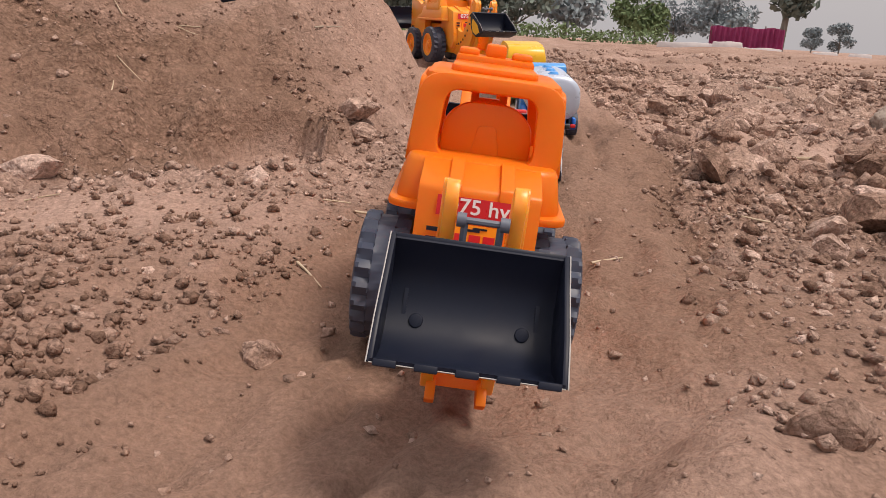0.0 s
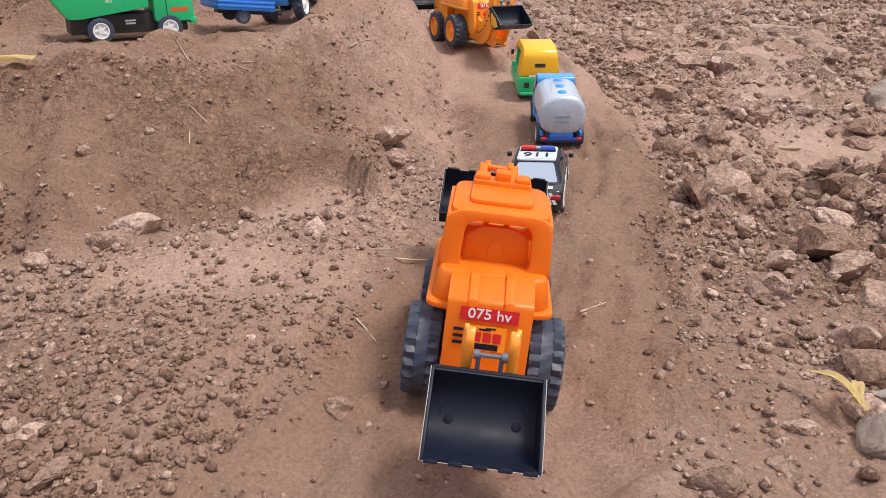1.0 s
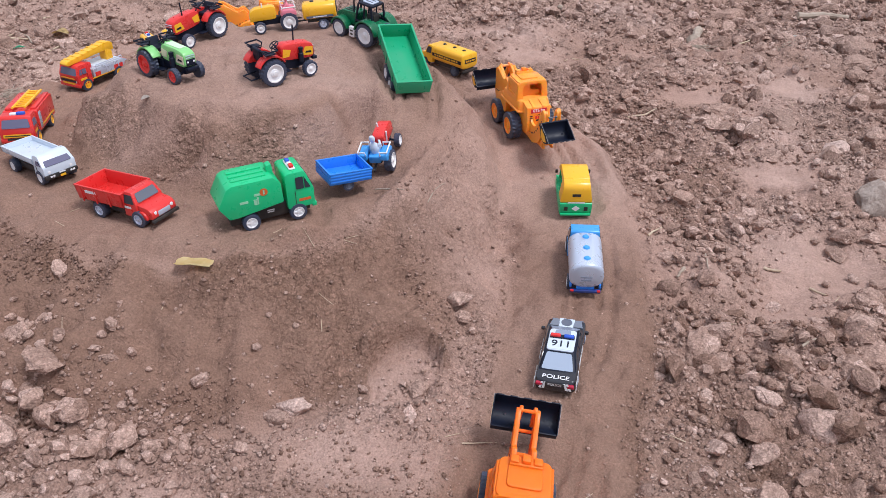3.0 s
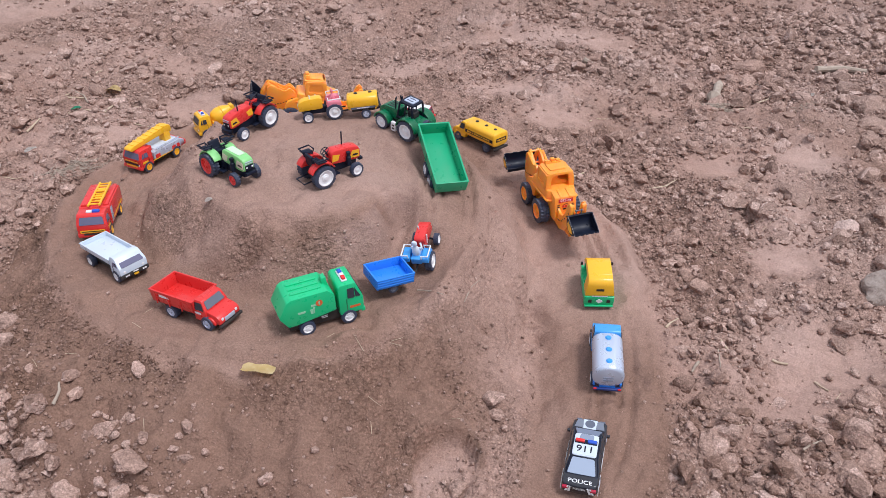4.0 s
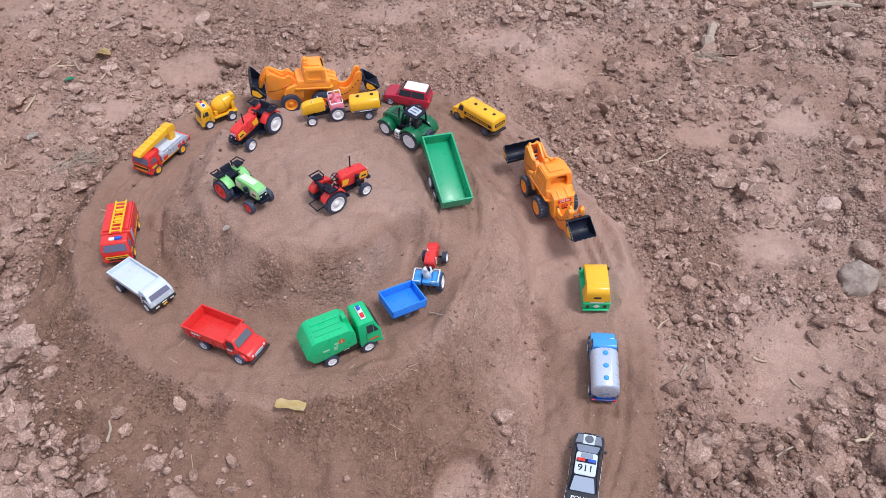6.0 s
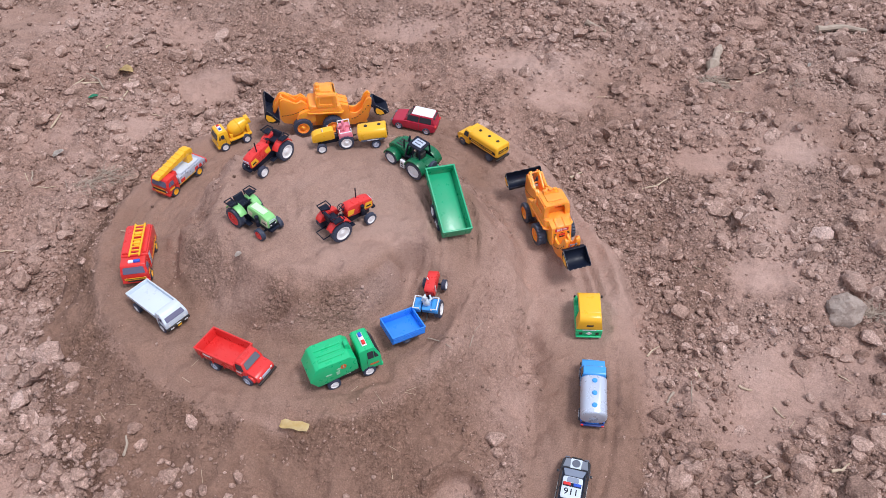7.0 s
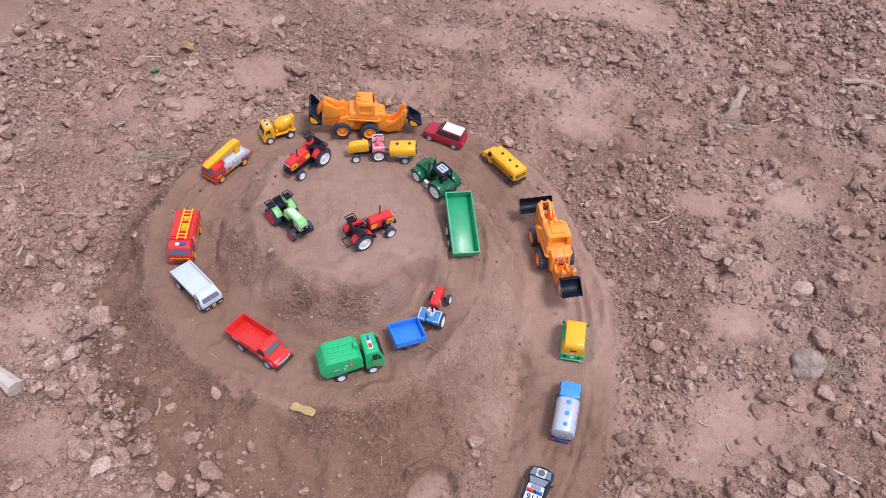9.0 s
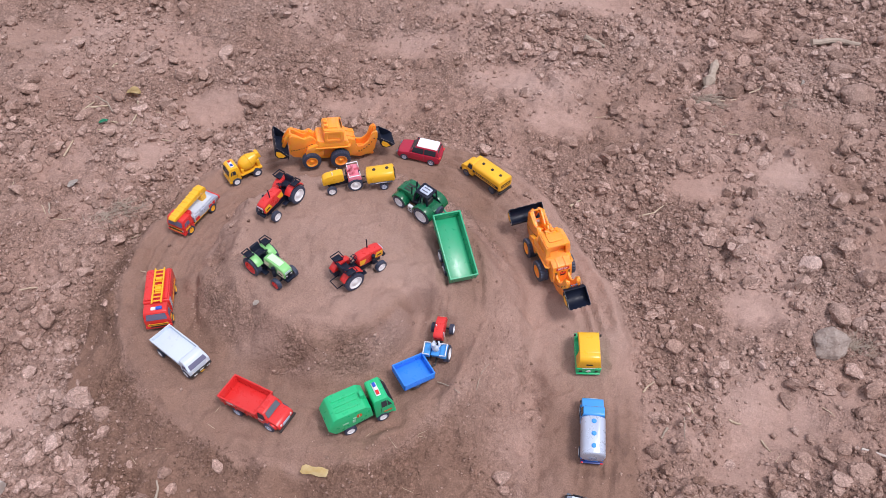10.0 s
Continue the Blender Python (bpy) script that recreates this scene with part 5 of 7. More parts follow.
# ---- the other toy vehicles ----
def car(m, label, name, body_mat, roof_mat, length, width, height, suv):
    t = thing(name, m, label, "toy car")
    L, W, H = length / 2, width / 2, height
    belt = H * (0.62 if suv else 0.66)
    low = [(-L + 1, 9), (-L, 15), (-L + 0.5, belt - 5), (-L + 4, belt), (L * 0.36, belt - 0.5), (L * 0.62, belt - 2.5), (L * 0.93, belt - 6), (L, 15), (L - 1, 9), (L * 0.8, 7), (-L * 0.9, 7)]
    shell = plate(rounded(low, 3), -W, W, bevel=2.6)
    bmesh.ops.subdivide_edges(shell, edges=[e for e in shell.edges if abs(e.verts[0].co.y - e.verts[1].co.y) > W], cuts=6)
    bmesh.ops.triangulate(shell, faces=[f for f in shell.faces if len(f.verts) > 4])
    for v in shell.verts:
        far = max(0, abs(v.co.x) / L - 0.8) / 0.2
        v.co.y *= 1 - 0.16 * far ** 2
        v.co.x *= 1 - 0.05 * far * (v.co.y / W) ** 2
    part("body", shell, body_mat, t)
    rear, front = (-L + 3, L * 0.44) if suv else (-L * 0.72, L * 0.60)
    top0, top1 = (-L + 9, L * 0.12) if suv else (-L * 0.36, L * 0.27)
    house = plate([(rear, belt - 1), (top0, H - 1.5), (top0 + 6, H - 0.5), (top1 - 4, H - 0.5), (top1, H - 1.5), (front, belt - 1)], -W + 2.5, W - 2.5, bevel=1.6, taper=(belt, H, 0.8))
    part("cabin", house, body_mat if suv else BLACK, t)
    k = W - 2.5
    kt = k * 0.8
    z1, z0 = H - 2.2, belt + 0.5
    part("windscreen", pane([(front - 3, -k * 0.86, z0), (front - 3, k * 0.86, z0), (top1 + 1.2, kt * 0.84, z1), (top1 + 1.2, -kt * 0.84, z1)], 0.9, round_by=2), GLASS if suv else PALEGLASS, t)
    part("rear_window", pane([(rear + 3, k * 0.86, z0), (rear + 3, -k * 0.86, z0), (top0 - 0.6, -kt * 0.84, z1), (top0 - 0.6, kt * 0.84, z1)], 0.9, round_by=2), GLASS if suv else BRIGHTGLASS, t)
    for s in (-1, 1):
        for a, b in ((rear + 9, (rear + front) / 2 - 1), ((rear + front) / 2 + 1, front - 9)):
            q = [(a, s * (k + 0.1), z0 + 0.5), (b, s * (k + 0.1), z0 + 0.5), (b - (3 if b > 0 else 0), s * (kt + 1.4), z1 - 1), (max(a, top0 + 2), s * (kt + 1.4), z1 - 1)]
            part("side_window", pane(q, 0.5, round_by=1.5), GLASS, t)
        part("door_line", box((rear + front) / 2 - 0.4, (rear + front) / 2 + 0.4, s * W - 0.3, s * W + 0.3, 11, belt - 3), DARK, t)
        part("mirror", box(front - 12, front - 8, s * (W + 3) - 2.2, s * (W + 3) + 2.2, belt, belt + 4, 1.0), body_mat, t)
        part("headlight", box(L - 6, L + 0.3, s * (W - 8) - 4, s * (W - 8) + 4, belt - 12.5, belt - 9, 1.2), GREY, t)
        part("tail_light", box(-L - 0.4, -L + 4, s * (W - 6) - 4, s * (W - 6) + 4, belt - 7, belt - 3, 1.0), RED if suv else CRIMSON, t)
    part("roof", plate(rounded([(top0 + 1, -kt + 1.2), (top1 - 1, -kt + 1.2), (top1 - 1, kt - 1.2), (top0 + 1, kt - 1.2)], 4), H - 1.2, H + 0.6, "z", 0.5), roof_mat, t)
    part("grille", box(L - 1, L + 0.6, -9, 9, 11, 16, 0.5), DARK, t)
    wheels(t, [L * 0.62, -L * 0.6], W - 3.4, 9.6 if suv else 9.2, 8, SILVER)
    return t, belt, top0, top1, rear


def police_car(m):
    t, belt, top0, top1, rear = car(m, "black and white toy police car on the dirt road", "toy_police_car", NIGHT, PALEWHITE, 128, 49, 38, False)
    L, W, H = 64, 24.5, 38
    part("sunroof", pane([(top1 - 11, -10, H + 0.5), (top1 - 11, 10, H + 0.5), (top1 - 2, 9, H + 0.5), (top1 - 2, -9, H + 0.5)], 0.5, round_by=2), PALEGLASS, t)
    roof = facing(((top0 + top1) / 2 - 8, 0, H + 0.8), (0, -1, 0), (1, 0, 0))
    part("roof_panel", bars(roof, [(0, 0, 29, 19)]), PALEWHITE, t)
    lettering("words", "911", 15.5, roof @ Matrix.Translation((0, 0, 0.3)), BLACK, t, 1.05)
    # hood: silver flanks, a white band with a round badge
    for s in (-1, 1):
        part("hood_panel", pane([(L * 0.64, s * 9, belt - 2.0), (L * 0.90, s * 9, belt - 4.9), (L * 0.90, s * 18, belt - 5.2), (L * 0.64, s * 21, belt - 2.3)], 0.5), MIDSILVER, t)
        part("door_panel", box(-22, 16, s * W - 0.2, s * W + 0.4, 11, belt - 4, 0.2), WHITE, t)
        for i in range(3):
            part("chevron", pane([(-L + 2 + 9 * i, s * (W + 0.3), 12), (-L + 6 + 9 * i, s * (W + 0.3), 12), (-L + 11 + 9 * i, s * (W + 0.3), belt - 3), (-L + 7 + 9 * i, s * (W + 0.3), belt - 3)], 0.25), WHITE, t)
    hood = facing((L * 0.77, 0, belt - 3.2), (0, -1, 0), (1, 0, -0.09))
    part("hood_band", bars(hood, [(0, 0, 19, 18)]), PALEWHITE, t)
    part("badge", lathe([(0, 0), (7, 0), (7, 0.9), (5.4, 0.9), (5.4, 0.6), (3.6, 0.6), (3.6, 0.9), (0, 0.9)], 20, "z", (L * 0.77, 0, belt - 3.0)), GREY, t)
    back = facing((-L * 0.86, 0, belt + 0.2), (0, -1, 0), (1, 0, 0.05))
    lettering("words", "POLICE", 8.2, back @ Matrix.Translation((0, 0, 0.5)), WHITE, t, 1.2)
    tail = facing((-L - 0.3, 0, 19), (0, -1, 0), (0, 0, 1))
    part("tail_plate", bars(tail, [(0, 3, 22, 5)]), DARK, t)
    lettering("words", "POLICE", 4.2, tail @ Matrix.Translation((0, 3, 0.3)), WHITE, t, 1.2)
    for y in (-18, -14, 14, 18):
        part("chevron", pane([(-L - 0.4, y - 2, 15), (-L - 0.4, y + 1, 15), (-L + 0.6, y * 0.8 + 1.5, belt - 1), (-L + 0.6, y * 0.8 - 1, belt - 1)], 0.3), WHITE, t)
    bar = new("light_bar")
    bar.parent = t
    part("bar_base", box(top1 - 19, top1 - 12, -15, 15, H, H + 2, 0.6), BLACK, bar)
    part("lamp", box(top1 - 18, top1 - 13, 2, 14.5, H + 1.5, H + 5, 1.2), LAMP_RED, bar)
    part("lamp", box(top1 - 18, top1 - 13, -14.5, -2, H + 1.5, H + 5, 1.2), LAMP_BLUE, bar)


def light_bar(t, x, z, long_way=13):
    bar = new("light_bar")
    bar.parent = t
    part("bar_base", box(x - 4.5, x + 4.5, -long_way - 1.5, long_way + 1.5, z, z + 2.4, 1.0), WHITE, bar)
    part("lamp", box(x - 3, x + 3, -long_way, -4, z + 2, z + 6, 1.2), LAMP_RED, bar)
    part("lamp", box(x - 3, x + 3, 4, long_way, z + 2, z + 6, 1.2), LAMP_BLUE, bar)
    part("lamp", box(x - 2.6, x + 2.6, -3.6, 3.6, z + 2, z + 4.6, 0.8), WHITE, bar)


def flat_cab(t, x0, x1, w, z0, z1, mat, glass=GLASS, bumper=DARK, trim=None, slope=5):
    """A cab-over cab from its back x0 to its nose x1."""
    cab = part("cab", plate(rounded([(x0, z0), (x0, z1 - 3), (x0 + 4, z1), (x1 - slope - 3, z1), (x1 - slope, z1 - 2), (x1, z0 + (z1 - z0) * 0.5), (x1, z0)], 2.5), -w, w, bevel=2.2, taper=(z0 + (z1 - z0) * 0.5, z1, 0.9)), mat, t)
    zm, zt = z0 + (z1 - z0) * 0.52, z1 - 5
    xa, xb = x1 + 0.1, x1 - slope + 1.2
    part("windscreen", pane([(xa, -w * 0.82, zm), (xa, w * 0.82, zm), (xb, w * 0.74, zt), (xb, -w * 0.74, zt)], 0.6, round_by=2), glass, t)
    for s in (-1, 1):
        xc, xe, xf = x0 + (x1 - x0) * 0.36, x0 + (x1 - x0) * 0.66, x1 - 4
        zs = zt - 2
        part("side_window", pane([(xc, s * (w + 0.05), zm + 1), (xe - 0.6, s * (w + 0.05), zm + 1), (xe - 0.6, s * w * 0.955, zs), (xc, s * w * 0.955, zs)], 0.5, round_by=1.2), glass, t)
        part("side_window", pane([(xe + 0.8, s * (w + 0.05), zm + 1), (xf, s * (w + 0.05), zm + 1), (x1 - slope - 3, s * w * 0.955, zs), (xe + 0.8, s * w * 0.955, zs)], 0.5, round_by=1.2), glass, t)
        part("door_seam", box(x0 + (x1 - x0) * 0.3, x0 + (x1 - x0) * 0.3 + 0.6, s * w - 0.3, s * w + 0.2, z0 + 3, zm), DARK, t)
        part("headlight", lathe([(0, 0), (2.4, 0), (2.1, 0.9), (0, 1.2)], 12, "x", (x1 - 0.2, s * w * 0.68, z0 + 7)), WHITE, t)
        if trim:
            part("door_sticker", box(x0 + (x1 - x0) * 0.42, x1 - 5, s * w - 0.2, s * w + 0.35, z0 + 9, z0 + 13), trim, t)
    part("bumper", box(x1 - 4, x1 + 2.2, -w - 0.4, w + 0.4, z0 - 3, z0 + 3.5, 1.2), bumper, t)
    return cab


def bonnet_cab(t, x0, x1, w, z0, z1, mat, grille=SILVER, bumper=DARK):
    """A cab behind a rounded bonnet."""
    xm = x0 + (x1 - x0) * 0.5
    zb = z0 + (z1 - z0) * 0.55
    part("cab", plate(rounded([(x0, z0), (x0, z1 - 2), (x0 + 3, z1), (xm - 7, z1), (xm, zb), (xm, z0)], 2.2), -w, w, bevel=2, taper=(zb, z1, 0.86)), mat, t)
    bonnet = plate(rounded([(xm - 4, z0), (xm - 4, zb), (x1 - 6, zb - 4), (x1, zb - 9), (x1, z0)], 3), -w * 0.9, w * 0.9, bevel=3.4)
    part("bonnet", bonnet, mat, t)
    part("windscreen", pane([(xm + 0.2, -w * 0.78, zb + 1), (xm + 0.2, w * 0.78, zb + 1), (xm - 6, w * 0.7, z1 - 3), (xm - 6, -w * 0.7, z1 - 3)], 0.7, round_by=2), MIDGLASS, t)
    for s in (-1, 1):
        part("side_window", pane([(x0 + 4, s * (w - 0.1), zb), (xm - 3, s * (w - 0.1), zb), (xm - 7, s * w * 0.89, z1 - 3.5), (x0 + 4, s * w * 0.89, z1 - 3.5)], 0.5, round_by=1.5), GLASS, t)
        arch = [(xm + 2 + 10 * math.cos(a) + 4, z0 - 1 + 11 * math.sin(a)) for a in (math.pi * i / 8 for i in range(9))]
        part("mudguard", plate(arch, s * w * 0.72, s * w * 1.02, bevel=1.0), mat, t)
        part("headlight", lathe([(0, 0), (2.6, 0), (2.2, 0.9), (0, 1.2)], 12, "x", (x1 - 0.6, s * w * 0.62, z0 + 8)), WHITE, t)
    part("grille", box(x1 - 1, x1 + 0.8, -w * 0.45, w * 0.45, z0 + 2, zb - 10, 0.5), grille, t)
    part("bumper", box(x1 - 2, x1 + 3, -w, w, z0 - 4, z0 + 0.5, 1.2), bumper, t)


def tray(t, x0, x1, w, z0, z1, mat, wall=1.6, name="tray", lean=0.0):
    """An open box: floor and four walls in one moulding, with a rolled rim."""
    bm = box(x0, x1, -w, w, z0, z0 + 2, 0.5)
    for s in (-1, 1):
        bm = box(x0, x1, s * (w - wall / 2) - wall / 2, s * (w - wall / 2) + wall / 2, z0, z1, 0.4, bm)
    bm = box(x0, x0 + wall, -w, w, z0, z1, 0.4, bm)
    bm = box(x1 - wall, x1, -w, w, z0, z1, 0.4, bm)
    if lean:
        for v in bm.verts:
            k = (v.co.z - z0) / (z1 - z0) * lean
            v.co.y += k * (1 if v.co.y > 0 else -1)
            v.co.x += k * (1 if v.co.x > (x0 + x1) / 2 else -1)
    ob = part(name, bm, mat, t)
    wo = w + lean
    part("rim_edge", framed([(x0 - 0.6 - lean, -wo - 0.6), (x1 + 0.6 + lean, -wo - 0.6), (x1 + 0.6 + lean, wo + 0.6), (x0 - 0.6 - lean, wo + 0.6)],
                            [(x0 + wall - lean, -wo + wall), (x1 - wall + lean, -wo + wall), (x1 - wall + lean, wo - wall), (x0 + wall - lean, wo - wall)], z1 - 1.2, z1 + 0.5, "z", 0.3), mat, ob)
    return ob


def ribs(parent, x0, x1, w, z0, z1, count, mat):
    for s in (-1, 1):
        for i in range(count):
            z = z0 + (z1 - z0) * (i + 0.5) / count
            part("rib", box(x0, x1, s * w - 0.5, s * w + 0.5, z - 0.9, z + 0.9, 0.3), mat, parent)


def chassis(t, x0, x1, w, z0, z1, mat=None):
    part("chassis", box(x0, x1, -w, w, z0, z1, 0.8), mat or DARK, t)


def tank(t, x0, x1, w, z0, z1, mat, power=3.0, end=3.0):
    """A long tank with a rounded square section and domed ends."""
    bm = bmesh.new()
    zc, h, n = (z0 + z1) / 2, (z1 - z0) / 2, 32
    rows = []
    for x, k in ((x0, 0.0), (x0, 0.8), (x0 + end * 0.4, 0.93), (x0 + end, 1.0), (x1 - end, 1.0), (x1 - end * 0.4, 0.93), (x1, 0.8), (x1, 0.0)):
        if not k:
            rows.append([bm.verts.new((x, 0, zc))])
            continue
        row = []
        for i in range(n):
            a = 2 * math.pi * i / n
            c, s = math.cos(a), math.sin(a)
            row.append(bm.verts.new((x, k * w * math.copysign(abs(c) ** (2 / power), c), zc + k * h * math.copysign(abs(s) ** (2 / power), s))))
        rows.append(row)
    for a, b in zip(rows, rows[1:]):
        for i in range(n):
            j = (i + 1) % n
            if len(a) == 1:
                bm.faces.new((a[0], b[i], b[j]))
            elif len(b) == 1:
                bm.faces.new((a[i], a[j], b[0]))
            else:
                bm.faces.new((a[i], a[j], b[j], b[i]))
    return part("tank", bm, mat, t)


def cap(t, x, z, mat, r=4.2):
    part("hatch", lathe([(0, -1), (r * 1.15, -1), (r * 1.15, 0.3), (r, 0.4), (r * 0.8, 1.8), (0, 2.2)], 16, "z", (x, 0, z)), mat, t)


def ladder(parent, a, b, half, mat, rungs=8, r=1.1):
    a, b = Vector(a), Vector(b)
    for s in (-1, 1):
        o = Vector((0, s * half, 0))
        part("ladder_rail", tube([a + o, b + o], [r * 1.3, r * 1.3], 6), mat, parent)
    for i in range(rungs):
        p = a.lerp(b, (i + 0.5) / rungs)
        part("rung", tube([p - Vector((0, half, 0)), p + Vector((0, half, 0))], r, 6), mat, parent)


MIDSILVER = plastic("dark silver print", (0.22, 0.25, 0.31), 0.3, wear=0.05, metal=0.3)
PALEWHITE = plastic("bluish white plastic", (0.60, 0.68, 0.78), 0.3, wear=0.05)
SEAGREEN = plastic("sea green plastic", (0.018, 0.36, 0.175), 0.3, wear=0.08)
# base colour holds a brighter sky reflection, for the police car's rear window
BRIGHTGLASS = plastic("toy glass, bright sky reflection in its colour", (0.34, 0.41, 0.53), 0.1, wear=0.03)
MIDGLASS = plastic("grey toy glass", (0.13, 0.15, 0.19), 0.12, wear=0.05)
NAVY = plastic("navy plastic", (0.012, 0.04, 0.2), 0.35, wear=0.08)
STICKER_PALE = plastic("salmon sticker", (0.42, 0.24, 0.10), 0.4)
STICKER_ORANGE = plastic("orange red sticker", (0.62, 0.12, 0.03), 0.35, wear=0.05)
MINT = plastic("pale green print", (0.30, 0.62, 0.42), 0.4, wear=0.05)
LAMP_RED = plastic("red lamp plastic", (0.7, 0.03, 0.03), 0.15, wear=0.02)
LAMP_BLUE = plastic("blue lamp plastic", (0.03, 0.1, 0.55), 0.15, wear=0.02)


def blue_tanker(m):
    t = thing("toy_tanker", m, "blue toy tanker lorry with a silver tank", "toy lorry")
    chassis(t, -58, 30, 12, 9, 17, BLUE)
    bonnet_cab(t, 17, 66, 23, 11, 57, SKYBLUE)
    body = tank(t, -60, 18, 23.5, 16, 56, SILVER, 2.6)
    for x in (-44, -20, 5):
        cap(t, x, 56, SKYBLUE)
    rear = facing((-60.2, 0, 33), (0, -1, 0), (0, 0, 1))
    part("bar_mark", bars(rear, [(0, 2, 16, 2.2), (0, -3, 14, 2.6)]), PALEGLASS, t)
    part("rear_bumper", box(-62, -56, -21, 21, 9, 13, 1), NAVY, t)
    for s in (-1, 1):
        part("tail_light", box(-62.6, -60, s * 18 - 2.4, s * 18 + 2.4, 11, 14, 0.8), LAMP_RED, t)
        part("side_rail", box(-56, 20, s * 20 - 1.5, s * 20 + 1.5, 13, 18, 0.8), BLUE, t)
    wheels(t, [44, -40], 20, 11, 9, WHITE)


def yellow_tanker(m):
    t = thing("toy_tanker", m, "yellow toy tanker lorry with a black lettered band", "toy lorry")
    chassis(t, -62, 30, 13, 9, 18)
    bonnet_cab(t, 26, 68, 21, 12, 47, YELLOW, DARK)
    tank(t, -64, 28, 22.5, 18, 50, YELLOW, 4.0)
    for x in (-46, -19, 10):
        cap(t, x, 50, DARK, 3.4)
    for s in (-1, 1):
        side = facing((-18, s * 22.4, 32), (-s, 0, 0), (0, 0, 1))
        band = part("band", bars(side, [(0, 0, 84, 7)]), BLACK, t)
        part("bar_mark", bars(side @ Matrix.Translation((0, 0, 0.3)), [(x, 0, 4.6, 3.4) for x in range(-33, 34, 7)]), YELLOW, band)
    rear = facing((-64.1, 0, 34), (0, -1, 0), (0, 0, 1))
    part("band", bars(rear, [(0, 0, 30, 8)]), BLACK, t)
    part("bar_mark", bars(rear @ Matrix.Translation((0, 0, 0.3)), [(x, 0, 3.4, 3) for x in range(-10, 11, 5)]), YELLOW, t)
    part("rear_bumper", box(-65, -60, -21, 21, 11, 16, 1), DARK, t)
    wheels(t, [48, -38], 18, 10, 8, GREY)


def auto_rickshaw(m):
    t = thing("toy_auto_rickshaw", m, "toy auto rickshaw with yellow hood over green body", "toy rickshaw")
    L, W = 43, 25
    part("tub", plate(rounded([(-L, 10), (-L - 1, 29), (-4, 29), (0, 17), (22, 17), (27, 30), (38, 28), (43, 14), (38, 8), (-38, 7)], 2.5), -W, W, bevel=2.0), GREEN, t)
    back = plate(rounded([(-L, 28), (-L + 2, 55), (-L + 8, 62), (-16, 63), (-16, 28)], 5), -W + 0.5, W - 0.5, bevel=8, taper=(32, 62, 0.82))
    part("hood_back", back, YELLOW, t)
    part("hood_roof", plate(rounded([(-26, 54), (-26, 63.4), (12, 62.5), (24, 58), (29, 50), (26, 48), (12, 54)], 4), -W + 0.5, W - 0.5, bevel=5.5, taper=(32, 62, 0.82)), YELLOW, t)
    for s in (-1, 1):
        part("pillar", tube([(26, s * 20, 29), (24, s * 18.5, 56)], 1.6), GREEN, t)
        part("door_bar", tube([(-16, s * 23.5, 30), (0, s * 23.5, 30), (4, s * 23.5, 20)], 1.2), GREEN, t)
        rear = facing((-L - 1.2, s * 15.5, 19), (0, -1, 0), (0, 0, 1))
        part("tail_light", bars(rear, [(0, 0, 6, 7)]), DARK, t)
        part("mirror", box(24, 27, s * 26 - 2, s * 26 + 2, 40, 46, 0.8), DARK, t)
    part("windscreen_frame", framed(rounded([(-20, 29), (20, 29), (17, 53), (-17, 53)], 4), rounded([(-17, 33), (17, 33), (14.5, 50), (-14.5, 50)], 3), 23, 26, "x", 0.5), GREEN, t)
    rear = facing((-L + 0.7, 0, 41), (0, -1, 0), (0.07, 0, 1))
    part("rear_window", bars(rear, [(0, 2, 13, 4.5)]), DARK, t)
    belt = facing((-L - 0.6, 0, 30.2), (0, -1, 0), (0, 0, 1))
    part("bar_mark", bars(belt, [(0, 0, 26, 2.2)]), WHITE, t)
    badge = facing((-L - 1.1, 0, 19.5), (0.0, -1, 0), (0, 0, 1))
    part("badge", plate([(-6, 0), (0, 5), (6, 0), (0, -5)], -0.3, 0.4, "z"), WHITE, t).matrix_local = Matrix.Scale(1, 4) @ Matrix.Translation(Vector(badge.translation) * MM) @ badge.to_3x3().to_4x4()
    part("rear_bumper", box(-L - 3, -L + 2, -W + 1, W - 1, 6.5, 10, 1), GREEN, t)
    part("seat", box(-34, -14, -20, 20, 14, 30, 2), DARK, t)
    part("seat", box(0, 10, -12, 12, 14, 27, 2), DARK, t)
    wheels(t, [-28], 21, 9.5, 6, SILVER)
    wheel(t, 34, 0.01, 9.5, 6, SILVER)


def white_truck(m):
    t = thing("toy_truck", m, "white toy tipper truck with a shallow white tray", "toy truck")
    chassis(t, -56, 56, 16, 9, 17)
    flat_cab(t, 31, 60, 24, 13, 43, PALEWHITE, TINTGLASS, DARK, slope=11)
    tray(t, -60, 32, 24, 28, 37, PALEWHITE, 1.8)
    front = facing((64.4, 0, 13.5), (0, 1, 0), (0, 0, 1))
    part("number_plate", bars(front, [(0, -1.5, 8, 3.2)]), YELLOW, t)
    part("bar_mark", bars(front, [(-17, 1, 3, 2.6), (-13, 1, 3, 2.6), (13, 1, 3, 2.6), (17, 1, 3, 2.6), (0, 3.4, 9, 2)]), WHITE, t)
    wheels(t, [44, -38], 21, 10.5, 9, WHITE)


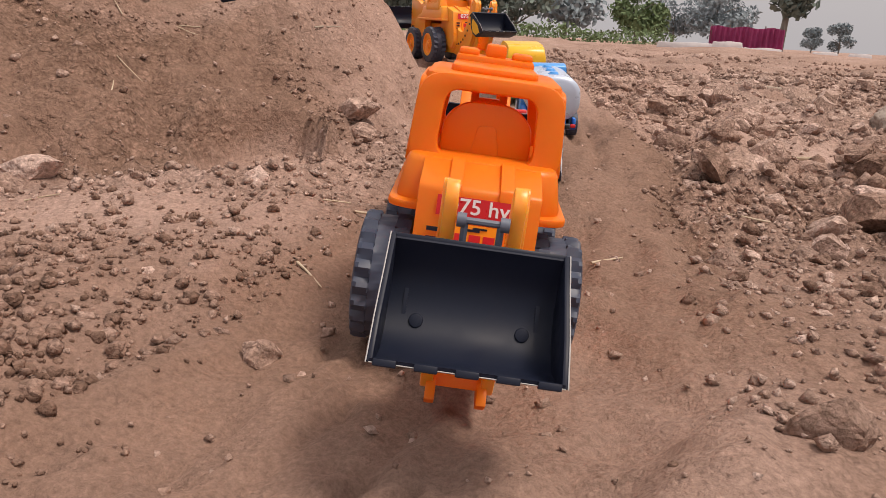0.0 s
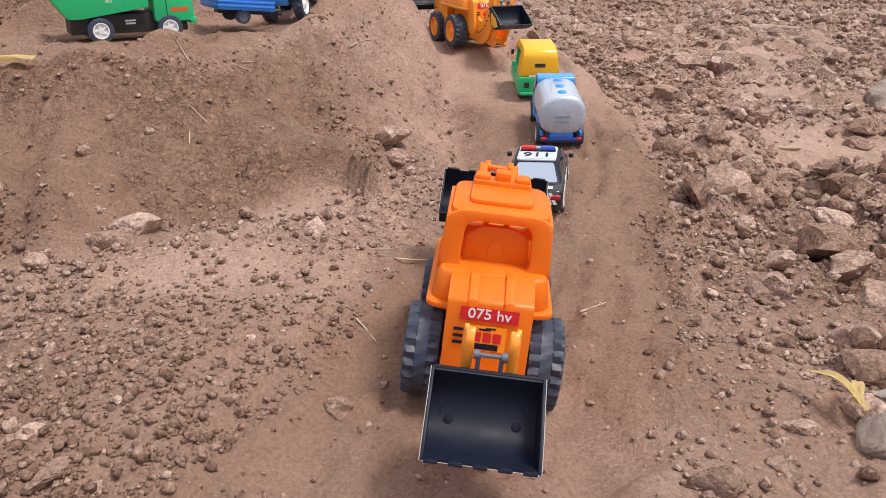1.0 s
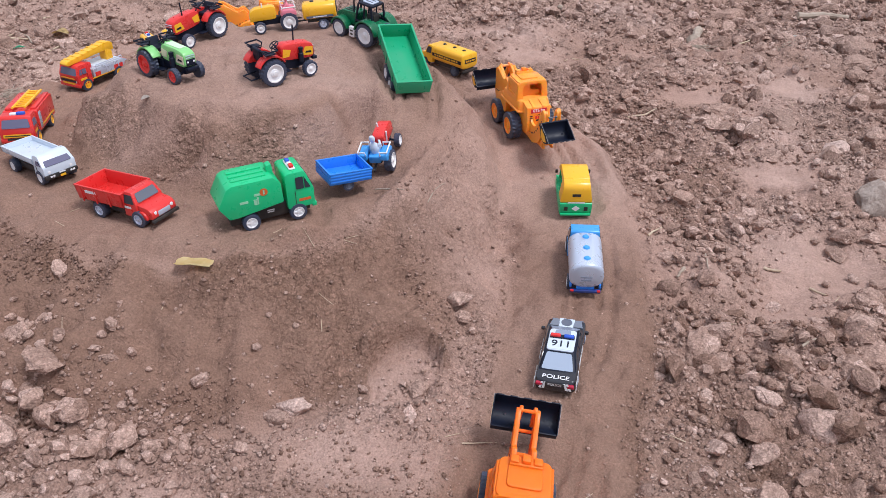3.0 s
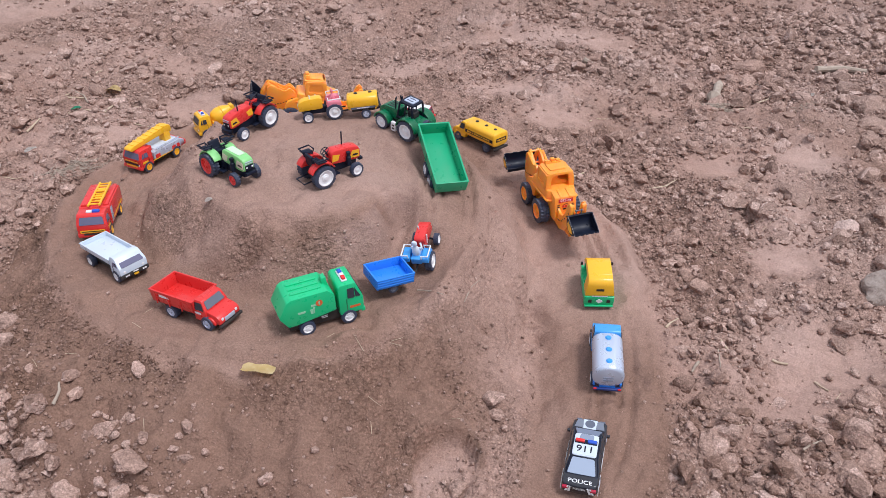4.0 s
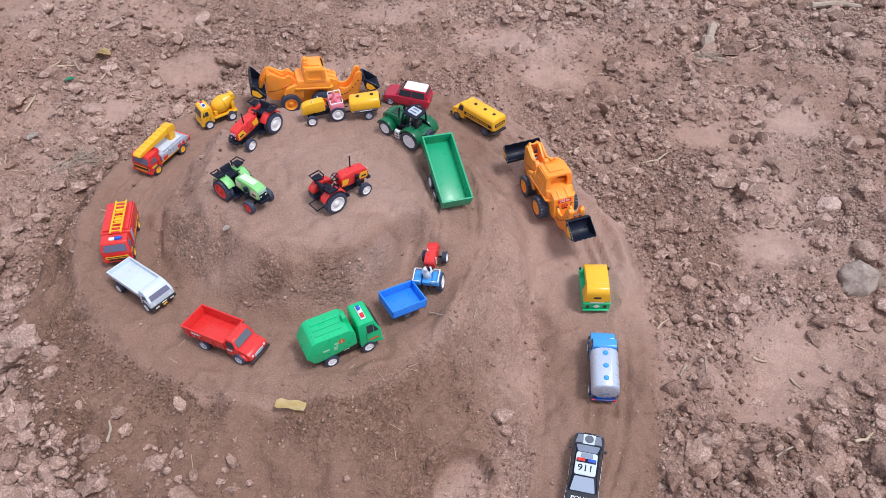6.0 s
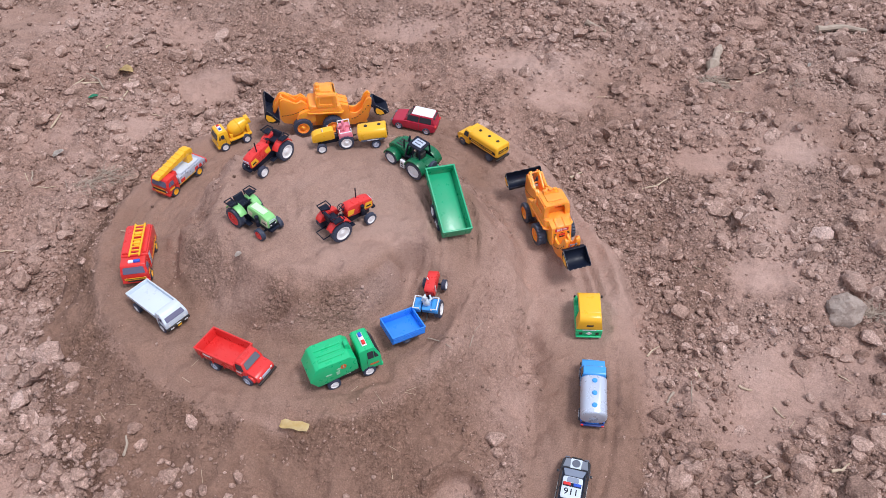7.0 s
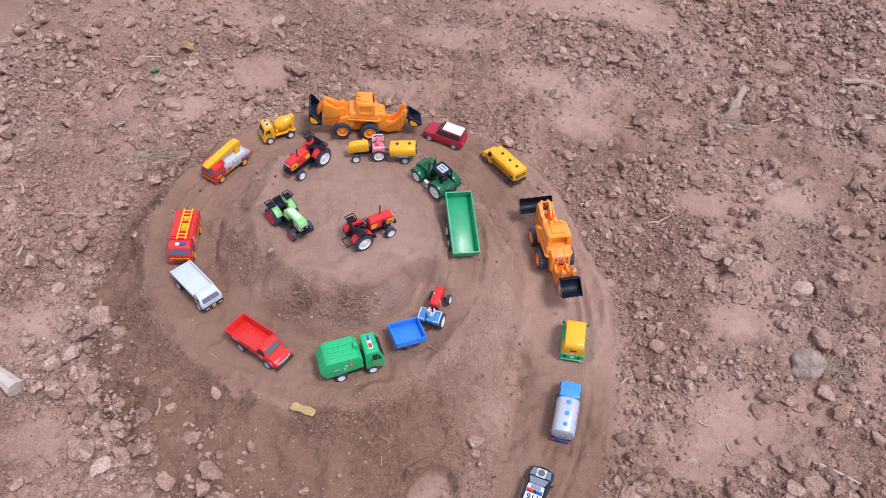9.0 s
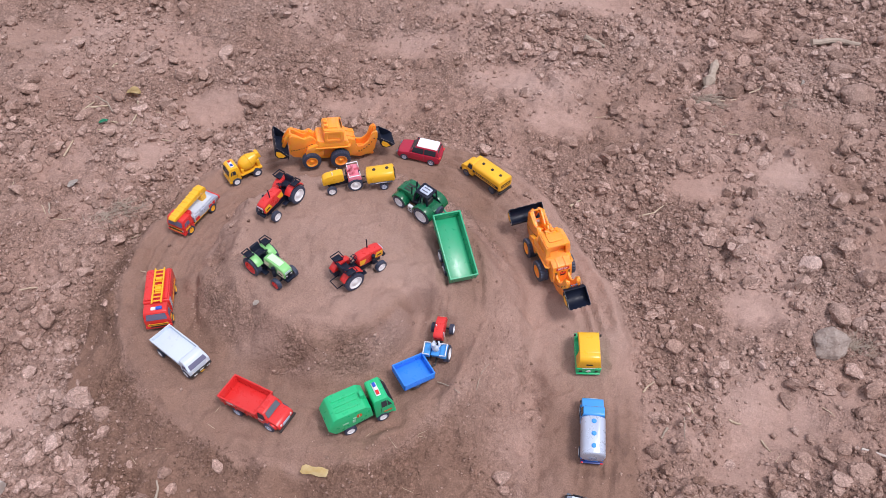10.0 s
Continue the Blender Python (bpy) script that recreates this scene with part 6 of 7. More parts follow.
def red_truck(m):
    t = thing("toy_truck", m, "red toy dumper truck with an empty open tray", "toy truck")
    chassis(t, -56, 40, 15, 9, 18)
    bonnet_cab(t, 18, 66, 23, 13, 47, RED)
    body = tray(t, -66, 20, 25, 24, 45, RED, 2.0, lean=1.5)
    for s in (-1, 1):
        side = facing((-38, s * 26.4, 38), (-s, 0, 0), (0, 0, 1))
        part("sticker", bars(side, [(0, 0, 20, 4)]), WHITE, t)
        part("sticker", bars(facing((26, s * 23.1, 26), (-s, 0, 0), (0, 0, 1)), [(0, 0, 12, 3.4)]), WHITE, t)
        for x in (-56, -30, -4):
            part("rib", box(x - 1.2, x + 1.2, s * 26 - 0.7, s * 26 + 0.7, 22, 43, 0.4), RED, body)
    wheels(t, [42, -32], 21, 11.5, 9.5, SILVER)


def garbage_truck(m):
    t = thing("toy_garbage_truck", m, "bright green toy garbage truck with white wheel rims", "toy truck")
    chassis(t, -52, 56, 17, 8, 26)
    flat_cab(t, 24, 61, 26, 18, 69, GREEN, GLASS, GREEN, STICKER_ORANGE, slope=9)
    light_bar(t, 38, 69)
    hopper = plate(rounded([(-66, 42), (-53, 66), (-46, 70), (8, 70), (18, 60), (19, 32), (-42, 23), (-54, 23)], 2), -26, 26, bevel=2.2)
    body = part("hopper", hopper, GREEN, t)
    for y in (-12, 0, 12):
        part("roof_rib", box(-44, 2, y - 3, y + 3, 69.5, 71.6, 0.8), GREEN, body)
    part("chute", plate(rounded([(6, 60), (6, 78), (13, 80), (15, 58)], 1.5), -6, 6, bevel=1), GREEN, body)
    for s in (-1, 1):
        side = facing((-18, s * 26.2, 42), (-s, 0, 0), (0, 0, 1))
        for x, z, w, h in ((-s * 8, 9, 17, 3.4), (s * 15, 1.5, 11, 3.4)):
            part("bar_mark", bars(side, [(x, z, w, h)]), MINT, body)
        sign = part("sticker", bars(side, [(0, -2, 4, 6), (3.4, -1, 1.6, 8), (3.4, 4.4, 2.6, 2.2), (0, 2.2, 5, 1.2)]), MINT, body, "pale litter bin sign")
        disc = lathe([(0, -0.3), (5.2, -0.3), (5.2, 0.3), (0, 0.3)], 18, "y", (-6, s * 26.4, 53))
        part("sticker", disc, STICKER_ORANGE, body)
        part("sticker", box(-7, -5, s * 26.8 - 0.3, s * 26.8 + 0.3, 50, 56), MINT, body)
        part("sticker", pane([(-61, s * 14 - 6, 45.5), (-61, s * 14 + 6, 45.5), (-55, s * 14 + 6, 56.5), (-55, s * 14 - 6, 56.5)], 0.5, round_by=3), STICKER_PALE, body)
        part("sticker", bars(facing((2, s * 17.2, 18), (-s, 0, 0), (0, 0, 1)), [(0, 1.5, 10, 1.6), (0, -1.2, 9, 1.6)]), WHITE, t)
    wheels(t, [37, -27], 22, 12, 10, WHITE)


def fire_truck(m):
    t = thing("toy_fire_engine", m, "red toy fire engine with a yellow roof ladder", "toy truck")
    chassis(t, -60, 54, 16, 9, 17)
    flat_cab(t, 30, 62, 25, 13, 50, RED, TINTGLASS, RED, YELLOW, slope=5)
    part("body", plate(rounded([(-64, 15), (-64, 46), (-60, 49), (26, 49), (28, 46), (28, 15)], 2), -25, 25, bevel=1.8), RED, t)
    part("roof_step", box(-60, 24, -22, -7, 48, 53, 1.2), RED, t)
    part("roof_step", box(-60, 24, 15, 23, 48, 52, 1.2), RED, t)
    for s in (-1, 1):
        side = facing((-18, s * 25.2, 30), (-s, 0, 0), (0, 0, 1))
        part("stripe", bars(side, [(0, -9, 80, 2.2)]), YELLOW, t)
        part("shutter", box(12, 24, s * 25 - 0.4, s * 25 + 0.4, 18, 44, 0.3), SILVER, t)
        part("panel", bars(side, [(-s * 12, 5, 36, 10)]), STICKER_RED, t)
    lad = new("ladder")
    lad.parent = t
    ladder(lad, (-58, 4, 56), (40, 4, 58), 9, YELLOW, 9, 1.5)
    part("ladder_mount", box(-10, 6, -2, 10, 50, 56, 1), YELLOW, lad)
    part("ladder_drum", lathe([(0, -6), (4, -6), (4, 6), (0, 6)], 14, "y", (-30, 4, 54)), YELLOW, lad)
    bar = new("light_bar")
    bar.parent = t
    part("lamp", box(45, 52, 2, 14, 49, 54, 1.2), LAMP_BLUE, bar)
    part("lamp", box(45, 52, -8, 1.5, 49, 53, 1.2), WHITE, bar)
    front = facing((64.3, 0, 20), (0, 1, 0), (0, 0, 1))
    part("grille", bars(front, [(0, 1, 40, 5)]), YELLOW, t)
    part("bar_mark", bars(front @ Matrix.Translation((0, 0, 0.3)), [(0, 1, 36, 1.4), (0, -4, 30, 3)]), DARK, t)
    wheels(t, [42, -38], 21, 11, 9, YELLOW)


def crane_truck(m):
    t = thing("toy_crane_truck", m, "red toy rescue truck with a yellow boom", "toy truck")
    chassis(t, -56, 52, 16, 9, 17)
    flat_cab(t, 26, 58, 24, 13, 49, RED, TINTGLASS, RED, YELLOW, slope=5)
    part("deck", plate(rounded([(-62, 18), (-62, 28), (-50, 34), (22, 34), (22, 18)], 1.5), -23, 23, bevel=1.2), SILVER, t)
    part("tail_box", box(-66, -50, -23, 23, 17, 27, 1.2), RED, t)
    for s in (-1, 1):
        side = facing((-12, s * 23.2, 25), (-s, 0, 0), (0, 0, 1))
        for px, wide in ((-24, 12), (20, 10), (32, 8)):
            part("panel", bars(side, [(s * px, -2, wide, 8)]), RED, t)
        part("panel", bars(side, [(s * 4, -1, 16, 12)]), SILVER, t)
        part("stripe", bars(side, [(-s * 10, -7, 60, 2)]), YELLOW, t)
    part("engine_hood", box(14, 25, -12, 12, 33, 44, 1.5), RED, t)
    part("deck_plate", pane([(-48, -18, 34.6), (10, -18, 34.6), (10, 18, 34.6), (-48, 18, 34.6)], 0.6, round_by=2), PALEWHITE, t)
    for s in (-1, 1):
        part("deck_rail", tube([(-50, s * 21.5, 35), (-50, s * 21.5, 39), (12, s * 21.5, 39), (12, s * 21.5, 35)], 0.9), SILVER, t)
    boom = new("boom")
    boom.parent = t
    part("boom_post", box(-42, -26, -9, 9, 33, 56, 2), YELLOW, boom)
    beam = plate(rounded([(-46, 50), (-46, 64), (-36, 68), (60, 57), (64, 52), (60, 49), (-30, 54)], 3), -9, 9, bevel=1.2)
    part("boom_beam", beam, YELLOW, boom)
    for i in range(7):
        part("rung", box(-30 + i * 13, -26 + i * 13, -9.8, 9.8, 66.0 - i * 1.5, 68.0 - i * 1.5, 0.5), YELLOW, boom)
    front = facing((60.2, 0, 22), (0, 1, 0), (0, 0, 1))
    part("grille", bars(front, [(0, 0, 38, 4)]), DARK, t)
    part("bar_mark", bars(front, [(0, 4.4, 34, 1.8), (0, -5, 30, 3)]), YELLOW, t)
    wheels(t, [40, -36], 20, 11, 9, YELLOW)


def mixer_truck(m):
    t = thing("toy_mixer_truck", m, "small yellow toy cement mixer truck", "toy truck")
    chassis(t, -40, 38, 13, 9, 17)
    flat_cab(t, 14, 42, 20, 13, 50, YELLOW, GLASS, YELLOW, slope=5)
    light_bar(t, 26, 50, 10)
    drum = lathe([(0, -30), (8, -30), (9, -26), (17, -8), (18, 4), (15, 16), (8, 22), (0, 23)], 24, "x")
    for a in range(0, 3):
        drum = lathe([(12 + a * 2.5, -17 + a * 5), (13.4 + a * 2.5, -15.6 + a * 5), (12.6 + a * 2.5, -14 + a * 5)], 24, "x", bm=drum)
    bmesh.ops.transform(drum, matrix=Matrix.Translation((-14, 0, 38)) @ Matrix.Rotation(radians(18), 4, "Y"), verts=drum.verts)
    part("drum", drum, YELLOW, t)
    part("drum_cradle", box(-40, -32, -12, 12, 16, 40, 1.5), YELLOW, t)
    part("drum_cradle", box(2, 9, -14, 14, 16, 32, 1.5), YELLOW, t)
    part("bed", box(-42, 12, -17, 17, 16, 20, 1), YELLOW, t)
    part("hopper", plate([(-48, 40), (-44, 56), (-36, 56), (-36, 42)], -8, 8, bevel=1.2), YELLOW, t)
    wheels(t, [28, -26], 18, 10.5, 8, WHITE)


def tractor(m, label, mat, rim, tint, scale=1.0, fender=None, seat=None, exhaust_h=74, sticker=YELLOW, nose_mat=None, hood_top=None):
    """An open farm tractor."""
    t = thing("toy_tractor", m, label, "toy tractor", "toy tractors")
    fender, seat = fender or mat, seat or BLACK
    part("engine", box(-20, 46, -7, 7, 13, 30, 1.2), BLACK, t)
    part("gearbox", box(-40, -6, -10, 10, 12, 28, 1.5), BLACK, t)
    hood = plate(rounded([(-6, 30), (-6, 50), (2, 54), (38, 51), (50, 47), (53, 42), (53, 27), (46, 24), (10, 27)], 3.5), -10.5, 10.5, bevel=3.4)
    h = part("hood", hood, mat, t)
    part("grille", box(51.6, 53.8, -8, 8, 27, 37, 0.8), nose_mat or BLACK, h)
    for z in (38.5, 41.5):
        part("grille_bar", box(52.2, 53.6, -7.5, 7.5, z, z + 1.4, 0.4), SILVER, h)
    if hood_top:
        part("hood_panel", pane([(4, -7, 54.1), (38, -6, 51.3), (38, 6, 51.3), (4, 7, 54.1)], 0.5), hood_top, h)
    for s in (-1, 1):
        part("sticker", pane([(30, s * 10.6, 31), (50, s * 10.6, 29), (50, s * 10.6, 42), (36, s * 10.6, 44)], 0.3), sticker, h)
        part("bar_mark", pane([(36, s * 10.9, 34), (47, s * 10.9, 33), (47, s * 10.9, 36), (38, s * 10.9, 37)], 0.3), BLACK, h)
        part("headlight", lathe([(0, 0), (2, 0), (0, 1.2)], 10, "x", (53.6, s * 5.4, 33)), WHITE, h)
        arch = [(-30 + r * math.cos(a), 21 + r * math.sin(a)) for r, rng in ((26, range(1, 9)), (23.5, range(8, 0, -1))) for a in (math.pi * (0.06 + i * 0.1) for i in rng)]
        f = part("mudguard", plate(arch, s * 10 if s > 0 else -25, s * 25 if s > 0 else -10, bevel=0.7), fender, t)
        part("mudguard_wall", plate(arch[:8] + [(-52, 30), (-10, 30)], s * 12 - 1, s * 12 + 1, bevel=0.3), fender, f)
        loop = [(-42, s * 15, 46), (-44, s * 15, 55), (-44, s * 30, 55), (-24, s * 30, 56), (-24, s * 15, 56), (-26, s * 15, 48)]
        part("grab_rail", tube(loop + [loop[1]], 1.3), BLACK, t)
        part("rail_tray", box(-43, -25, s * 22.5 - 6.5, s * 22.5 + 6.5, 50, 51.2, 0.4), BLACK, t)
        part("side_sticker", pane([(-5, s * 10.6, 34), (7, s * 10.6, 34), (11, s * 10.6, 44), (-3, s * 10.6, 47)], 0.3), sticker, h)
        part("foot_step", box(-14, 4, s * 15 - 5, s * 15 + 5, 14, 16, 0.5), BLACK, t)
        part("front_axle", tube([(36, 0, 15), (36, s * 19, 12)], 2.2), BLACK, t)
    part("seat", plate(rounded([(-42, 34), (-45, 55), (-40, 56), (-36, 42), (-22, 42), (-22, 35)], 2), -10, 10, bevel=1.4), seat, t)
    part("steering_column", tube([(-4, 0, 40), (-12, 0, 54)], 1.2), BLACK, t)
    at = Matrix.Translation((-12, 0, 54)) @ Matrix.Rotation(radians(-35), 4, "Y")
    ringed = ring(7.4, 0.8, at)
    ringed = box(-7, 7, -0.8, 0.8, -0.5, 0.5, 0, ringed, at)
    ringed = box(-0.8, 0.8, -7, 7, -0.5, 0.5, 0, ringed, at)
    part("steering_wheel", ringed, BLACK, t)
    part("exhaust", tube([(26, 6, 44), (26, 6, exhaust_h)], 1.3), BLACK, t)
    part("air_filter", lathe([(0, 0), (4.2, 0), (4.2, 13), (3.0, 14), (3.0, 19), (3.8, 19), (3.8, 22), (0, 23)], 14, "z", (26, -14, 24)), BLACK, t)
    part("bumper", box(50, 58, -10, 10, 20, 25, 1), BLACK, t)
    part("hitch", tube([(-40, -12, 14), (-62, -12, 12), (-62, 12, 12), (-40, 12, 14)], 1.3), BLACK, t)
    wheels(t, [-30], 22.5, 21, 14, rim, "lug")
    wheels(t, [36], 21.5, 12.5, 8.5, rim, "lug")
    return t


def cab_tractor(m):
    t = thing("toy_tractor", m, "dark green toy tractor with a black cab frame", "toy tractor", "toy tractors")
    part("engine", box(-40, 44, -9, 9, 13, 30, 1.5), BLACK, t)
    part("hood", plate(rounded([(2, 28), (2, 46), (36, 44), (48, 37), (49, 26), (6, 24)], 3), -13, 13, bevel=3), DEEPGREEN, t)
    for y in (-7, 0, 7):
        part("hood_vent", bars(facing((24, y, 45.4), (0, -1, 0), (1, 0, -0.06)), [(0, 0, 3.4, 16)]), DARK, t)
    part("rear_body", box(-52, -8, -14, 14, 22, 38, 3), DEEPGREEN, t)
    cab = new("cab")
    cab.parent = t
    for x0, x1 in ((2, -4), (-36, -32)):
        for s in (-1, 1):
            part("pillar", tube([(x0, s * 16, 32), (x1, s * 15, 66)], 1.9), BLACK, cab)
    for s in (-1, 1):
        part("door_bar", tube([(2, s * 16.5, 36), (-36, s * 16.5, 38)], 1.6), BLACK, cab)
        part("door_bar", tube([(-16, s * 16.5, 37), (-18, s * 15.5, 66)], 1.3), BLACK, cab)
    part("roof", plate(rounded([(-35, -15.5), (-2, -15.5), (-2, 15.5), (-35, 15.5)], 4), 65, 68.5, "z", 1.0), BLACK, cab)
    part("roof_hatch", plate(rounded([(-30, -9.5), (-8, -9.5), (-8, 9.5), (-30, 9.5)], 3), 68, 70.2, "z", 0.6), SILVER, cab)
    for y in (-4, 4):
        part("hatch_bar", box(-26, -12, y - 1.2, y + 1.2, 70.0, 70.8, 0.3), GREY, cab)
    part("seat", box(-32, -16, -8, 8, 34, 50, 2), DARK, t)
    for s in (-1, 1):
        for cx, cz, r, y0, y1 in ((-30, 21, 25, 14, 31), (32, 16, 19.5, 13, 28)):
            arch = [(cx + q * math.cos(a), cz + q * math.sin(a)) for q, rng in ((r, range(9)), (r - 3, range(8, -1, -1))) for a in (math.pi * (0.05 + i * 0.112) for i in rng)]
            part("mudguard", plate(arch, s * y0 if s > 0 else -y1, s * y1 if s > 0 else -y0, bevel=0.8), DEEPGREEN, t)
        step = part("step", box(-4, 8, s * 24 - 3, s * 24 + 3, 8, 26, 1), WHITE, t)
        part("step_gap", box(-1, 5, s * 24 - 3.3, s * 24 + 3.3, 12, 15, 0.2), DARK, step)
        part("step_gap", box(-1, 5, s * 24 - 3.3, s * 24 + 3.3, 18, 21, 0.2), DARK, step)
    part("exhaust", tube([(10, 11, 42), (10, 11, 66), (8, 11, 70)], 1.5), BLACK, t)
    part("air_filter", tube([(14, -11, 42), (14, -11, 60)], 1.9), BLACK, t)
    part("roof_lamp", tube([(-2, 10, 68), (0, 10, 76)], 1.1), BLACK, t)
    part("spare_wheel", lathe([(0, -3), (11, -3), (12, 0), (11, 3), (0, 3)], 18, "x", (-55, 0, 30)), RUBBER, t)
    wheels(t, [-30], 23, 20.5, 15, WHITE, "lug")
    wheels(t, [32], 21.5, 15.5, 12, WHITE, "lug")


def green_trailer(m):
    t = thing("toy_trailer", m, "green toy trailer with an empty deep tray", "toy trailer")
    chassis(t, -62, 60, 12, 18, 26)
    body = tray(t, -70, 66, 27, 26, 50, SEAGREEN, 2.4, lean=2.0)
    part("tailgate", plate(rounded([(-28, 27), (28, 27), (29, 50), (-29, 50)], 1), -72.5, -70.5, "x", 0.5), SEAGREEN, body)
    for s in (-1, 1):
        for x in (-44, 0, 44):
            part("rib", box(x - 1.4, x + 1.4, s * 28.6 - 0.8, s * 28.6 + 0.8, 28, 48, 0.4), SEAGREEN, body)
        part("drawbar", tube([(62, s * 14, 22), (92, s * 2, 20)], 2.0), SEAGREEN, t)
    wheels(t, [-38, -8], 25, 13.5, 8, WHITE)


def blue_trailer(m):
    t = thing("toy_trailer", m, "small blue toy trailer with an empty open tray", "toy trailer")
    chassis(t, -24, 26, 8, 9, 15)
    body = tray(t, -32, 32, 26, 14, 31, BLUE, 1.8)
    ribs(body, -31, 31, 26.4, 16, 29, 3, BLUE)
    for i in range(3):
        part("rib", box(-33, -32, -25, 25, 17 + i * 4.5, 19 + i * 4.5, 0.3), BLUE, body)
    part("drawbar", tube([(26, 0, 13), (48, 0, 14)], 1.8), DARK, t)
    wheels(t, [-2], 20, 8, 6, GREY)


def small_tractor(m, label, hood_mat, seat_mat, rail_mat, big=1.0):
    t = thing("toy_tractor", m, label, "toy tractor", "toy tractors")
    part("engine", box(-26, 34, -6, 6, 11, 24, 1), BLACK, t)
    part("hood", plate(rounded([(-3, 22), (-3, 41), (3, 44), (32, 42), (41, 38), (44, 33), (44, 20), (6, 21)], 3), -8.8, 8.8, bevel=3.0), hood_mat, t)
    part("grille", box(43, 44.8, -6, 6, 21, 31, 0.4), CREAM, t)
    part("seat_box", box(-36, -14, -9, 9, 20, 32, 1.6), seat_mat, t)
    for s in (-1, 1):
        part("mudguard", plate(rounded([(-40, 28), (-38, 36), (-14, 37), (-10, 28)], 2), s * 10 if s > 0 else -22, s * 22 if s > 0 else -10, bevel=0.8), seat_mat, t)
        loop = [(-38, s * 11, 36), (-38, s * 11, 42), (-38, s * 22, 42), (-14, s * 22, 42), (-14, s * 11, 42), (-14, s * 11, 36)]
        part("grab_rail", tube(loop, 1.2), rail_mat, t)
        part("front_axle", tube([(28, 0, 13), (28, s * 17, 10)], 1.8), BLACK, t)
    part("exhaust", tube([(20, 5, 34), (20, 5, 50)], 1.2), rail_mat, t)
    part("hand_lever", tube([(6, -9, 26), (8, -11, 44)], 1.2), rail_mat, t)
    part("hitch", tube([(-30, 0, 16), (-48, 0, 15)], 1.6), DARK, t)
    wheels(t, [-24], 19, 16.5, 11, WHITE, "lug")
    wheels(t, [28], 18, 10.5, 8, WHITE, "lug")
    return t


def figure(m, label, mat):
    """A plain moulded driver, one simple shape."""
    bm = lathe([(0, 0), (6, 0), (7, 5), (6, 14), (3, 17), (2.6, 19), (4.4, 22), (4.6, 26), (3, 29), (0, 30)], 14, "z", squash=(0.8, 1))
    for s in (-1, 1):
        bm = tube([(0, s * 6, 14), (6, s * 8, 9), (14, s * 4, 10)], 1.8, 7, bm)
        bm = tube([(2, s * 3, 2), (12, s * 5, 1), (14, s * 5, -7)], 2.4, 7, bm)
    ob = new("toy_figure", mesh_of("toy_figure", bm, mat))
    ob.matrix_world = m
    return tagged(ob, label, "toy figure")


def tank_trailer(m):
    t = thing("toy_tank_trailer", m, "yellow toy tank trailer with dark hatches", "toy trailer")
    chassis(t, -22, 24, 7, 12, 18)
    tank(t, -30, 30, 19, 18, 47, YELLOW, 3.0)
    for x in (-16, 12):
        cap(t, x, 47, DARK, 3.4)
    for s in (-1, 1):
        side = facing((0, s * 19, 24), (-s, 0, 0), (0, 0, 1))
        part("band", bars(side, [(0, 0, 48, 4)]), GREY, t)
        part("bar_mark", bars(side @ Matrix.Translation((0, 0, 0.3)), [(0, 0, 24, 1.6)]), WHITE, t)
    part("end_ring", ring(12, 0.9, Matrix.Translation((-30.2, 0, 32)) @ Matrix.Rotation(radians(90), 4, "Y")), DARK, t)
    part("drawbar", tube([(22, 0, 16), (42, 0, 15)], 1.6), DARK, t)
    wheels(t, [-4], 15, 9.5, 6, SILVER)


police_car(stand(0.0687, 0.5800, 81.2, tip=1.4))
blue_tanker(parked("blue_tanker"))
auto_rickshaw(parked("auto_rickshaw"))
yellow_tanker(parked("yellow_tanker"))
car(parked("estate_car"), "red toy estate car with a white roof", "toy_car", CRIMSON, WHITE, 112, 48, 47, True)
mixer_truck(parked("mixer_truck"))
crane_truck(parked("crane_truck"))
fire_truck(parked("fire_truck"))
white_truck(parked("white_truck"))
red_truck(parked("red_truck"))
garbage_truck(parked("garbage_truck"))
blue_trailer(parked("blue_trailer"))
m = parked("blue_tractor")
small_tractor(m, "blue and red toy tractor with white rails", RED, SKYBLUE, WHITE)
figure(m @ pose(-0.024, 0, 0.032) @ Matrix.Scale(1.0, 4), "plain white moulded toy driver on the tractor seat", PALEWHITE)
green_trailer(parked("green_trailer"))
cab_tractor(parked("cab_tractor"))
tank_trailer(parked("tank_trailer"))
m = parked("yellow_tractor")
small_tractor(m, "yellow toy tractor with a pink seat and white rails", YELLOW, PINK, WHITE)
figure(m @ pose(-0.024, 0, 0.031) @ Matrix.Scale(0.85, 4), "plain pale pink moulded toy driver on the tractor seat", PINK)
tractor(parked("red_tractor"), "red toy farm tractor with white rims", RED, WHITE, None)
tractor(parked("lime_tractor"), "lime green toy farm tractor with red rims", LIME, RED, None, sticker=CREAM, exhaust_h=50, hood_top=PALELIME)
tractor(parked("tall_tractor"), "red toy farm tractor with tall black exhaust", RED, WHITE, None, exhaust_h=76)
# ---- leaves, husks, sticks and roots lying about ----
def husk_material(name, a, b):
    m, t, bs = nodes_of(name)
    c = ramp(t, noise_of(t, 60, 5, 0.6), [(0.3, a), (0.7, b)])
    t.links.new(c, bs.inputs["Base Color"])
    bs.inputs["Roughness"].default_value = 0.8
    return m


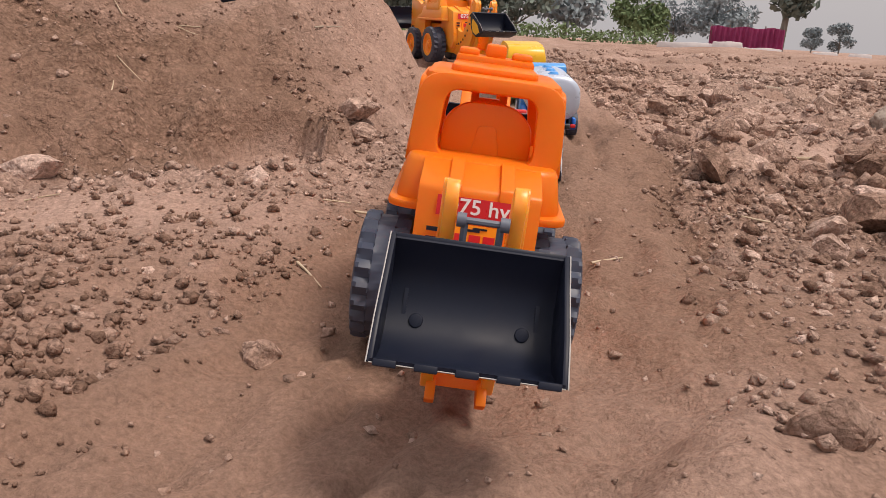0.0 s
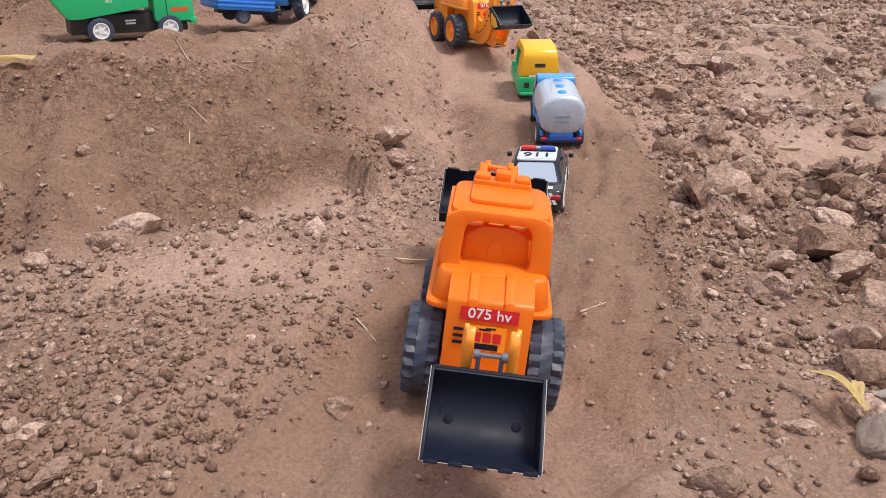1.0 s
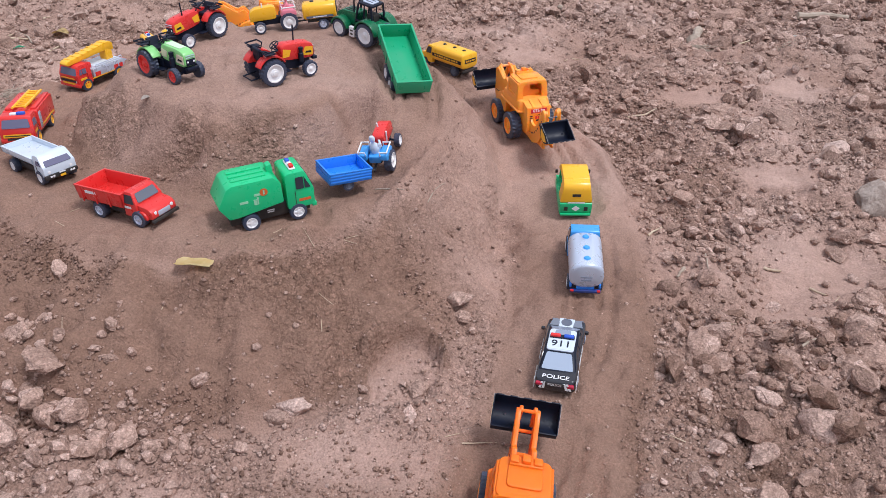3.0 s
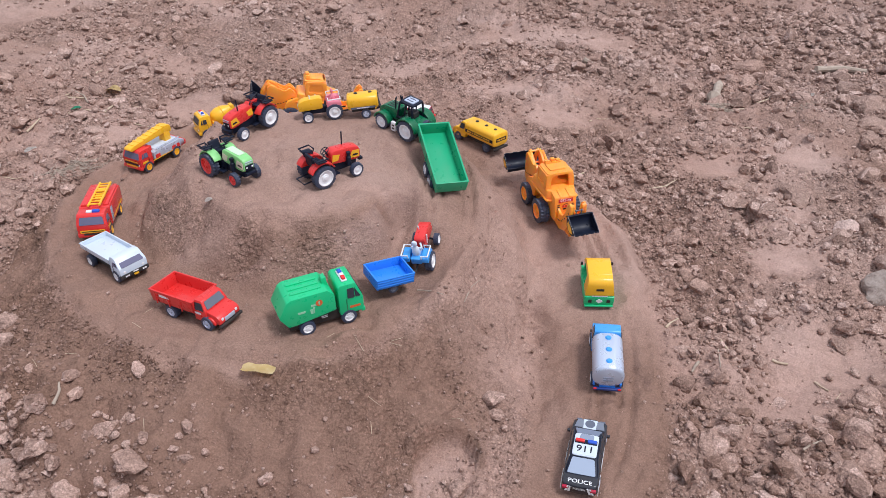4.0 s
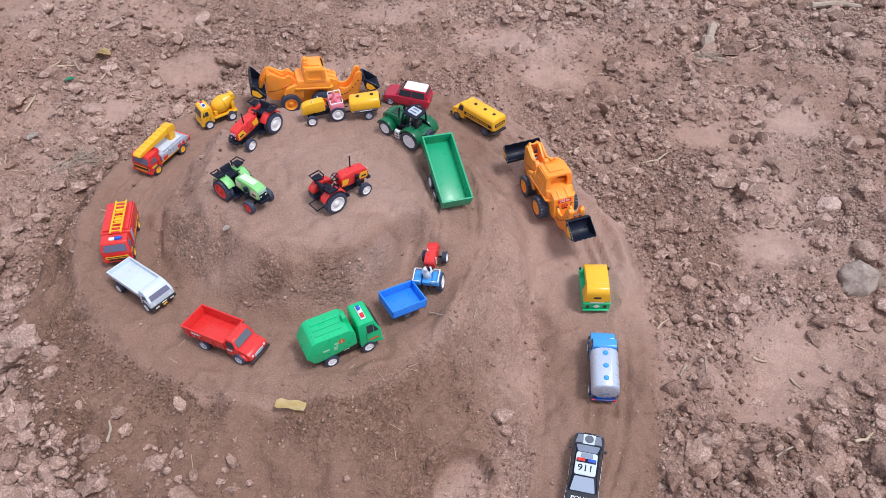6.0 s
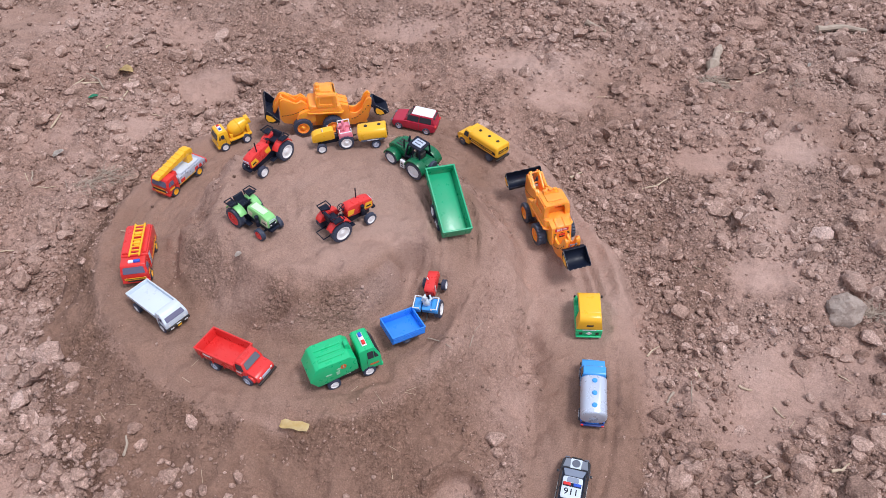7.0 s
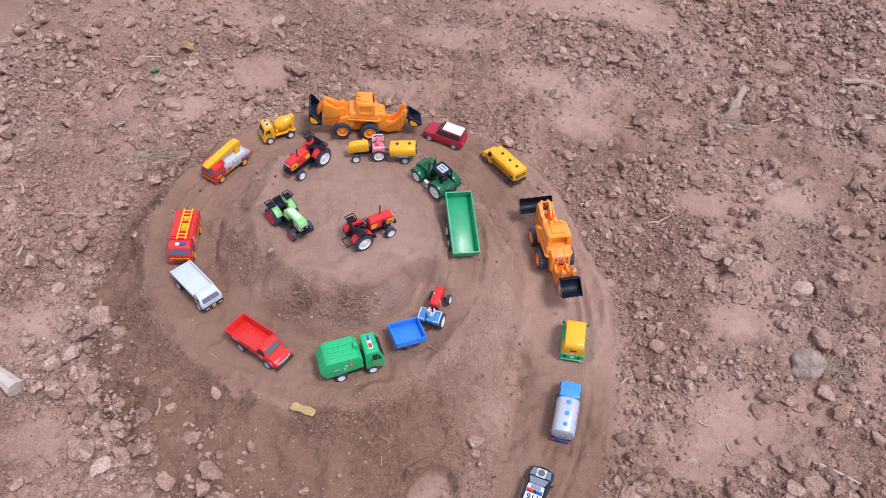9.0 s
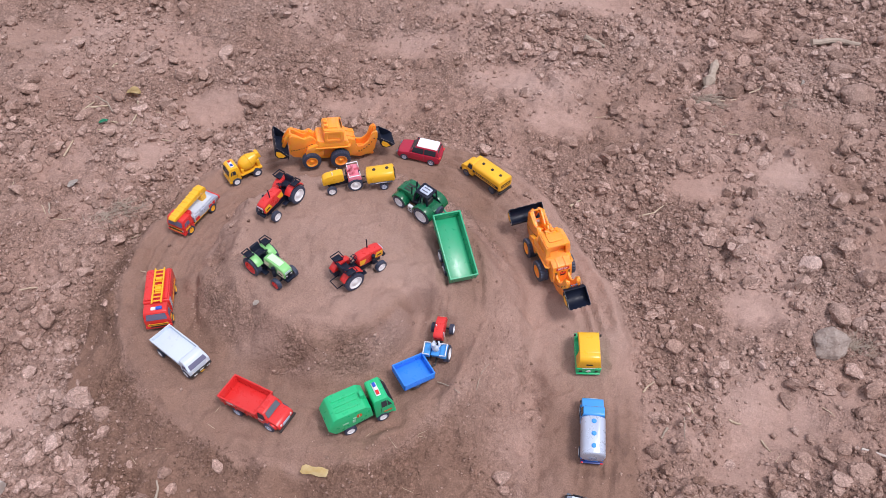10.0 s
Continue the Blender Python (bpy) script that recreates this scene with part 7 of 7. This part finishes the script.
STRAW = husk_material("dry straw", (0.44, 0.34, 0.24), (0.60, 0.49, 0.37))
YELLOWLEAF = husk_material("yellow dry leaf", (0.52, 0.38, 0.16), (0.66, 0.52, 0.28))
BLEACHED = husk_material("bleached dry wood", (0.46, 0.40, 0.36), (0.66, 0.60, 0.55))
PALELEAF = husk_material("pale yellow dry leaf", (0.72, 0.55, 0.22), (0.82, 0.70, 0.42))
TWIG = husk_material("grey dry twig", (0.30, 0.24, 0.19), (0.46, 0.38, 0.31))
PAPER = husk_material("pale scrap", (0.46, 0.41, 0.37), (0.58, 0.53, 0.49))


def on_ground(x, y, lift=0.0):
    return Vector((x, y, float(ground_height(np.array(x), np.array(y))) + lift))


def leaf(x, y, heading, length, width, curl, material, label, name="dry_leaf", lift=0.005, torn=False):
    """A curled leaf blade with a midrib fold."""
    bm = bmesh.new()
    rows = []
    n = 9
    for i in range(n):
        u = i / (n - 1)
        half = width / 2 * (max(0.12, math.sin(math.pi * min(0.97, 0.08 + 0.9 * u)) ** 0.6) if not torn else 0.86 + 0.14 * math.sin(11 * u) - 0.25 * (i == 0))
        z = curl * math.sin(3.1 * u) * length * 0.25
        rows.append([bm.verts.new(((u - 0.5) * length, k * half, z + abs(k) * half * 0.35 + 0.0006 * math.sin(9 * u + 4 * k))) for k in (-1, -0.45, 0, 0.45, 1)])
    for a, b in zip(rows, rows[1:]):
        for i in range(4):
            bm.faces.new((a[i], a[i + 1], b[i + 1], b[i]))
    bmesh.ops.solidify(bm, geom=bm.faces[:], thickness=0.0005)
    ob = new(name, mesh_of(name, bm, material, scale=1))
    ob.matrix_world = Matrix.Translation(on_ground(x, y, lift)) @ pose(0, 0, 0, 0, -4, heading)
    return tagged(ob, label, "leaf")


def stick(points, radius, material, label, name="stick", knots=0.25):
    """A bent tapering stick laid over the ground through points (x, y)."""
    own = np.random.default_rng(int(abs(points[0][0]) * 1e4) + 3)
    path = []
    for (ax, ay), (bx, by) in zip(points, points[1:]):
        for k in range(3):
            path.append((ax + (bx - ax) * k / 3, ay + (by - ay) * k / 3))
    path.append(points[-1])
    jog = min(radius * 0.25, 0.0012)
    pts = [on_ground(px + own.normal() * jog, py + own.normal() * jog, radius * 0.8) for px, py in path]
    # stiff wood: straight from end to end, resting on the highest clods
    first, last = pts[0].z, pts[-1].z
    line = [first + (last - first) * i / (len(pts) - 1) for i in range(len(pts))]
    lift = max(0.0, max(p.z - q for p, q in zip(pts, line)) * 0.6)
    for p, q in zip(pts, line):
        p.z = p.z * 0.15 + (q + lift) * 0.85
    radii = [radius * (1 - 0.5 * i / len(pts)) * (1 + knots * own.normal() * 0.4) for i in range(len(pts))]
    ob = new(name, mesh_of(name, tube(pts, radii, 8), material, scale=1))
    return tagged(ob, label, "stick")


leaf(-0.396, 0.600, -6, 0.050, 0.019, 0.06, PALELEAF, "torn strip of dry yellow leaf on the heap's slope", lift=0.005, torn=True)
leaf(-1.187, 1.722, -8, 0.045, 0.03, 0.5, YELLOWLEAF, "dry yellow leaf among the clods", lift=0.012)
leaf(-1.192, 1.33, 60, 0.03, 0.018, 0.1, PAPER, "pale paper scrap on the soil", "paper_scrap", lift=0.01)
leaf(-1.216, 1.581, 20, 0.03, 0.014, 0.3, plastic("green scrap", (0.05, 0.35, 0.2)), "crumpled green plastic scrap in the soil", "plastic_scrap", lift=0.01)
leaf(0.190, 0.262, 120, 0.036, 0.006, 0.7, PALELEAF, "pale dry husk curled beside the road", "dry_husk", lift=0.012)
leaf(0.199, 0.260, 70, 0.020, 0.006, 0.8, PALELEAF, "torn yellow husk beside the road", "dry_husk", lift=0.014)
leaf(0.222, 0.254, 150, 0.030, 0.015, 0.5, PAPER, "crumpled pale husk beside the road", "dry_husk", lift=0.01)
leaf(-0.56, 0.885, 40, 0.016, 0.011, 0.3, BLEACHED, "crumbled pale leaf on the heap's top", lift=0.003)
stick([(-0.985, 0.530), (-1.08, 0.565), (-1.17, 0.605)], 0.019, BLEACHED, "thick bleached dry branch lying on the soil", "branch")
stick([(-0.045, 0.437), (-0.005, 0.446)], 0.0008, STRAW, "pale straw stalk across the road's edge", "straw")
stick([(0.078, 0.368), (0.098, 0.386)], 0.0006, STRAW, "pale straw stalk beside the road", "straw")
stick([(-0.062, 0.352), (-0.048, 0.335)], 0.0006, STRAW, "pale straw stalk by the loader", "straw")
stick([(-0.20, 0.80), (-0.172, 0.786), (-0.155, 0.77)], 0.0011, TWIG, "thin brown twig on the spiral road", "twig")
stick([(-0.125, 0.80), (-0.118, 0.84), (-0.105, 0.86)], 0.0009, TWIG, "thin dry twig on the slope", "twig")
stick([(-0.87, 1.01), (-0.80, 1.0)], 0.0008, STRAW, "thin dry stalk on the ring road", "straw")
stick([(0.30, 0.87), (0.32, 0.83)], 0.0016, STRAW, "dry stalk on the trodden soil", "straw")
stick([(0.62, 0.80), (0.70, 0.78)], 0.0030, BLEACHED, "bleached stalk among the clods", "stick")
stick([(0.793, 2.189), (0.866, 2.211), (0.936, 2.195)], 0.011, TWIG, "grey dry branch in the far clods", "branch")
stick([(0.10, 2.12), (0.16, 2.115)], 0.008, TWIG, "pale thick stump of wood in the field", "branch")
leaf(0.727, 1.978, 70, 0.022, 0.009, 0.4, PAPER, "pale husk on the far clods", "dry_husk", lift=0.012)
# dry stalks lying apart from one another: both ends of each
STALKS = [(0.286, 0.828, 0.284, 0.78), (0.209, 0.879, 0.234, 0.907), (0.383, 0.852, 0.406, 0.844), (0.578, 0.904, 0.598, 0.884), (0.373, 0.633, 0.412, 0.66), (0.508, 0.676, 0.54, 0.692), (0.613, 0.736, 0.634, 0.744), (0.445, 0.818, 0.457, 0.789), (0.256, 0.81, 0.242, 0.786), (0.11, 1.761, 0.167, 1.794), (0.232, 1.398, 0.301, 1.445), (0.059, 1.397, 0.086, 1.422), (0.456, 1.731, 0.485, 1.76), (0.57, 1.925, 0.621, 1.968), (-1.174, 1.711, -1.14, 1.577), (-1.241, 1.253, -1.205, 1.209), (-1.22, 1.256, -1.202, 1.219), (-1.291, 1.823, -1.287, 1.852), (-0.98, 1.172, -0.924, 1.165), (-1.351, 1.301, -1.359, 1.342), (-1.276, 1.675, -1.206, 1.622), (-1.194, 1.214, -1.153, 1.227)]
LEFT_STALKS = [(-1.302, 0.847, -1.287, 0.89), (-1.295, 0.855, -1.26, 0.894), (-1.279, 0.85, -1.252, 0.911), (-1.302, 0.862, -1.271, 0.9), (-1.252, 0.825, -1.21, 0.844), (-1.226, 0.792, -1.234, 0.835), (-1.243, 0.845, -1.254, 0.867), (-1.276, 1.013, -1.299, 1.044), (-1.153, 0.886, -1.147, 0.907), (-1.159, 0.978, -1.124, 0.998), (-0.676, 0.533, -0.679, 0.563), (0.454, 1.755, 0.481, 1.788), (0.48, 1.714, 0.508, 1.714), (0.479, 1.906, 0.535, 1.909), (0.598, 2.082, 0.621, 2.046), (-1.362, 0.933, -1.34, 0.97), (-1.335, 0.951, -1.322, 0.985)]
for i, (ax, ay, bx, by) in enumerate(STALKS + LEFT_STALKS):
    bend = 0.12 * math.sin(i * 2.3)
    stick([(ax, ay), ((ax + bx) / 2 - bend * (by - ay), (ay + by) / 2 + bend * (bx - ax)), (bx, by)], 0.0012 + 0.0008 * (i % 3) + 0.0012 * (26 <= i < 29), STRAW if i % 4 else TWIG, "thin dry stalk lying among the clods", "straw")
for i in range(9):
    a = rng.uniform(0, math.pi)
    px, py = -1.18 + rng.normal() * 0.10, 1.60 + rng.normal() * 0.12
    stick([(px, py), (px + 0.05 * math.cos(a), py + 0.05 * math.sin(a))], rng.uniform(0.0014, 0.003), STRAW, "dry stalk fragment among the clods", "straw")
for i in range(7):
    a = rng.uniform(0, math.pi)
    px, py = -1.22 + rng.normal() * 0.06, 0.82 + rng.normal() * 0.09
    stick([(px, py), (px + 0.04 * math.cos(a), py + 0.04 * math.sin(a))], rng.uniform(0.0015, 0.0035), STRAW, "dry stalk fragment among the clods", "straw")
for i in range(16):
    a = rng.uniform(0, math.pi)
    px, py = rng.uniform(-0.75, -0.05), rng.uniform(0.42, 0.70)
    stick([(px, py), (px + 0.018 * math.cos(a), py + 0.018 * math.sin(a))], 0.0005, STRAW, "tiny straw fragment on the heap's slope", "straw")
for i in range(14):
    a = rng.uniform(0, math.pi)
    px, py = rng.uniform(0.16, 0.6), rng.uniform(0.3, 1.6)
    stick([(px, py), (px + 0.025 * math.cos(a), py + 0.025 * math.sin(a))], 0.0007, STRAW, "short straw fragment on the trodden soil", "straw")


def root_tuft(x, y, size, count, label, heading=20):
    """A flat tangle of thin grey roots, most of them lying one way."""
    bm = None
    for _ in range(count):
        a = radians(heading + rng.normal() * 38)
        reach = size * rng.uniform(0.4, 1)
        px, py = x + rng.normal() * size * 0.38, y + rng.normal() * size * 0.24
        base = on_ground(px, py, rng.uniform(0.001, 0.007))
        d = Vector((math.cos(a), math.sin(a), rng.uniform(-0.05, 0.16)))
        bend = Vector((rng.normal(), rng.normal(), 0.3 * rng.normal())) * reach * 0.12
        bm = tube([base, base + d * reach * 0.35 + bend, base + d * reach * 0.7 - bend * 0.4, base + d * reach + bend], [0.0008, 0.0007, 0.0005, 0.0003], 4, bm)
    tagged(new("root_tuft", mesh_of("root_tuft", bm, TWIG, scale=1)), label, "roots", kind="stuff")


root_tuft(0.667, 1.052, 0.055, 60, "tuft of thin bleached roots by the stone")
root_tuft(0.440, 1.885, 0.062, 150, "thick tuft of thin grey roots in the field", -48)
root_tuft(-1.058, 1.213, 0.06, 70, "mat of thin grey roots on the soil")
root_tuft(-1.028, 1.252, 0.05, 40, "thin grey roots on the soil")
stick([(0.455, 1.955), (0.478, 2.02), (0.498, 2.085)], 0.016, TWIG, "pale fibrous stump of dry wood among the clods", "branch", 0.5)
root_tuft(0.66, 1.86, 0.03, 30, "small tuft of pale roots")

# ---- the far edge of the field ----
# distance haze is mixed into the foliage base colours, paler and bluer far off
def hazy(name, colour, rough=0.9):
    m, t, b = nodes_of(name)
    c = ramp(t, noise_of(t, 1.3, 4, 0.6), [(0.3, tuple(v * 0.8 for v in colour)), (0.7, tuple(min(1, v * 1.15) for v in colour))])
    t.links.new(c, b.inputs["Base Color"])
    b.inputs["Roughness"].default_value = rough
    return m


GRASS = hazy("green verge", (0.13, 0.19, 0.09))
FOLIAGE = hazy("grey green foliage, haze in its colour", (0.15, 0.19, 0.17))
FARLEAF_HAZED = hazy("blue grey foliage, haze in its colour", (0.24, 0.29, 0.32))
BARK = hazy("bark in haze", (0.2, 0.18, 0.16))
MAGENTA = hazy("magenta cloth", (0.40, 0.07, 0.20))
SHEET = hazy("white plastic sheet", (0.74, 0.72, 0.74))


def far_place(az, distance):
    x, y = distance * math.sin(radians(az)), distance * math.cos(radians(az))
    return on_ground(x, y)


def leaves(bm, middle, radii, count, size):
    for _ in range(count):
        d = Vector(rng.normal(size=3)).normalized() * rng.uniform(0.45, 1.05)
        p = middle + Vector((d.x * radii[0], d.y * radii[1], d.z * radii[2]))
        u, v = Vector(rng.normal(size=3)).normalized() * size, Vector(rng.normal(size=3)).normalized() * size
        bm.faces.new([bm.verts.new(p + q) for q in (u, v * 0.6, -u, -v * 0.6)])


def tree(az, distance, height, spread, material, label, start=0.35):
    base = far_place(az, distance)
    t = thing("tree", Matrix.Translation(base), label, "tree", "trees beyond the field")
    trunk = tube([(0, 0, -0.3), (0.02 * height, 0, height * start), (0, 0.03 * height, height * 0.75)], [height * 0.035, height * 0.026, height * 0.01], 8)
    for k in range(6):
        a = k * 1.05 + rng.uniform(0, 0.5)
        z = height * (start + 0.07 * k)
        trunk = tube([(0, 0, z), (spread * 0.35 * math.cos(a), spread * 0.35 * math.sin(a), z + height * 0.12), (spread * 0.7 * math.cos(a), spread * 0.7 * math.sin(a), z + height * 0.2)], [height * 0.014, height * 0.009, height * 0.004], 6, trunk)
    part("trunk", trunk, BARK, t, scale=1)
    bm = bmesh.new()
    for k in range(9):
        a = rng.uniform(0, 6.28)
        r = spread * rng.uniform(0.1, 0.75)
        leaves(bm, Vector((r * math.cos(a), r * math.sin(a), height * rng.uniform(start + 0.15, 0.95))), (spread * 0.5, spread * 0.5, height * 0.2), 240, height * 0.05)
    part("crown", bm, material, t, scale=1, smooth=False)


tree(22.6, 55, 7.0, 2.6, FOLIAGE, "tree with a spreading, haze-tinted crown beyond the field")
tree(13.3, 48, 3.4, 1.6, GRASS, "low green tree behind the hedge", 0.15)
tree(18.5, 110, 7.0, 4.5, FARLEAF_HAZED, "far tree paled by haze in its colour", 0.2)
tree(24.5, 130, 3.4, 1.6, FARLEAF_HAZED, "small far tree paled by haze in its colour", 0.15)
tree(26.1, 130, 3.9, 1.8, FARLEAF_HAZED, "small far tree paled by haze in its colour", 0.15)
tree(15.8, 120, 6.0, 5.0, FARLEAF_HAZED, "far tree paled by haze in its colour", 0.15)
tree(8.5, 70, 6.5, 3.5, FARLEAF_HAZED, "pale tree behind the hedge", 0.2)
tree(5.0, 60, 6.0, 3.2, FOLIAGE, "dark tree behind the hedge", 0.15)
tree(1.5, 60, 6.0, 3.4, FOLIAGE, "dark tree behind the hedge", 0.15)
tree(-3.0, 65, 6.5, 3.5, FOLIAGE, "dark tree behind the heap", 0.15)
bm = bmesh.new()
for az in np.arange(-6, 15.6, 0.22):
    p = far_place(az, 38 + rng.uniform(-2, 3))
    leaves(bm, p + Vector((0, 0, 0.35)), (0.45, 0.6, 0.42 + 0.12 * math.sin(az)), 34, 0.10)
tagged(new("verge_grass", mesh_of("verge_grass", bm, GRASS, smooth=False, scale=1)), "green rough grass verge along the field's edge", "grass", kind="stuff")

base = far_place(20.5, 34)
fence = thing("cloth_screen", Matrix.Translation(base) @ pose(0, 0, 0, 0, 0, -20.5), "magenta pleated cloth screen on poles at the field's edge", "screen")
bm = bmesh.new()
cols = []
for i in range(121):
    u = i / 120
    xx, yy = (u - 0.5) * 2.75, 0.05 * math.sin(u * 2 * math.pi * 14) + 0.02 * math.sin(u * 31)
    cols.append([bm.verts.new((xx, yy, z + 0.03 * math.sin(u * 17) * (z > 0.5))) for z in (0.0, 0.45, 0.95)])
for a, b in zip(cols, cols[1:]):
    for k in range(2):
        bm.faces.new((a[k], b[k], b[k + 1], a[k + 1]))
bmesh.ops.solidify(bm, geom=bm.faces[:], thickness=0.02)
part("cloth", bm, MAGENTA, fence, scale=1)
for i in range(5):
    part("pole", tube([((i - 2) * 0.66, 0.08, -0.2), ((i - 2) * 0.66, 0.08, 1.03)], 0.025), BARK, fence, scale=1)
for az, w in ((17.0, 2.4), (19.4, 1.1), (21.6, 1.4), (25.4, 0.9), (27.4, 0.8)):
    p = far_place(az, 32)
    bm = plate(rounded([(-w / 2, -0.1), (w / 2, -0.1), (w / 2 - 0.05, 0.12), (w * 0.1, 0.15), (-w * 0.3, 0.11), (-w / 2 + 0.04, 0.13)], 0.05), -0.4, 0.4, bevel=0.03)
    ob = new("plastic_sheet", mesh_of("plastic_sheet", bm, SHEET, scale=1))
    ob.matrix_world = Matrix.Translation(p) @ pose(0, 0, 0, 0, 0, -az)
    tagged(ob, "white plastic sheet bundle lying at the field's edge", "sheet", "sheets at the field's edge")
